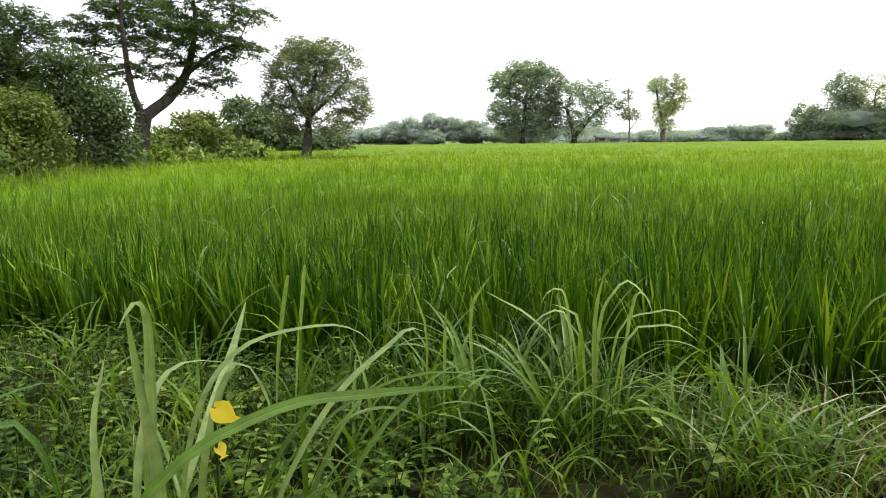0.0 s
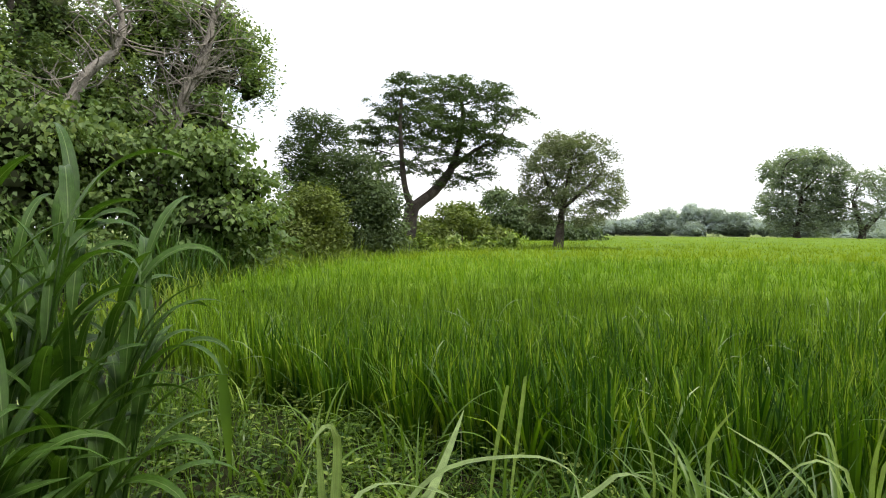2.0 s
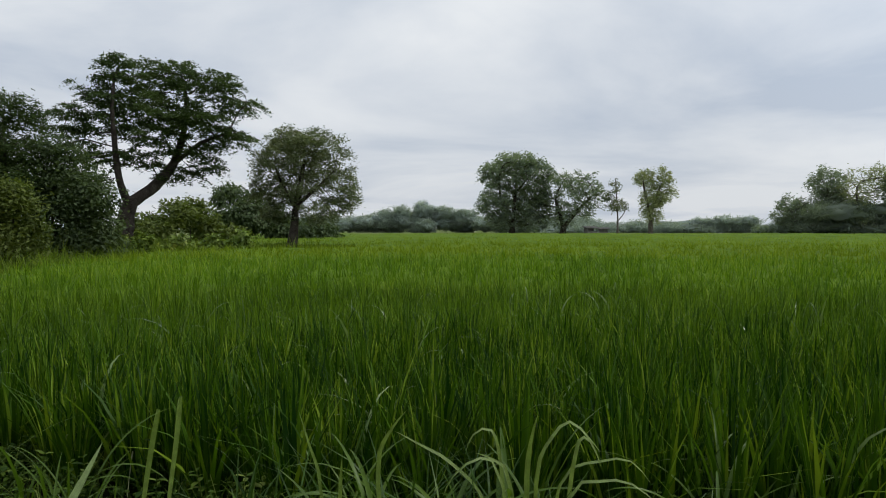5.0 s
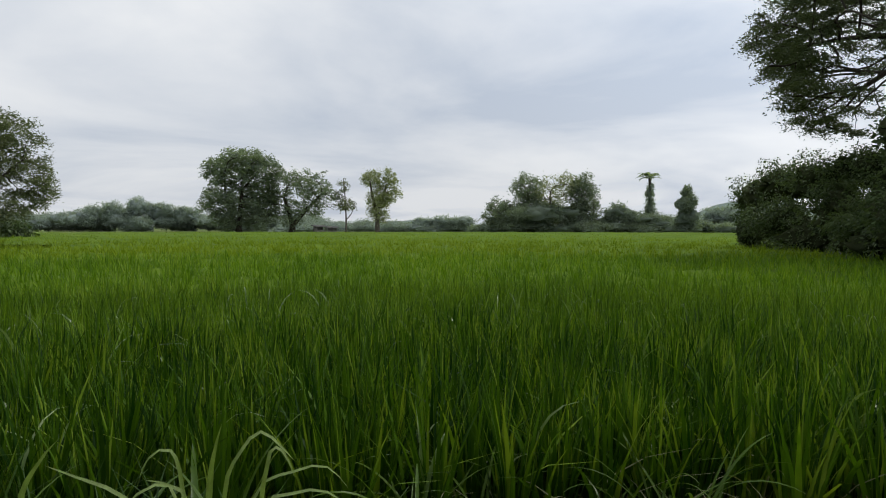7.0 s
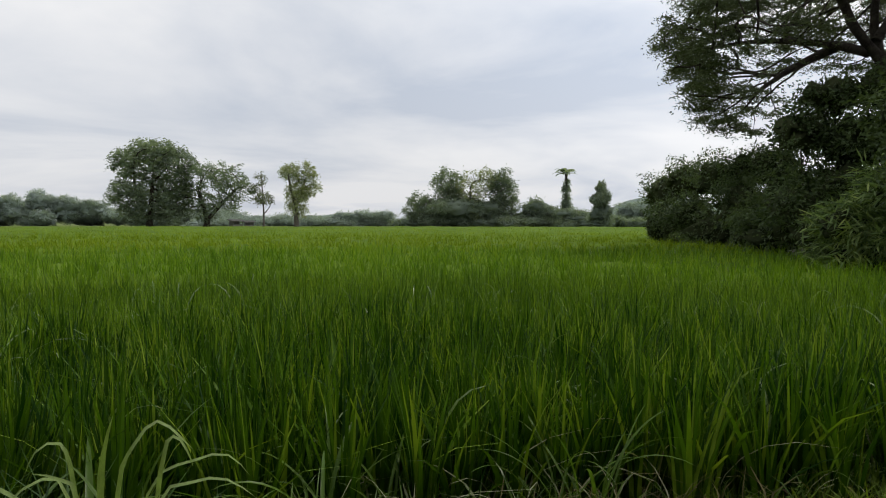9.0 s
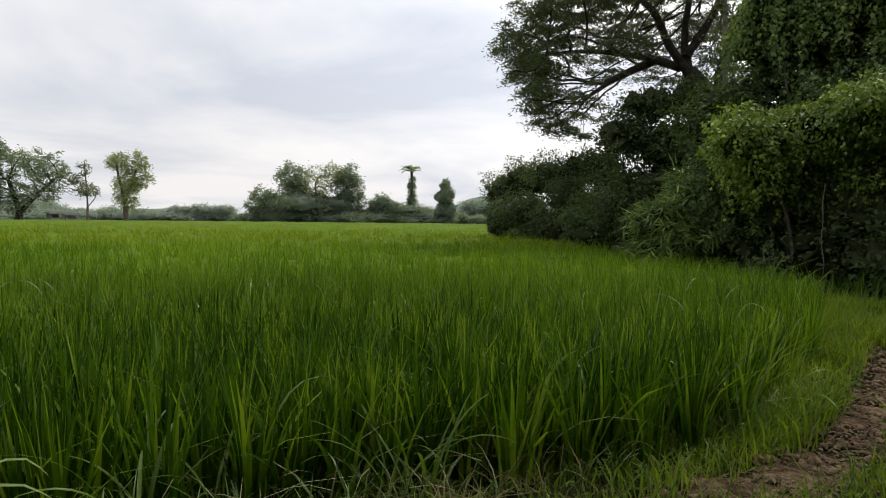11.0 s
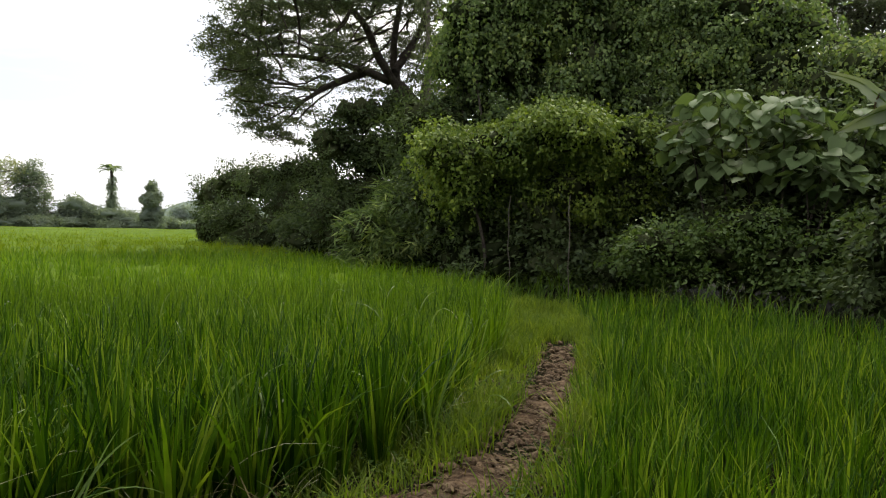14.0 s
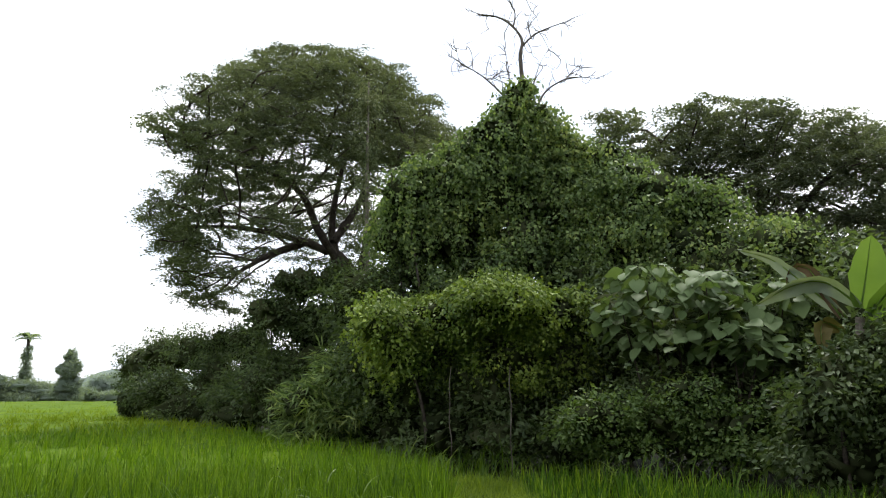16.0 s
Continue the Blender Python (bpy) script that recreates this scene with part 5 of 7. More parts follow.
build_palm()
RF = [
    (132.6, 135.8, 3.9, 3.7, 2.16), (134.5, 131.9, 4.3, 3.98, 2.45), (125.0, 143.0, 2.3, 3.7, 1.54), (68.1, 176.1, 2.4, 3.07, 1.38),
    (73.6, 173.4, 2.8, 3.68, 1.53), (79.0, 172.5, 2.8, 3.7, 1.7), (60.6, 177.7, 1.8, 3.36, 1.07),
]
bush("far_thicket", (120, 140, 0), RF[:3] + [(117, 140, 1.5, 5, 1.8), (138, 128, 2, 7, 2.4), (146, 122, 2.2, 7, 2.6), (154, 114, 2.2, 8, 2.6)] + [(112 + 6 * i, 143 - 5 * i, 0.8 + 0.3 * (i % 2), 5.0, 1.4) for i in range(9)], M_HAZED_WOOD, "distant line of trees behind the rice", "woods", 89, kind="stuff", per_m2=24, size=0.42, clump=8, clump_r=0.32, sub=4, rough=0.3, shape=slips, core=0.62, core_leaf=M_HAZED_WOOD)
bush("far_woods", (70, 175, 0), RF[3:] + [(54, 180, 1.6, 5, 1.4), (46, 182, 1.5, 5, 1.2), (36, 184, 1.5, 5, 1.3)] + [(34 + 6.5 * i, 182 - 1.1 * i, 0.8 + 0.3 * (i % 2), 5.5, 1.4) for i in range(9)], M_HAZED_WOOD, "distant line of trees behind the rice", "woods", 90, kind="stuff", per_m2=24, size=0.42, clump=8, clump_r=0.32, sub=4, rough=0.3, shape=slips, core=0.62, core_leaf=M_HAZED_WOOD)
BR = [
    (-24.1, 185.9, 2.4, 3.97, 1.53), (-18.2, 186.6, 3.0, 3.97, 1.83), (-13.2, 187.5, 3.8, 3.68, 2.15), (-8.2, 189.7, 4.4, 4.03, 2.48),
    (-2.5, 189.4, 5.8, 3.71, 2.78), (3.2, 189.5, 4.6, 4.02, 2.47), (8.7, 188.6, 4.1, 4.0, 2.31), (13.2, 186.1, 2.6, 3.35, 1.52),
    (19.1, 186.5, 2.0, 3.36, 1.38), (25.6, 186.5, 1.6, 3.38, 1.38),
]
bush("far_woods", (0, 188, 0), BR + [(x, 191 + 3 * math.sin(x), 2.4 + 0.7 * math.sin(x * 0.7), 5, 2.4) for x in range(-62, 44, 5)], M_HAZED_WOOD, "distant hazy tree line", "woods", 91, kind="stuff", per_m2=24, size=0.42, clump=8, clump_r=0.32, sub=4, rough=0.3, shape=slips, core=0.62, core_leaf=M_HAZED_WOOD)


# ---- trees and thicket beside the path ----
RT = [
    (28.54, 11.64, 3.05), (28.31, 12.13, 5.02), (27.79, 13.17, 6.77), (27.42, 13.85, 7.64),
]
RL0 = [
    (27.42, 13.85, 7.57), (26.55, 14.35, 8.78), (25.75, 14.7, 10.15), (24.58, 15.56, 10.92),
    (23.08, 16.75, 11.07), (22.07, 17.95, 11.49),
]
RL1 = [
    (27.42, 13.85, 7.64), (27.74, 14.3, 9.18), (28.25, 14.41, 10.95), (28.86, 14.34, 13.1),
    (29.37, 14.46, 15.95),
]
RL2 = [
    (27.96, 12.85, 7.03), (27.66, 12.33, 8.74), (27.57, 11.36, 10.71), (27.63, 10.74, 12.78),
]
RL3 = [
    (27.23, 14.19, 7.89), (25.73, 14.73, 8.13), (23.73, 15.9, 8.27), (21.74, 16.8, 8.0),
]
RL4 = [
    (27.34, 13.98, 8.28), (29.25, 13.62, 10.86), (30.81, 13.86, 14.0), (31.61, 13.34, 16.71),
]
RL5 = [
    (26.65, 15.16, 8.22), (24.97, 15.87, 7.32), (23.4, 16.33, 6.25),
]
RT = [(28.8, 11.2, -0.1)] + RT


def umbrella(centre, radii, low, count, seed, gap=0.0):
    """Places for leaf sprays on and in a wide dome, hanging lower on one side to fit the camera's view; low: lowest
    height by the side's direction.
    """
    rng = np.random.default_rng(seed)
    d = unit(rng.normal(size=(count * 8, 3)))
    k = np.where((rng.uniform(size=len(d)) < 0.88) | (d[:, 2] < 0.1), rng.uniform(0.82, 1.0, len(d)), rng.uniform(0.45, 0.85, len(d)))
    k = k * (1 + 0.07 * waves(d * 4, 1.4, seed))
    p = d * k[:, None] * radii
    floor = np.interp((p[:, 0] * low[0] + p[:, 1] * low[1]) / radii[0], (-1, 0, 0.55, 0.8, 1), low[2])
    p = p + centre
    tier = waves(p * [0.6, 0.6, 2.2], 1.0, seed + 3)
    return spaced(p[(p[:, 2] > floor) & (tier > gap - 0.9)], 0.53, count)


grown_tree("rain_tree", RT[0], RT, [RL0, RL1, RL2, RL3, RL4, RL5], umbrella((27.0, 14.55, 9.3), (7.25, 7.25, 7.8), (-0.55, 0.83, (9.0, 8.0, 5.2, 5.7, 9.2)), 1400, 101, 0.58), M_DARKBARK, M_RAINLEAF,
           "huge dark umbrella-shaped tree with spreading limbs behind the thicket", trunk_r=(0.5, 0.36), limb_r=(0.2, 0.05), seed=101, tip_r=0.023, step=0.45, kill=0.42,
           pad=0.5, cover=0.96, leaf_size=0.12, puff=0.11, dome=0.25)
VINES = [
    (19.6, 3.4, 10.6, 0.54, 0.35), (20.1, 3.7, 10.2, 0.86, 0.49), (19.3, 4.0, 9.1, 1.18, 0.57), (19.8, 5.6, 8.6, 1.33, 0.67),
    (18.5, 6.6, 7.4, 0.96, 0.7), (18.6, 7.1, 6.1, 0.78, 0.81), (20.4, 2.7, 9.0, 1.22, 0.82), (20.7, 1.3, 8.4, 1.09, 0.83),
    (19.9, 4.3, 7.5, 1.73, 1.09), (20.6, 2.2, 7.1, 1.49, 1.09), (20.2, -0.1, 7.2, 1.12, 0.77), (20.7, -1.5, 6.8, 1.25, 0.69),
    (20.1, 0.5, 6.0, 1.44, 0.8), (19.8, 5.8, 6.0, 1.67, 0.74),
]
VINE_LOW = [
    (20.9, 3.3, 5.7, 2.04, 0.75), (19.1, 6.8, 5.2, 0.99, 0.59), (21.1, 1.2, 5.4, 1.52, 0.68), (20.2, -1.2, 5.6, 1.44, 0.71),
    (20.6, 5.0, 5.2, 1.71, 0.62),
]
def between(lobes, reach, scale):
    """Lobes half-way between near neighbours, to close the mass."""
    out = []
    for n, a in enumerate(lobes):
        for b in lobes[n + 1 :]:
            if math.dist(a[:3], b[:3]) < reach:
                out.append(tuple((p + q) / 2 * (scale if i > 2 else 1) for i, (p, q) in enumerate(zip(a, b))))
    return out


VINES = VINES + between(VINES, 2.9, 0.85) + [(19.5, 6.0, 4.6, 1.4, 1.0), (19.8, 4.0, 5.2, 1.5, 1.1), (20.2, 2.0, 5.0, 1.5, 1.1), (20.0, 0.0, 4.6, 1.5, 1.1), (20.0, -1.9, 5.0, 1.4, 1.0), (20.0, 3.0, 3.8, 1.5, 1.0), (20.0, -3.4, 5.4, 1.3, 1.0), (19.8, -2.6, 3.8, 1.4, 1.0), (20.0, 3.4, 6.2, 1.3, 0.9), (20.2, 1.6, 6.0, 1.2, 0.9)]
DRAPE_C = bush("draped_tree", (20, 3.2, 0), VINES, M_CREEPER, "tall tree wholly draped in green creepers", "tree", 102, M_BARK, 8, core=0.54, sub=5, per_m2=88, size=0.115, clump=8, clump_r=0.12, inner=0.72, gaps=0.12, rough=0.28, droop=0.8, lie=0.12, shape=hearts, wide=0.8, loose=0.35)
part("creeper_curtain", strands(VINES, (20, 3.2, 0), M_CREEPER, 900, (0.5, 1.9), 0.11, 140), DRAPE_C, "curtain of leafy hanging shoots")
# Some lobes are dark filler, added behind the broad-leaved shrub to plug sky holes.
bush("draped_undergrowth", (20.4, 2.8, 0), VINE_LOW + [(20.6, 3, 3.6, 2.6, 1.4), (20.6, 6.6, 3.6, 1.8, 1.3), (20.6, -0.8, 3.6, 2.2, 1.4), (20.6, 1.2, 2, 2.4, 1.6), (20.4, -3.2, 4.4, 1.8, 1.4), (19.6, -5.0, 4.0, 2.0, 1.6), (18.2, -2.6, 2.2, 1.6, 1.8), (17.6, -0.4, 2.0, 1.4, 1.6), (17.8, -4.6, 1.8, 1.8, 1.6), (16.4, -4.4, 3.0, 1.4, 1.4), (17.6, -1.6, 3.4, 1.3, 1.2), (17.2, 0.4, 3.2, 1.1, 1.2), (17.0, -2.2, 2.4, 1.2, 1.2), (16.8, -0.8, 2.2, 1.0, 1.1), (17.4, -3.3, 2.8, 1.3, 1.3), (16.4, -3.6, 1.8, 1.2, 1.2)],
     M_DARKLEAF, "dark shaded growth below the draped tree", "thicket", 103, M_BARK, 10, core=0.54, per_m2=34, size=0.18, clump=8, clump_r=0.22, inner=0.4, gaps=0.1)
SNAG = [([(20.0, 3.3, 5.5), (20.0, 3.4, 9.0), (20.01, 3.42, 11.0), (19.99, 3.47, 11.94), (20.01, 3.41, 12.51), (19.93, 3.72, 13.02), (19.82, 4.15, 13.33), (19.64, 4.75, 13.45)], 0.11),
        ([(20.0, 3.5, 9.6), (19.88, 3.93, 10.55), (19.71, 4.51, 11.23), (19.56, 5.01, 11.62), (19.34, 5.63, 12.04)], 0.05), ([(19.6, 4.88, 11.54), (19.47, 5.26, 11.77), (19.43, 5.38, 12.29)], 0.025),
        ([(20.0, 3.2, 9.6), (20.14, 2.84, 10.59), (20.22, 2.41, 10.97), (20.31, 1.9, 11.13), (20.42, 1.12, 11.01)], 0.05), ([(20.27, 2.16, 11.06), (20.32, 1.81, 11.44), (20.36, 1.56, 11.48)], 0.025),
        ([(20.0, 3.45, 12.23), (20.09, 3.05, 12.64), (20.2, 2.53, 12.87), (20.31, 1.89, 13.06)], 0.05), ([(19.94, 3.67, 12.95), (19.96, 3.6, 13.4), (19.91, 3.8, 14.0)], 0.04),
        ([(20.07, 3.13, 12.53), (20.06, 3.21, 13.08), (20.1, 3.03, 13.55)], 0.025), ([(20.0, 3.4, 10.2), (19.92, 3.76, 10.83), (19.9, 3.83, 11.58), (19.87, 3.94, 12.25)], 0.03),
        ([(20.0, 3.4, 10.2), (20.06, 3.17, 10.79), (20.12, 2.9, 11.62), (20.18, 2.63, 12.11)], 0.03), ([(19.7, 4.5, 11.2), (19.83, 4.09, 11.31), (19.76, 4.34, 11.6)], 0.02)]


def dead_top():
    """Forking bare branches, each with a few twigs at its end."""
    base = np.array([20.0, 3.3, 5.5])
    top = thing("dead_treetop", base, "bare grey branches rising out of the creepers", "dead tree")
    rng = np.random.default_rng(104)
    for k, (line, r) in enumerate(SNAG):
        p = [np.array(q) - base for q in line]
        pcs = [tube(p, [0.8 * r * (1 - 0.8 * i / (len(p) - 1)) for i in range(len(p))], 6, 0.15, 0.12, k)]
        for _ in range(7):
            q = int(rng.integers(max(1, len(p) - 3), len(p)))
            t = rng.uniform(0.1, 1.0)
            a = p[q - 1] * (1 - t) + p[q] * t
            d = unit(unit(p[q] - p[q - 1]) + rng.normal(size=3) * 0.7 + [0, 0, 0.2]) * rng.uniform(0.25, 0.8)
            m = a + d * 0.5 + rng.normal(size=3) * 0.05
            pcs.append(tube([a, m, a + d], [0.014, 0.01, 0.004], 4, 0.2, 0.1, k))
            pcs.append(tube([m, m + d * 0.2 + rng.normal(size=3) * 0.08, m + d * 0.35 + rng.normal(size=3) * 0.15], [0.008, 0.006, 0.003], 3, 0.2, 0.1, k))
        part("trunk" if k == 0 else "branch", mesh_np("branch", *joined(pcs), M_BARK, True), top)
    lines = [[np.array(q) - base for q in line] for line, _ in SNAG]
    ends = lobe_targets([(20.0, 3.3, 12.1, 1.7, 1.2), (19.6, 4.6, 11.8, 1.2, 0.6), (20.2, 2.2, 11.4, 1.2, 0.6), (19.95, 3.6, 13.2, 0.9, 0.7)], 104, 0.42) - base
    pos, par, first = grow(lines, ends, 0.22, 0.2, 104, -0.1, 0.5)
    part("branchwork", mesh_np("branchwork", *branch_mesh(pos, par, first, 0.011, most=0.04), M_BARK, True), top)


dead_top()
P_LINE = [(21.5, 9.1, 0), (21.45, 9.2, 4), (21.35, 9.33, 8), (21.3, 9.36, 12.6)]
pole = thing("draped_snag", P_LINE[0], "slender dead trunk thinly wrapped in pale creepers", "dead tree")
part("trunk", mesh_np("trunk", *tube([np.array(q) - P_LINE[0] for q in P_LINE], [0.11, 0.09, 0.07, 0.03], 7, 0.3, 0.15, 4), M_PALEBARK, True), pole)
part("creepers", crown_mesh("creepers", [(x, y, z, 0.46, 1.15) for x, y, z in ((21.4, 9.25, 5.6), (21.37, 9.3, 7.2), (21.34, 9.34, 8.8), (21.32, 9.35, 10.4), (21.3, 9.36, 11.8))], M_GREYLEAF, 190, 0.1, 130, clump=6, clump_r=0.1, inner=0.2, gaps=0.2, droop=0.8, lie=0.1, at=P_LINE[0], shape=hearts, sub=0), pole, "thin pale creepers")
BACK = [
    (33.4, 2.0, 15.2, 1.13, 0.32), (33.0, -1.9, 14.7, 1.85, 0.53), (33.6, -4.0, 14.0, 2.15, 0.81), (33.5, -6.5, 13.2, 1.9, 0.7),
    (32.8, -8.2, 12.2, 1.5, 0.75), (34.1, -3.2, 12.5, 2.19, 0.87), (32.9, -5.8, 11.4, 2.12, 0.85), (32.4, -7.7, 10.0, 1.69, 0.85),
    (32.7, -6.4, 9.0, 1.7, 0.69), (31.8, -9.7, 11.2, 2.1, 1.05), (32.3, -9.2, 9.3, 2.13, 1.07), (33.8, -0.5, 13.5, 1.62, 0.81),
]
BACK_FILL = [(33.0, 1.5, 13.9, 1.16, 0.63), (33.0, -0.2, 11.9, 1.58, 0.79), (33.0, -2.0, 13.0, 1.58, 0.79), (33.4, -4.9, 10.2, 1.88, 0.91),
    (32.0, -8.2, 7.9, 1.83, 1.05), (33.6, -3.9, 9.1, 1.62, 0.81)]
BACK = [(x, y, z, r * 1.25, h * 1.6) for x, y, z, r, h in BACK + BACK_FILL]
grown_tree("rain_tree", (33.4, -4.5, -0.1), [(33.4, -4.5, -0.1), (33.4, -4.4, 4), (33.5, -4.2, 8)], [[(33.5, -4.2, 7.5), (33.4, -2.2, 11), (33.2, 0.6, 14)], [(33.5, -4.2, 7.5), (33.2, -6.4, 10.5), (32.6, -8.6, 12)], [(33.5, -4.2, 8), (33.6, -4, 12)]],
           lobe_targets([(x, y, z - 0.6, r, h) for x, y, z, r, h in BACK], 105, 0.52, 1.0), M_DARKBARK, M_RAINLEAF, "wide dark tree crown standing behind the thicket", trunk_r=(0.5, 0.35), limb_r=(0.22, 0.07), seed=105, tip_r=0.02, step=0.5, kill=0.45,
           pad=0.52, cover=1.1, leaf_size=0.16, puff=0.16)
SHADE = [
    (22.0, 12.3, 5.5, 1.36, 0.74), (21.2, 12.9, 4.3, 1.22, 0.89), (22.5, 11.0, 5.6, 1.02, 0.74), (22.5, 11.8, 4.0, 1.67, 1.25),
    (22.8, 10.2, 4.8, 1.14, 1.02),
]
bush("dark_bush", (22.4, 11.6, 0), SHADE + [(22.4, 11.6, 2.2, 2.0, 1.6), (21.2, 12.6, 1.6, 1.8, 1.5), (22.4, 9.8, 3, 1.5, 1.6)], M_DARKLEAF, "dark rounded bush beneath the great tree", "bush", 106, core=0.54, per_m2=80, size=0.14, clump=8, clump_r=0.15, rough=0.35, lie=0.5)
HEDGE = [
    (30.8, 27.7, 3.1, 1.22, 1.36), (30.1, 25.4, 3.6, 1.49, 1.29), (28.9, 22.3, 3.6, 1.49, 1.32), (28.1, 20.0, 3.9, 1.24, 1.02),
    (26.3, 17.4, 3.8, 1.19, 1.19), (28.9, 23.8, 1.8, 1.72, 1.11), (27.3, 19.5, 2.1, 1.92, 1.26), (24.3, 15.1, 2.5, 1.64, 1.31),
    (23.1, 15.0, 1.4, 1.58, 0.59), (29.8, 25.8, 1.4, 0.97, 0.84),
]
bush("hedge", (27.5, 20, 0), HEDGE + [(22, 14.2, 0.9, 1.2, 0.8), (25.4, 17.4, 1.0, 1.5, 1.0), (27.6, 21.6, 1.0, 1.6, 1.0), (30.4, 27.6, 1.2, 1.0, 1.2)], M_DARKLEAF, "long dark overgrown hedge along the paddy", "hedge", 107, core=0.54, per_m2=80, size=0.14, clump=8, clump_r=0.14, rough=0.32, droop=0.5, lie=0.4)
MOUND = [
    (15.1, 5.5, 3.15, 0.92, 0.6), (16.0, 4.4, 3.5, 1.13, 0.59), (15.7, 3.0, 3.68, 1.16, 0.51), (16.7, 2.1, 3.5, 1.02, 0.59),
    (16.4, 4.9, 2.6, 1.33, 0.78), (16.2, 3.1, 2.5, 1.39, 0.8), (17.0, 2.0, 2.4, 1.01, 0.77), (14.9, 5.5, 2.7, 0.86, 0.68),
]
MOUND = [(x + (0.65 if z < 3 else 0.0), y, z, r * (0.88 if z < 3 else 1.04), h * 1.1) for x, y, z, r, h in MOUND]
HEAP = bush("creeper_mound", (16.2, 3.8, 0), MOUND, M_VINE, "bright green mound of small-leaved creepers over a bush", "creeper", 108, core=0.54, per_m2=300, size=0.092, clump=7, clump_r=0.1, rough=0.4, wide=0.75, inner=0.75, droop=0.6, stems=1, lie=0.35, shape=hearts)
part("creeper_curtain", strands(MOUND, (16.2, 3.8, 0), M_VINE, 200, (0.2, 0.8), 0.085, 141), HEAP, "curtain of leafy hanging shoots")
# Added dark backing: plugs sky holes and paints the mound's hollow as shade.
bush("shade_backing", (16.6, 3.8, 0), [(17.6, 4.4, 1.2, 1.4, 1.2), (17.8, 2.6, 1.2, 1.4, 1.2), (17.4, 6.2, 1.1, 1.2, 1.1), (18.4, 7.6, 1.0, 1.2, 1.0), (19.6, 9.6, 1.0, 1.4, 1.0), (21, 11.2, 1.0, 1.6, 1.0), (17.6, 0.8, 1.2, 1.4, 1.2), (18.4, 1.6, 3.4, 1.4, 1.6), (18.2, 4.6, 3.2, 1.4, 1.6), (16.6, 3.2, 0.7, 1.3, 0.8), (16.4, 4.8, 0.7, 1.2, 0.8), (16.2, 1.4, 0.7, 1.3, 0.8), (15.9, -1.4, 0.8, 1.2, 0.9), (16.2, -0.2, 1.6, 1.1, 0.9), (16.4, -2.6, 1.6, 1.1, 0.9), (17.0, 6.6, 2.4, 1.2, 1.1), (18.6, 7.6, 3.0, 1.3, 1.2), (17.2, 5.4, 2.0, 1.2, 1.0), (18.6, 7.6, 4.6, 1.3, 0.9), (19.4, 8.6, 4.2, 1.2, 1.0), (17.6, -1.5, 2.3, 1.2, 1.0), (16.9, 3.6, 1.7, 1.3, 1.2), (17.2, 4.0, 1.7, 1.3, 1.2), (17.4, 3.4, 1.8, 1.3, 1.2)], M_DARKLEAF, "dark backing leaves added to stand for the mound's shade", "thicket", 109, stems=1, core=0.54, per_m2=60, size=0.14, clump=7, clump_r=0.16)
REEDS = [
    (18.3, 8.4, 2.1, 1.15, 0.72), (17.3, 9.0, 1.4, 0.96, 0.54), (17.8, 8.2, 1.1, 1.28, 0.42),
]
bush("reedy_bush", (17.8, 8.3, 0), REEDS + [(17.4, 8.8, 0.6, 1.0, 0.6)], M_CREEPER, "pale green bush at the rice field's edge", "bush", 110, core=0.54, per_m2=110, size=0.36, clump=7, clump_r=0.15, wide=0.13, droop=0.35)
LOW = [
    (14.7, 0.8, 1.2, 0.94, 0.47), (15.1, -0.4, 1.2, 1.03, 0.53), (14.8, -1.6, 1.1, 0.93, 0.47), (14.9, -1.0, 1.7, 0.7, 0.33),
    (15.0, 0.1, 0.7, 1.07, 0.29), (15.0, -1.9, 0.6, 1.06, 0.28), (14.9, -2.7, 1.4, 0.71, 0.59),
]
bush("leafy_undergrowth", (14.9, -0.8, 0), LOW, M_VINE_DEEP, "leafy green undergrowth at the edge of the thicket", "undergrowth", 111, stems=1, core=0.54, per_m2=210, size=0.105, clump=6, clump_r=0.13, wide=0.6, inner=0.5, rough=0.45, gaps=0.3)
RIGHT = [
    (13.0, -3.2, 1.7, 0.87, 0.78), (13.4, -3.9, 2.3, 0.64, 0.64), (13.1, -4.0, 1.5, 0.95, 0.95), (13.5, -2.9, 1.1, 0.64, 0.47),
]
bush("thicket_bush", (13.3, -3.6, 0), RIGHT + [(13.4, -3.2, 0.6, 0.9, 0.6), (13.2, -4.8, 1.2, 1.2, 1.2)], M_DARKLEAF, "dark leafy bush beside the banana plant", "bush", 112, core=0.54, per_m2=170, size=0.12, clump=7, clump_r=0.15, rough=0.5, gaps=0.3, lie=0.4, droop=0.5)
BIG = [
    (15.7, -0.2, 4.0, 0.65, 0.35), (15.6, -1.4, 3.8, 0.81, 0.32), (16.3, -0.7, 3.5, 1.29, 0.46), (16.1, -2.2, 3.2, 0.77, 0.56),
    (15.7, 0.3, 3.3, 0.55, 0.42), (15.9, -2.9, 3.7, 0.51, 0.33), (15.8, -1.8, 2.8, 0.75, 0.37), (16.3, -0.5, 2.7, 1.03, 0.31),
    (15.7, -2.3, 2.5, 0.62, 0.3),
]


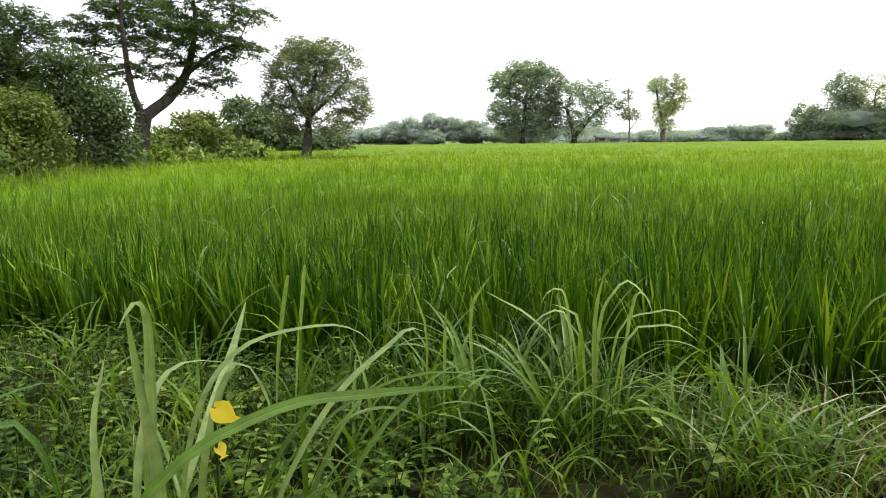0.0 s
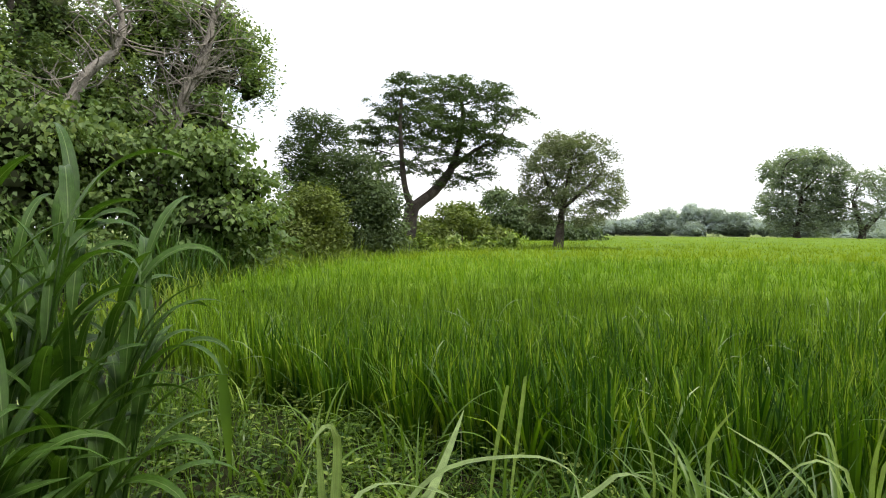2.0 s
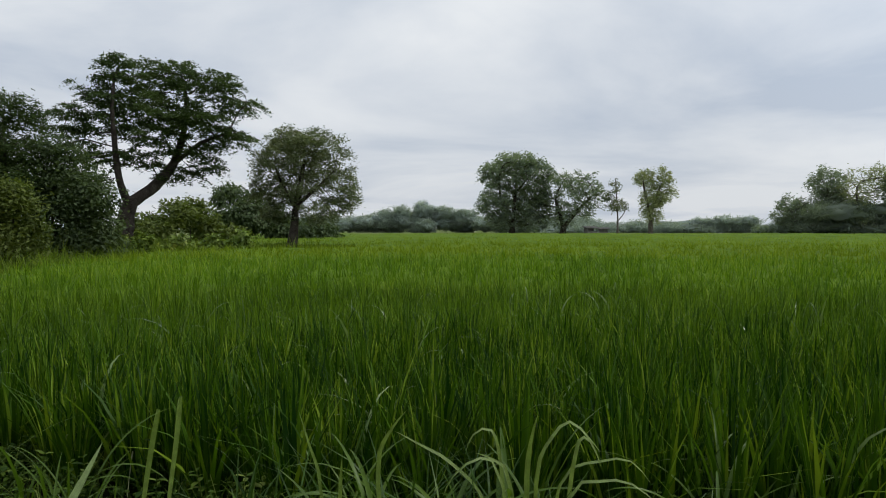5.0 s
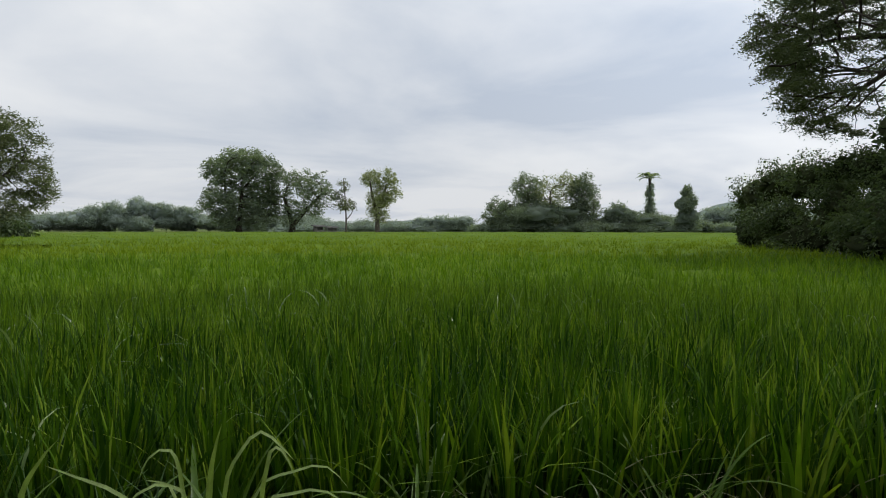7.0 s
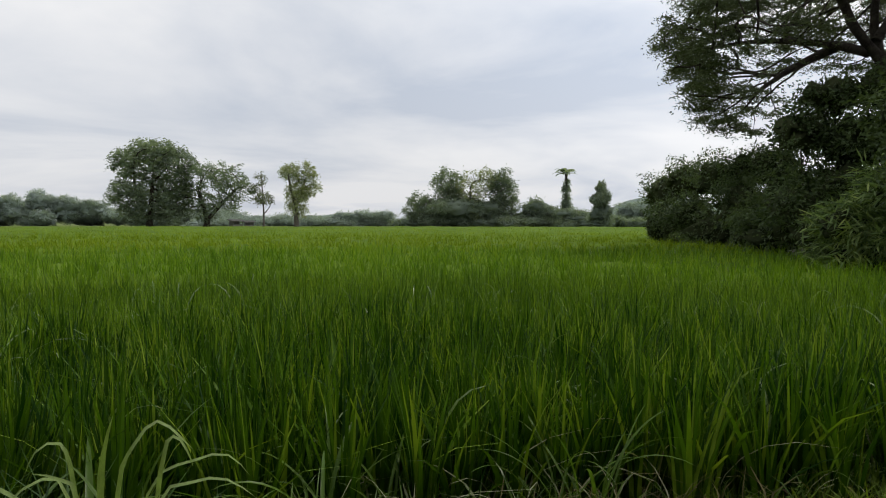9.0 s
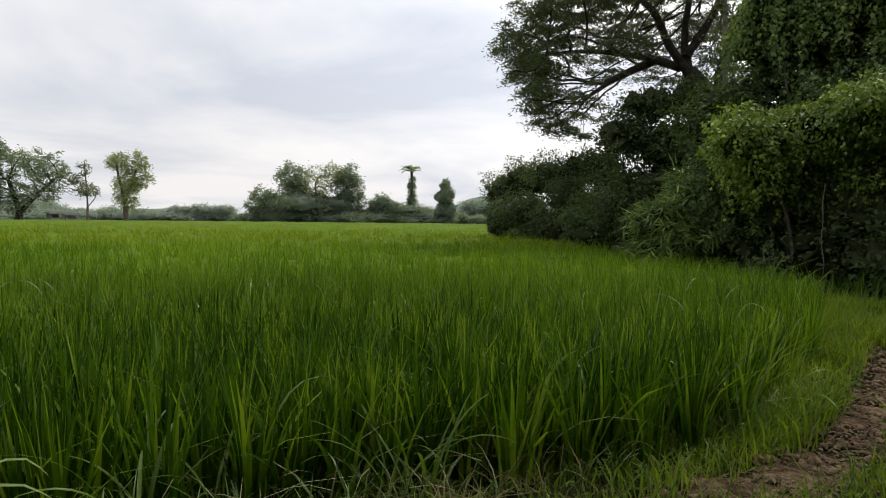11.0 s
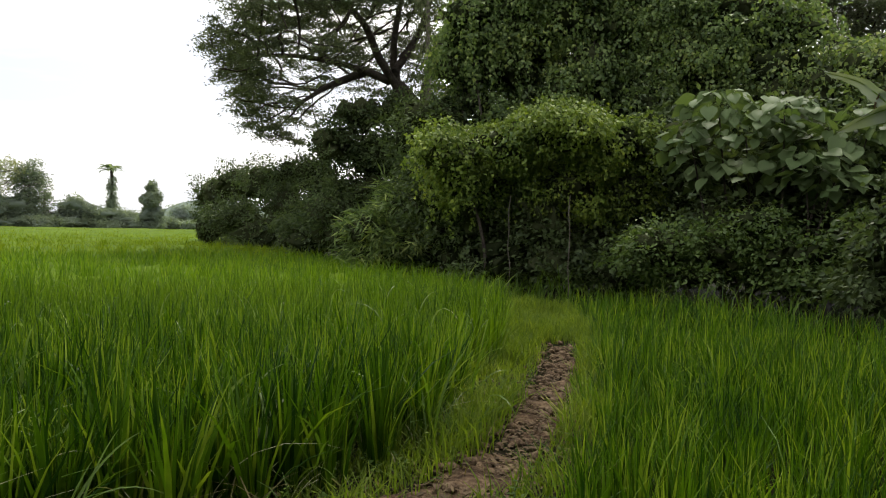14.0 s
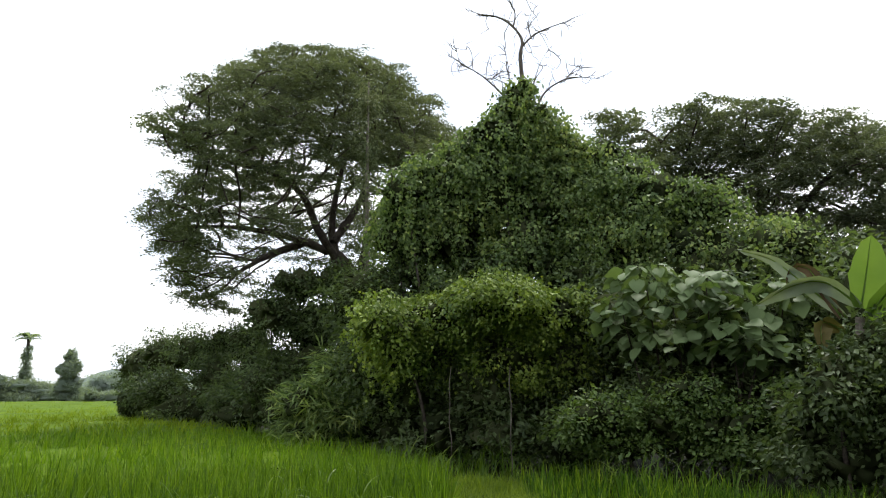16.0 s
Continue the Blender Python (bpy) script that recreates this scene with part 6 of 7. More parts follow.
def leaf_shape(name, length, width, material, seed, segs=6, stalk=0.0):
    """A broad heart-shaped leaf with a sunk midrib and wavy edge, lying along +x."""
    rng = np.random.default_rng(seed)
    v, f = [], []
    for i in range(segs + 1):
        t = i / segs
        w = width * 0.5 * (math.sin(math.pi * min(1, (t + 0.12) / 1.12) ** 0.75)) if 0 < i < segs else (0.18 * width if i == 0 else 0.01)
        x, z = length * t, -0.22 * length * t * t
        for s in (-1, -0.5, 0, 0.5, 1):
            v.append((x - (0.1 * length * abs(s) if i == 0 else 0), s * w, z + 0.1 * width * abs(s) - 0.1 * width * s * s * t + rng.normal() * 0.012 * length))
    for i in range(segs):
        for j in range(4):
            a = i * 5 + j
            f.append((a, a + 1, a + 6, a + 5))
    if stalk:
        n, r = len(v), 0.018 * length
        v += [(-stalk, -r, -0.3 * stalk), (-stalk, r, -0.3 * stalk), (0.02, r, 0.002), (0.02, -r, 0.002), (-stalk, 0, -0.3 * stalk - r), (0.02, 0, -r)]
        f += [(n, n + 1, n + 2, n + 3), (n + 1, n + 4, n + 5, n + 2), (n + 4, n, n + 3, n + 5)]
    return mesh_np(name, v, f, material, True)


def big_leaf_shrub():
    base = np.array([16.0, -1.2, 0.0])
    top = thing("broad_leaf_shrub", base, "shrub with very large pale green heart-shaped leaves", "shrub")
    rng = np.random.default_rng(113)
    kinds = [leaf_shape("leaf", 0.32, 0.3, M_BIGLEAF, 1 + k, 5, 0.2) for k in range(4)]
    rest = []
    for x, y, z, r, h in BIG:
        e = np.array([x, y, z]) - base
        g = np.array([e[0] * 0.4, e[1] * 0.5, 0])
        part("stem", mesh_np("stem", *tube([g, (g + e) / 2 + rng.normal(size=3) * 0.1, e], [0.032, 0.024, 0.012], 6, 0.4, 0.1, 1), M_DARKBARK, True), top)
        for _ in range(int(48 * r / 0.7)):
            d = unit(rng.normal(size=3) + [-0.25, 0, 0.35])
            q = e + d * [r, r, h] * rng.uniform(0.75, 1.1)
            me, az = kinds[rng.integers(4)], math.atan2(d[1], d[0]) + rng.normal() * 0.6
            s = rng.uniform(0.65, 1.2)
            m = Matrix.LocRotScale(Vector(q), Euler((rng.normal() * 0.4, rng.uniform(-0.1, 0.9), az)), Vector((s, s, s)))
            if q[0] + base[0] < 15.9:
                part("leaf", me, top).matrix_basis = m
            else:
                rest.append((me, m))
    if rest:
        v = [np.array([(m @ p.co)[:] for p in me.vertices]) for me, m in rest]
        f = [np.array([p.vertices[:] for p in me.polygons]) for me, m in rest]
        part("rear_leaves", mesh_np("rear_leaves", *joined(list(zip(v, f))), M_BIGLEAF, True), top)


big_leaf_shrub()


def banana():
    base = np.array([13.6, -3.6, 0.0])
    top = thing("banana_plant", base, "banana plant with one upright leaf and torn drooping ones", "banana plant")
    part("stem", mesh_np("stem", *tube([(0, 0, 0), (0, -0.05, 1.4), (-0.05, -0.12, 2.9)], [0.13, 0.11, 0.07], 9, 0.3, 0.05, 2), M_BARK, True), top)

    def leaf(name, pts, width, material, label, fold, seed):
        c, _ = smooth_line([np.array(q) - base for q in pts], [1] * len(pts), 0.12)
        rng = np.random.default_rng(seed)
        tang = unit(np.gradient(c, axis=0))
        s = unit(np.cross(tang, [0.75, 0.1, 0.65]))
        up = np.cross(s, tang)
        n = len(c)
        v = []
        for i in range(n):
            t = i / (n - 1)
            w = width * 0.5 * max(0.03, math.sin(math.pi * min(1, 0.06 + 0.94 * t)) ** 0.55) * (0.9 + 0.2 * rng.uniform())
            for a in (-1, -0.5, 0, 0.5, 1):
                v.append(c[i] + s[i] * w * a - up[i] * fold * w * abs(a) + up[i] * rng.normal() * 0.015)
        f = [(i * 5 + j, i * 5 + j + 1, i * 5 + j + 6, i * 5 + j + 5) for i in range(n - 1) for j in range(4)]
        blade = part(name, mesh_np(name, v, f, material, True), top, label)
        part("midrib", mesh_np("midrib", *tube(c - up * 0.012, [0.02 * (1 - 0.8 * i / (n - 1)) for i in range(n)], 5, 0.2, 0.03, seed), M_BANANA, True), blade, "thick pale midrib")

    leaf("leaf", [(13.53, -3.74, 3.05), (13.5, -3.86, 3.55), (13.45, -4.0, 4.25)], 0.6, M_BANANA, "upright fresh green leaf", 0.25, 1)
    leaf("leaf", [(13.53, -3.73, 3.1), (13.5, -3.25, 3.5), (13.45, -2.75, 3.46), (13.4, -2.16, 3.15)], 0.34, M_BANANA_DULL, "drooping grey-green leaf", 0.7, 2)
    leaf("leaf", [(13.57, -3.54, 2.9), (13.66, -2.94, 3.54), (13.7, -2.5, 3.97), (13.74, -1.96, 4.2)], 0.24, M_BANANA_DULL, "weathered arching leaf", 0.5, 3)
    leaf("leaf", [(13.58, -3.46, 2.9), (13.64, -3.04, 3.78), (13.68, -2.78, 3.75), (13.7, -2.7, 3.5)], 0.2, M_LITTER, "dry brown leaf", 0.6, 4)
    leaf("leaf", [(13.4, -3.4, 2.7), (13.2, -3.1, 2.8), (13.1, -3.05, 2.3)], 0.3, M_STRAW, "dead orange-brown hanging leaf", 0.6, 5)
    leaf("leaf", [(13.5, -3.8, 2.9), (13.2, -4.3, 3.4), (12.9, -4.9, 3.2), (12.8, -5.3, 2.7)], 0.55, M_BANANA, "arching green leaf", 0.5, 6)


banana()
for k, (x, y, r, h, lab, mat) in enumerate([(14.6, 3.83, 0.009, 2.2, "thin bare stem hanging from the creeper mound", M_BARK), (14.5, 2.5, 0.009, 2.2, "pale stem ringed with leaf scars under the mound", M_BARK)]):
    rng = np.random.default_rng(120 + k)
    pts = [(rng.normal() * 0.018, rng.normal() * 0.018, z) for z in np.linspace(-0.05, h, 7)]
    ob = thing("hanging_stem", (x, y, 0), lab, "stem", "stems under the mound")
    part("stem", mesh_np("stem", *tube(pts, [r * (1 + 0.4 * (i % 2) * k) for i in range(7)], 6, 0.1, 0.12, k), mat, True), ob)


# ---- bund: weeds, turf, litter ----
WEED_STRIP = [(-5.6, 4.5), (-4.2, 3.7), (-2.4, 2.85), (-0.6, 2.2), (0.6, 2.05), (1.2, 1.6), (1.3, 0.9), (0.2, 0.5), (-1.2, -0.1), (-2.6, -0.4), (-4.0, -1.2), (-9, -0.5), (-14, 5), (-12, 8.5), (-10.8, 10.6), (-8.3, 7.8)]
VERGE = [(1.2, 0.2), (1.6, 0.95), (2.6, 1.05), (3.5, 1.3), (5.2, 1.2), (8.2, 1.8), (12.8, 3.8), (13.9, 2.2), (9.7, 0.55), (6.9, -0.2), (5, -0.6), (3.7, -0.75), (2.2, -0.6)]
EDGE = [(0.5, 0.6), (0.6, 1.9), (1.8, 1.9), (2.7, 1.6), (3.4, 1.2), (4.4, 1.05), (6, 1.3), (8.2, 1.75), (8.2, 1.35), (6, 0.9), (4.2, 0.65), (2.6, 0.8), (1.4, 0.55)]
CORNER = [(0.1, 0.3), (0.4, 0.75), (1.4, 0.7), (2.6, 0.75), (2.4, 0.5), (1.7, 0.3), (2.2, -0.3), (1.0, -0.6), (0.4, -0.2)]
FOOT = [(12.6, 3.6), (14.4, 5.7), (17.2, 9.1), (20.4, 12.9), (24.6, 18.2), (28.4, 25), (30.6, 31), (31.6, 30), (29.6, 24), (24.6, 16), (19.6, 10), (16.4, 6.0), (15.0, 3.6), (14.8, 1.6), (14.5, 0.2), (13.4, -2.4), (12.4, -4.2), (11.4, -4.2), (12.4, -2.2), (13.4, 0), (14, 1.5), (13.4, 2.2)]
LEFT_TURF = [(-6.2, 4.2), (-8.2, 7), (-10.4, 11), (-11.2, 15), (-12, 20), (-12.8, 26), (-13.2, 32.4), (-9, 36.4), (-4.7, 40), (-5.2, 45.4), (-14, 46.8), (-22, 62), (-30, 60), (-24, 40), (-21, 30), (-15, 19), (-13, 12), (-10, 6), (-7.5, 3)]


def turf(name, poly, near, far, per_m2, tall, width, seed, material, label, bare=0.0, lean=(0.2, 0.9), segs=2):
    rng = np.random.default_rng(seed)
    x, y = scatter(poly, near, far, per_m2, rng, (-180, 180) if near == 0 else (-130, 100))
    p2 = np.stack([x, y, 0 * x], 1)
    thick = waves(p2, 2.4, seed) * 0.5 + 0.5
    keep = (rng.uniform(0, 1, len(x)) < 0.35 + thick) & (to_line(x, y, PATH_LINE) > bare * rng.uniform(0.6, 1.3, len(x)))
    x, y, thick = x[keep], y[keep], thick[keep]
    p = np.stack([x, y, ground_height(x, y) - 0.01], 1)
    v, f = blades(p, tall * rng.uniform(0.35, 1.15, len(x)) * (0.45 + 0.9 * thick), width * rng.uniform(0.6, 1.4, len(x)), rng.uniform(*lean, len(x)), rng, segs)
    tagged(new(name, mesh_np(name, v, f, material)), label, "grass", kind="stuff")


turf("weed_mat", WEED_STRIP, 0.9, 8, 380, 0.12, 0.015, 140, M_WEED, "low dense green growth on the bund", lean=(0.3, 1.2))
turf("weed_grass", WEED_STRIP, 0.9, 13, 170, 0.36, 0.014, 141, M_BLADE, "mixed green grasses growing on the bund", segs=3)
turf("standing_turf", [(-4.5, -5.5), (-4.0, -1.2), (-2.6, -0.4), (-1.2, -0.1), (0.2, 0.5), (2.2, -0.3), (4, -2.5), (5, -5)], 0.0, 7, 160, 0.12, 0.014, 139, M_WEED, "short trampled turf on the bund", lean=(0.4, 1.4))
turf("weed_straw", WEED_STRIP, 0.9, 5, 12, 0.26, 0.007, 142, M_STRAW, "dry straw among the weeds on the bund", lean=(0.6, 1.6))
turf("verge_grass", VERGE, 1.2, 15, 1250, 0.3, 0.0125, 143, M_VERGE, "short yellowish-green grass beside the path", 0.25)
turf("verge_straw", VERGE, 1.2, 9, 160, 0.16, 0.006, 144, M_STRAW, "dry straw and dead grass beside the path", 0.12, (0.6, 1.8))
turf("edge_straw", EDGE, 1.2, 6, 40, 0.34, 0.009, 149, M_STRAW, "dead drooping straw at the rice's edge", 0.12, (0.7, 1.7), 3)
turf("bleached_straw", EDGE, 1.2, 7, 34, 0.42, 0.014, 157, M_PALESTRAW, "pale bleached blades arching at the rice's edge", 0.12, (0.9, 1.7), 4)
turf("edge_grass", EDGE, 1.2, 6, 170, 0.3, 0.011, 153, M_BLADE, "dark thin grass at the rice's edge", 0.12, (0.4, 1.4), 3)
turf("front_grass", [(-1.5, 1.5), (-0.6, 1.1), (0.2, 0.95), (0.6, 1.1), (0.5, 1.9), (-0.6, 2.05), (-1.5, 2.4)], 0.9, 6, 260, 0.62, 0.014, 158, M_CANE, "tall dark grass before the rice", 0.0, (0.2, 1.0), 4)
turf("corner_turf", CORNER, 0.9, 6, 480, 0.26, 0.011, 154, M_VERGE, "low yellowish grass at the end of the path", 0.1, (0.4, 1.4), 3)
turf("edge_mat", EDGE, 0.9, 8, 700, 0.13, 0.012, 156, M_WEED, "low dark growth at the rice's edge", 0.15, (0.4, 1.4))
turf("corner_straw", [(0.6, 0.4), (0.8, 1.2), (1.8, 1.4), (2.5, 0.95), (1.8, 0.3), (1.2, 0.0)], 0.9, 6, 420, 0.24, 0.008, 155, M_STRAW, "dead brown straw at the end of the path", 0.0, (0.8, 1.8), 3)
turf("foot_grass", FOOT, 6, 45, 90, 0.5, 0.018, 145, M_BLADE, "taller grass along the foot of the thicket")
turf("foot_cane", [(12.8, 3.4), (14.4, 5.4), (16.8, 8.4), (17.4, 7.6), (15.2, 4.6), (14.6, 1.6), (13.9, 0), (13.2, -2), (12.7, -1.8), (13.2, 0.4), (13.8, 1.8)], 6, 25, 60, 0.75, 0.03, 146, M_BLADE, "tufted grass at the corner of the thicket")
turf("bund_turf", LEFT_TURF, 6, 75, 40, 0.85, 0.035, 147, M_VERGE, "light green grass on the bund by the trees")
turf("cane_grass", [(-11, 11), (-12.2, 15.6), (-12.8, 16), (-14.4, 11.6), (-16, 8), (-13, 6), (-11.6, 8)], 6, 30, 70, 1.5, 0.035, 148, M_CANE, "tall cane grass under the draped trees", lean=(0.1, 0.6), segs=3)


def build_weeds(name, poly, far, per_m2, seed, label, size=1.0):
    """Small broad-leaved weeds: a stem with pairs of leaves."""
    rng = np.random.default_rng(seed)
    x, y = scatter(poly, 0.9, far, per_m2, rng, (-130, 100))
    ok = to_line(x, y, PATH_LINE) > 0.22
    x, y = x[ok], y[ok]
    base, al, sd, up, ln = [], [], [], [], []
    stems = []
    for px, py in zip(x, y):
        h = size * rng.uniform(0.1, 0.42)
        z0 = float(ground_height(np.array([px]), np.array([py]))[0])
        lean = rng.normal(size=2) * 0.08
        stems.append(tube([(px, py, z0), (px + lean[0], py + lean[1], z0 + h)], [0.0035, 0.002], 3, 0.2, 0, 1))
        for k in range(rng.integers(4, 8)):
            t = 0.25 + 0.75 * k / 7
            for s in (0, math.pi):
                a = k * 1.57 + s + rng.normal() * 0.3
                base.append((px + lean[0] * t, py + lean[1] * t, z0 + h * t))
                d = np.array([math.cos(a), math.sin(a), rng.uniform(-0.1, 0.5)])
                al.append(d / np.linalg.norm(d))
                ln.append(size * rng.uniform(0.04, 0.1) * (1.1 - 0.4 * t))
    base, al, ln = np.array(base), np.array(al), np.array(ln)
    side = unit(np.cross(al, [0, 0, 1.0]))
    v, f = ovals(base, al, side, np.cross(side, al), ln, ln * rng.uniform(0.4, 0.68, len(ln)))
    both = mesh_np(name, *joined([(v, f), (np.concatenate([s[0] for s in stems]), np.concatenate([np.concatenate([s[1][:, :3], s[1][:, [0, 2, 3]]]) + n for s, n in zip(stems, np.cumsum([0] + [len(s[0]) for s in stems[:-1]]))]))]), M_WEED)
    tagged(new(name, both), label, "weeds", kind="stuff")


LEAFY = [(-5.6, 4.5), (-4.2, 3.7), (-2.4, 2.85), (-0.9, 2.2), (-0.55, 1.2), (-0.3, 0.3), (-1.2, -0.1), (-2.6, -0.4), (-4.0, -1.2), (-9, -0.5), (-14, 5), (-12, 8.5), (-10.8, 10.6), (-8.3, 7.8)]
build_weeds("weeds", LEAFY, 6.5, 62, 150, "small broad-leaved weeds covering the bund", 0.85)
build_weeds("scattered_weeds", [(-0.5, 0.3), (-0.5, 1.3), (0.6, 1.5), (1.3, 1.2), (1.3, 0.8), (0.2, 0.5)], 5, 12, 159, "few leafy weeds among the grass")
build_weeds("verge_weeds", VERGE, 9, 20, 152, "scattered small weeds in the grass by the path", 0.55)


def build_litter():
    rng = np.random.default_rng(151)
    t = rng.uniform(0, 1, 2600)
    c, _ = smooth_line([(x, y, 0) for x, y in PATH_LINE], [1] * len(PATH_LINE), 0.05)
    i = (t * (len(c) - 1)).astype(int)
    p = c[i] + np.stack([rng.normal(size=2600) * 0.22, rng.normal(size=2600) * 0.22, 0 * t], 1)
    p[:, 2] = ground_height(p[:, 0], p[:, 1]) + 0.022 + 0.012 * rng.uniform(size=2600)
    a = rng.uniform(0, 6.28, 2600)
    al = unit(np.stack([np.cos(a), np.sin(a), rng.normal(size=2600) * 0.3], 1))
    side = unit(np.cross(al, [0, 0, 1.0]))
    ln = rng.uniform(0.02, 0.07, 2600)
    v, f = ovals(p, al, side, np.cross(side, al), ln, ln * rng.uniform(0.25, 0.7, 2600))
    tagged(new("leaf_litter", mesh_np("leaf_litter", v, f, M_LITTER)), "dead brown leaves and scraps on the dirt path", "litter", kind="stuff")
    bm_v, bm_f = [], []
    ico = bmesh.new()
    bmesh.ops.create_icosphere(ico, subdivisions=1, radius=1)
    iv, fi = np.array([q.co[:] for q in ico.verts]), np.array([[w.index for w in q.verts] for q in ico.faces])
    ico.free()
    n = 0
    for _ in range(520):
        q = c[rng.integers(len(c))] + [rng.normal() * 0.18, rng.normal() * 0.18, 0]
        z = float(ground_height(q[:1], q[1:2])[0])
        s = 0.007 + 0.05 * rng.uniform() ** 2.5
        bm_v.append(iv * rng.uniform(0.7, 1.3, iv.shape) * s * [1.2, 1, 0.7] + [q[0], q[1], z + 0.02])
        bm_f.append(fi + n)
        n += len(iv)
    tagged(new("earth_clods", mesh_np("earth_clods", np.concatenate(bm_v), np.concatenate(bm_f), M_CLOD, True)), "crumbled brown clods of earth on the path", "clods", kind="stuff")


build_litter()


# ---- grass clumps near the bund ----
def clump(name, at, specs, material, label, group="", category="grass clump"):
    """specs: azimuth, length, width, rise, sag (degrees) of each leaf, and its foot's offset."""
    top = thing(name, at, label, category, group)
    for az, ln, w, rise, sag, ox, oy in specs:
        v, f = broad_blade(np.array([ox, oy, 0.0]), radians(az), ln, w, radians(rise), radians(sag), 12, 0.5 * math.sin(az))
        part("blade", blade_mesh("blade", v, f, material), top)
    return top


def random_specs(n, rng, ln, w, rise, sag, spread):
    return [(rng.uniform(0, 360), rng.uniform(*ln), rng.uniform(*w), rng.uniform(*rise), rng.uniform(*sag), rng.normal() * spread, rng.normal() * spread) for _ in range(n)]


rg = np.random.default_rng(160)
clump("grass_clump", (0.1, 1.2, 0), random_specs(34, rg, (0.5, 0.95), (0.02, 0.036), (60, 86), (60, 125), 0.2), M_BLADE, "tussock of long arching bright green grass leaves", "grass clumps")
clump("grass_clump", (-0.4, 1.3, 0), random_specs(30, rg, (0.5, 0.9), (0.018, 0.032), (58, 86), (60, 125), 0.18), M_BLADE, "tussock of long arching bright green grass leaves", "grass clumps")
clump("grass_clump", (-1.25, 1.35, 0), random_specs(6, rg, (0.4, 0.7), (0.012, 0.018), (60, 85), (30, 100), 0.08), M_BLADE,
      "few low grass leaves at the rice's edge", "grass clumps")
clump("grass_clump", (-1.2, 0.05, 0), [(8, 1.25, 0.022, 76, 100, 0, 0), (350, 1.35, 0.024, 68, 92, 0.1, 0), (40, 1.0, 0.025, 62, 60, 0.2, 0.1), (20, 0.95, 0.03, 80, 70, 0, 0.1), (100, 0.9, 0.022, 86, 20, 0.2, 0.2)]
      + random_specs(9, rg, (0.5, 0.9), (0.014, 0.024), (55, 85), (40, 110), 0.1), M_BLADE, "loose tuft of long arching grass leaves", "grass clumps")
def leaf_group(name, at, leaves, material, label, group="grass clumps", category="grass clump", grow=1.0):
    """Long leaves along given lines (world places), each a part; the first rows start at the ground."""
    top = thing(name, at, label, category, group)
    for pts, width, face in leaves:
        v, f = ribbon([np.array(q) - np.array(at) for q in pts], width, 0, face, grow)
        part("blade", blade_mesh("blade", v, f, material), top)


TO_BUND = (0.2, -0.75, 0.6)
leaf_group("leaning_leaf", (-1.3, -1.0, 0), [([(-1.3, -1.0, 0), (-1.16, -0.93, 0.6), (-1.02, -0.86, 0.88), (-0.85, -0.7, 0.95), (-0.68, -0.57, 0.93), (-0.47, -0.45, 0.9)], 0.055, (0.1, -0.5, 0.85))], M_BROADBLADE,
           "single broad grass leaf leaning over the bund", grow=3.0)
leaf_group("broad_grass", (-1.18, -0.5, 0), [([(-1.16, -0.5, 0), (-1.17, -0.49, 0.64), (-1.21, -0.46, 0.9), (-1.24, -0.44, 1.12)], 0.034, TO_BUND),
                                             ([(-1.18, -0.5, 0), (-1.19, -0.5, 0.6), (-1.2, -0.43, 0.9), (-1.21, -0.4, 1.06), (-1.215, -0.45, 1.1), (-1.22, -0.52, 1.06)], 0.034, TO_BUND),
                                             ([(-1.2, -0.48, 0), (-1.26, -0.42, 0.6), (-1.25, -0.2, 0.86), (-1.1, 0.04, 0.79), (-1.0, 0.1, 0.72)], 0.026, (0, 0, 1)),
                                             ([(-1.25, -0.5, 0), (-1.4, -0.3, 0.45), (-1.46, -0.2, 0.7), (-1.47, -0.08, 0.87)], 0.028, TO_BUND)], M_PALEBLADE, "stout upright green grass with broad folded leaves")
leaf_group("arching_grass", (-1.2, -0.1, 0), [([(-1.3, -0.15, 0), (-1.25, -0.1, 0.6), (-1.15, 0.05, 0.83), (-0.93, 0.2, 0.87), (-0.8, 0.28, 0.82), (-0.72, 0.34, 0.68)], 0.026, (0, -0.3, 1)),
                                              ([(-1.15, -0.2, 0), (-1.0, -0.15, 0.45), (-0.85, -0.03, 0.71), (-0.69, 0.13, 0.83), (-0.62, 0.19, 0.86), (-0.5, 0.36, 0.74)], 0.028, (0, -0.3, 1)),
                                              ([(-1.25, -0.2, 0), (-1.2, -0.1, 0.6), (-1.14, 0.02, 0.81), (-1.08, 0.07, 0.72), (-1.04, 0.02, 0.64)], 0.03, (0, -0.3, 1)),
                                              ([(-1.5, 0.2, 0), (-1.44, 0.5, 0.34), (-1.42, 0.9, 0.58), (-1.44, 1.22, 0.72)], 0.045, TO_BUND)], M_PALEBLADE, "long arching grass leaves with pale upper sides")
leaf_group("corner_grass", (-1.6, -0.9, 0), [([(-1.6, -0.8, 0), (-1.5, -0.76, 0.7), (-1.38, -0.72, 0.93), (-1.32, -0.68, 0.88), (-1.29, -0.66, 0.72)], 0.04, (0, -0.3, 1)),
                                             ([(-1.7, -0.8, 0), (-1.55, -0.75, 0.8), (-1.43, -0.55, 0.94), (-1.36, -0.33, 0.86)], 0.02, (0, -0.3, 1))], M_CANE, "drooping grass leaves beside the bund")
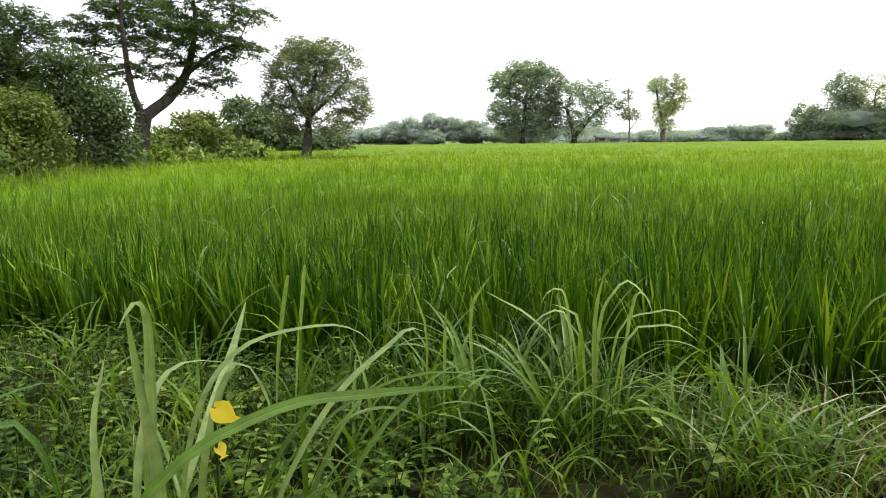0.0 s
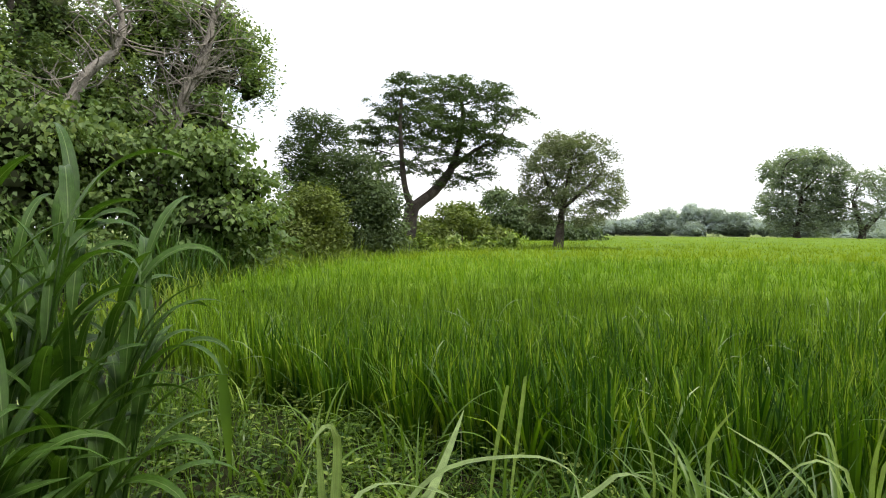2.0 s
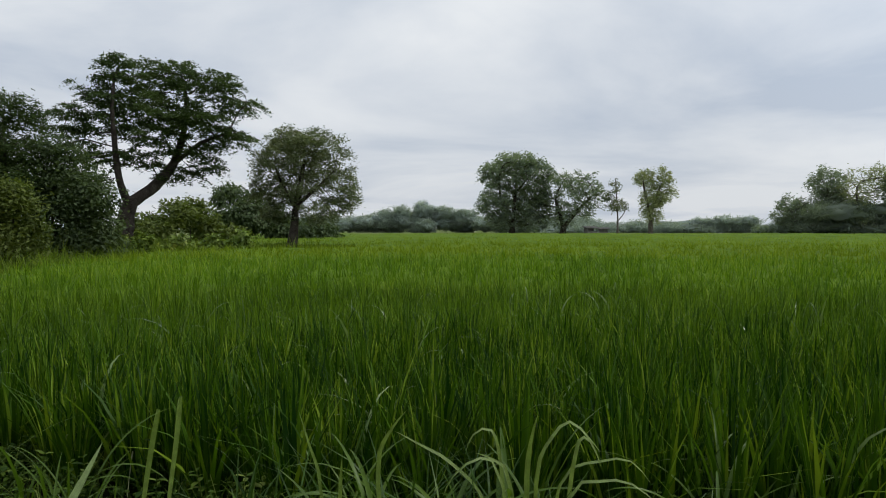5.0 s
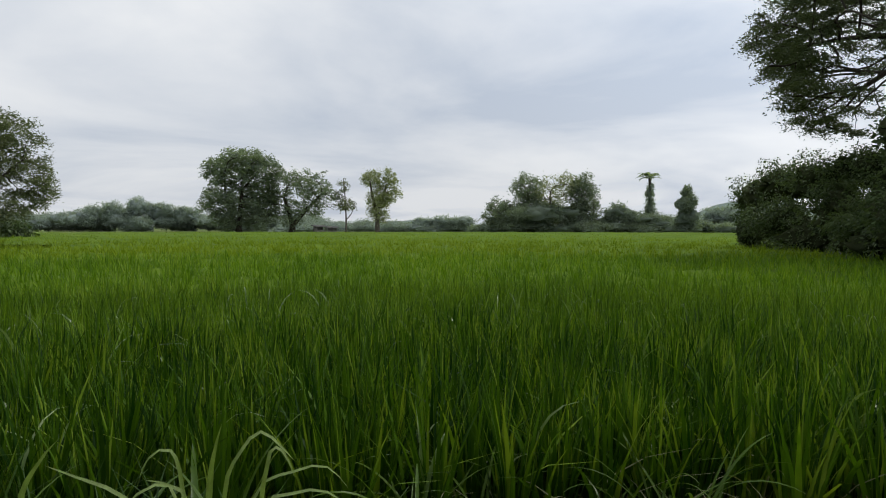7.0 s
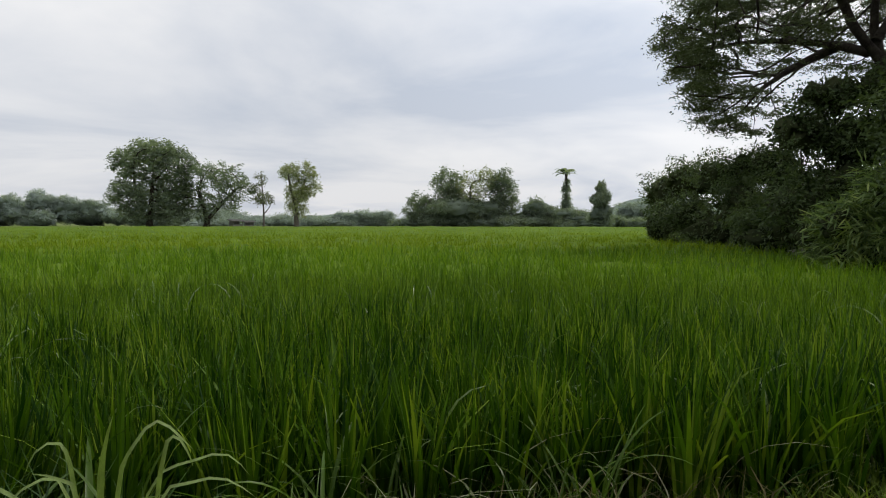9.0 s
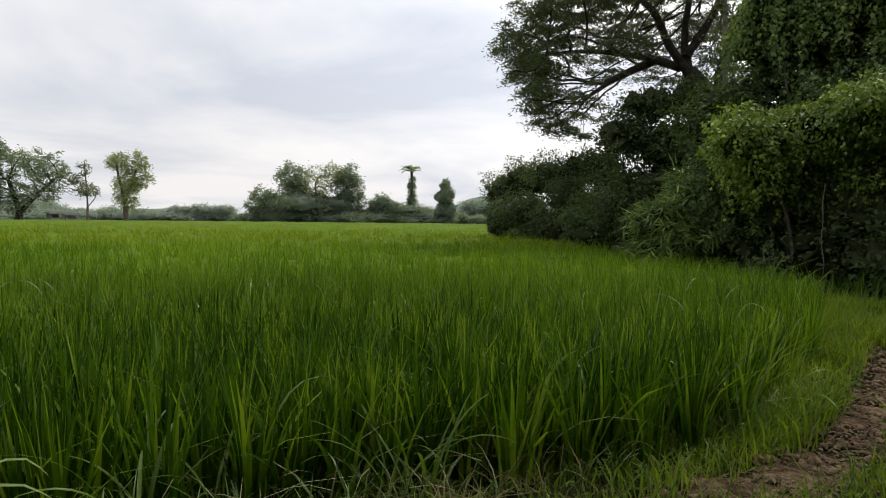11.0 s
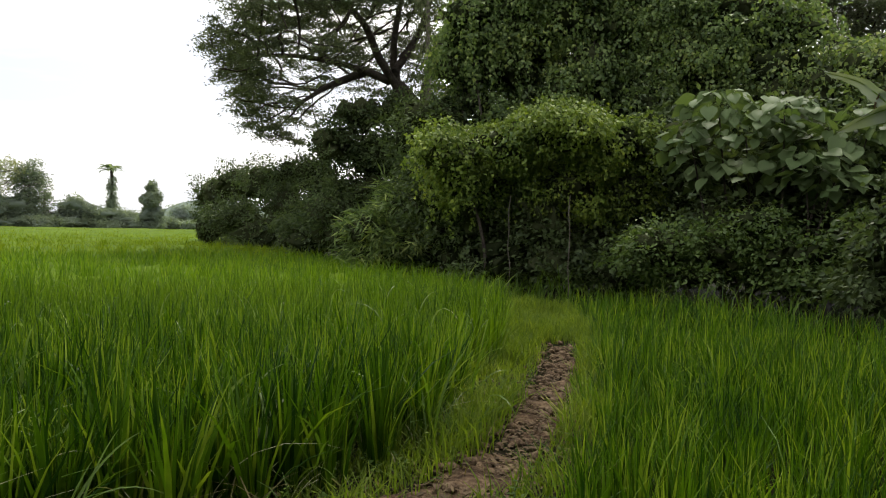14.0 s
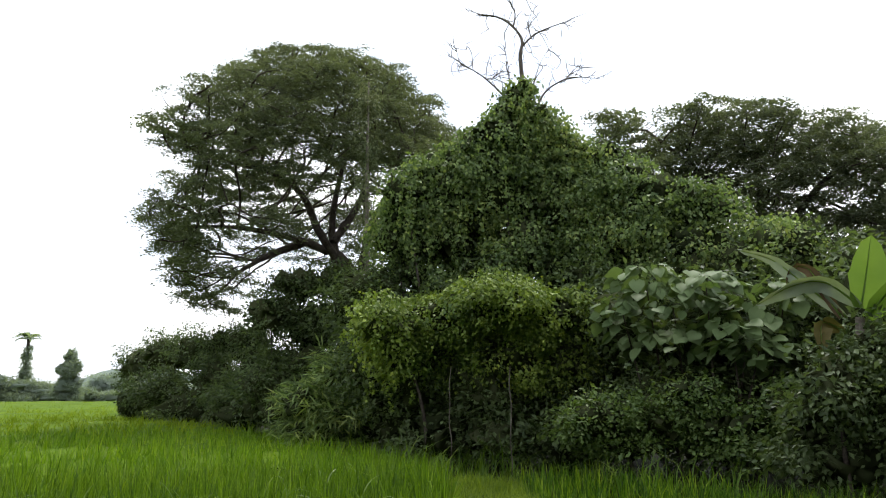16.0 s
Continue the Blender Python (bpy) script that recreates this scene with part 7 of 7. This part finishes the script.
leaf_group("arching_tussock", (0.1, 1.15, 0), [
    ([(0.14, 1.0, 0), (0.13, 0.98, 0.58), (0.14, 0.96, 0.78), (0.168, 0.945, 0.9)], 0.032, TO_BUND),
    ([(0.18, 1.15, 0), (0.19, 1.15, 0.58), (0.24, 1.14, 0.74), (0.31, 1.13, 0.81), (0.38, 1.11, 0.75), (0.42, 1.11, 0.7)], 0.029, (0, -0.3, 1)),
    ([(0.09, 1.18, 0), (0.01, 1.19, 0.46), (-0.12, 1.2, 0.63), (-0.25, 1.2, 0.71), (-0.34, 1.2, 0.76)], 0.027, (0, -0.4, 1)),
    ([(-0.36, 1.18, 0), (-0.4, 1.17, 0.6), (-0.36, 1.16, 0.76), (-0.287, 1.147, 0.855)], 0.027, TO_BUND),
    ([(-0.53, 1.02, 0), (-0.52, 1.0, 0.56), (-0.511, 0.993, 0.731)], 0.024, TO_BUND),
    ([(-0.62, 1.1, 0), (-0.6, 1.1, 0.55), (-0.64, 1.09, 0.74), (-0.68, 1.08, 0.88)], 0.019, TO_BUND),
    ([(0.22, 1.17, 0), (0.28, 1.16, 0.56), (0.42, 1.13, 0.66), (0.53, 1.1, 0.67), (0.6, 1.08, 0.59)], 0.024, (0, -0.3, 1)),
    ([(0.21, 1.05, 0), (0.28, 1.03, 0.55), (0.39, 1.01, 0.63), (0.5, 0.98, 0.63), (0.59, 0.95, 0.56)], 0.026, (0, -0.3, 1)),
    ([(0.13, 1.11, 0), (0.06, 1.12, 0.58), (-0.02, 1.12, 0.68), (-0.12, 1.13, 0.61), (-0.16, 1.13, 0.53)], 0.024, (0, -0.3, 1)),
    ([(0.11, 1.22, 0), (0.07, 1.23, 0.58), (0.03, 1.23, 0.75), (-0.04, 1.24, 0.73), (-0.07, 1.24, 0.66)], 0.026, (0, -0.3, 1)),
    ([(0.25, 1.09, 0), (0.31, 1.08, 0.65), (0.35, 1.07, 0.77), (0.39, 1.06, 0.72), (0.41, 1.06, 0.66)], 0.026, (0, -0.3, 1)),
    ([(0.13, 1.01, 0), (0.08, 1.01, 0.6), (0.03, 1.02, 0.7), (-0.05, 1.03, 0.73)], 0.024, TO_BUND)], M_ARCH, "tussock of broad light green leaves arching over", category="grass clump", grow=1.8)
leaf_group("upright_pair", (-1.22, 1.28, 0), [([(-1.34, 1.25, 0), (-1.32, 1.27, 0.4), (-1.285, 1.28, 0.66), (-1.258, 1.278, 0.8), (-1.25, 1.27, 0.83), (-1.262, 1.26, 0.79)], 0.028, TO_BUND),
                                             ([(-1.26, 1.28, 0), (-1.23, 1.3, 0.42), (-1.2, 1.312, 0.68), (-1.182, 1.313, 0.85), (-1.18, 1.305, 0.86), (-1.188, 1.29, 0.82)], 0.027, (0.45, -0.7, 0.5))], M_ARCH, "pair of upright pale grass leaves", category="grass clump", grow=1.4)
leaf_group("upright_leaf", (-3.05, 1.66, 0), [([(-3.05, 1.66, 0), (-3.1, 1.7, 0.2), (-3.16, 1.75, 0.44), (-3.25, 1.82, 0.78)], 0.085, TO_BUND)], M_BLADE, "single upright bright green leaf in the weeds")


def cane(at, n, tall, az0, seed, label):
    """Cane grass: leaning culms, each with broad leaves that rise from it and bend over."""
    rng = np.random.default_rng(seed)
    top = thing("cane_clump", at, label, "cane grass", "cane clumps")
    for _ in range(n):
        az, lean, h = radians(rng.normal(az0, 55)), rng.uniform(0.05, 0.42), rng.uniform(*tall)
        foot = np.array([rng.normal() * 0.12, rng.normal() * 0.12, 0.0])
        tip = foot + np.array([math.cos(az) * lean * h, math.sin(az) * lean * h, h])
        mid = (foot + tip) / 2 - np.array([math.cos(az), math.sin(az), 0]) * 0.1 * lean * h
        line, _ = smooth_line([foot, mid, tip], [1, 1, 1], 0.06)
        part("culm", mesh_np("culm", *tube([foot, mid, tip], [0.013, 0.011, 0.006], 6, 0.12, 0.05, seed), M_CANE, True), top)
        for k in range(6):
            t = 0.22 + 0.78 * k / 5
            p = line[min(len(line) - 1, int(t * (len(line) - 1)))]
            turn = az + (1 if k % 2 else -1) * rng.uniform(0.3, 1.5) + rng.normal() * 0.3
            v, f = broad_blade(p, turn, rng.uniform(0.5, 0.95) * (1.1 - 0.3 * t), rng.uniform(0.05, 0.082), radians(rng.uniform(58, 84)), radians(rng.uniform(50, 165)), 14, rng.normal() * 0.5, 0.35, rng.uniform(1.3, 2.4))
            part("blade", blade_mesh("blade", v, f, M_CANE), top)


cane((-2.95, 0.42, 0), 9, (0.7, 1.25), 60, 171, "tall dense clump of broad-leaved cane grass")
cane((-3.2, 0.25, 0), 10, (1.0, 1.6), 70, 172, "tall dense clump of broad-leaved cane grass")
cane((-2.8, -0.2, 0), 8, (0.4, 0.8), 80, 173, "lower cane grass clump with drooping leaves")
cane((-3.6, 0.6, 0), 8, (0.9, 1.5), 60, 174, "tall cane grass at the edge of the weeds")
clump("grass_clump", (2.9, 1.45, 0), random_specs(8, rg, (0.5, 0.8), (0.009, 0.015), (50, 80), (60, 110), 0.12), M_PALESTRAW, "half-dead tuft of drooping straw-coloured grass", "grass clumps")
clump("grass_clump", (2.2, 1.6, 0), random_specs(10, rg, (0.5, 0.85), (0.01, 0.016), (55, 85), (60, 110), 0.12), M_BLADE, "drooping tuft of grass at the rice's edge", "grass clumps")
for k in range(22):
    x = rg.uniform(-0.7, 1.5)
    y = rg.uniform(0.5, 1.6 if x < 0.4 else 1.15)
    clump("grass_clump", (x, y, 0), random_specs(18, rg, (0.3, 0.62), (0.009, 0.016), (45, 85), (50, 125), 0.07), M_BLADE, "low tuft of thin arching green grass on the bund", "grass clumps")
for k, (x, y) in enumerate([(1.3, 1.75), (3.6, 0.95), (4.6, 0.85), (1.0, 1.5), (2.2, 1.25), (5.6, 0.95), (-1.7, 1.2), (-0.2, 0.6), (-2.4, 1.4), (-2.0, 2.0), (-2.9, 2.4), (-0.9, 0.9), (0.7, 1.0)]):
    clump("grass_clump", (x, y, 0), random_specs(16, rg, (0.4, 0.85), (0.012, 0.022), (50, 85), (40, 115), 0.08), M_BLADE, "small tuft of arching grass on the bund", "grass clumps")
# Leaf shapes on an added stem stand in for an unidentified yellow thing.
yl = thing("yellow_scrap", (-1.0, -0.66, 0), "bright yellow leaf-shaped stand-in on a thin added stem", "leaf")
part("stem", mesh_np("stem", *tube([(0, 0, 0), (0.01, 0.02, 0.5), (0.02, 0.0, 0.94)], [0.006, 0.005, 0.003], 5, 0.1, 0, 1), M_WEED, True), yl)
lf = part("leaf", leaf_shape("leaf", 0.052, 0.045, M_YELLOW, 9), yl)
lf.location, lf.rotation_euler = (0.02, 0, 0.94), (1.05, 0.6, 0.0)
lf = part("leaf", leaf_shape("leaf", 0.03, 0.025, M_YELLOW, 10), yl)
lf.location, lf.rotation_euler = (0.02, 0.01, 0.86), (0.3, 0.7, -0.8)
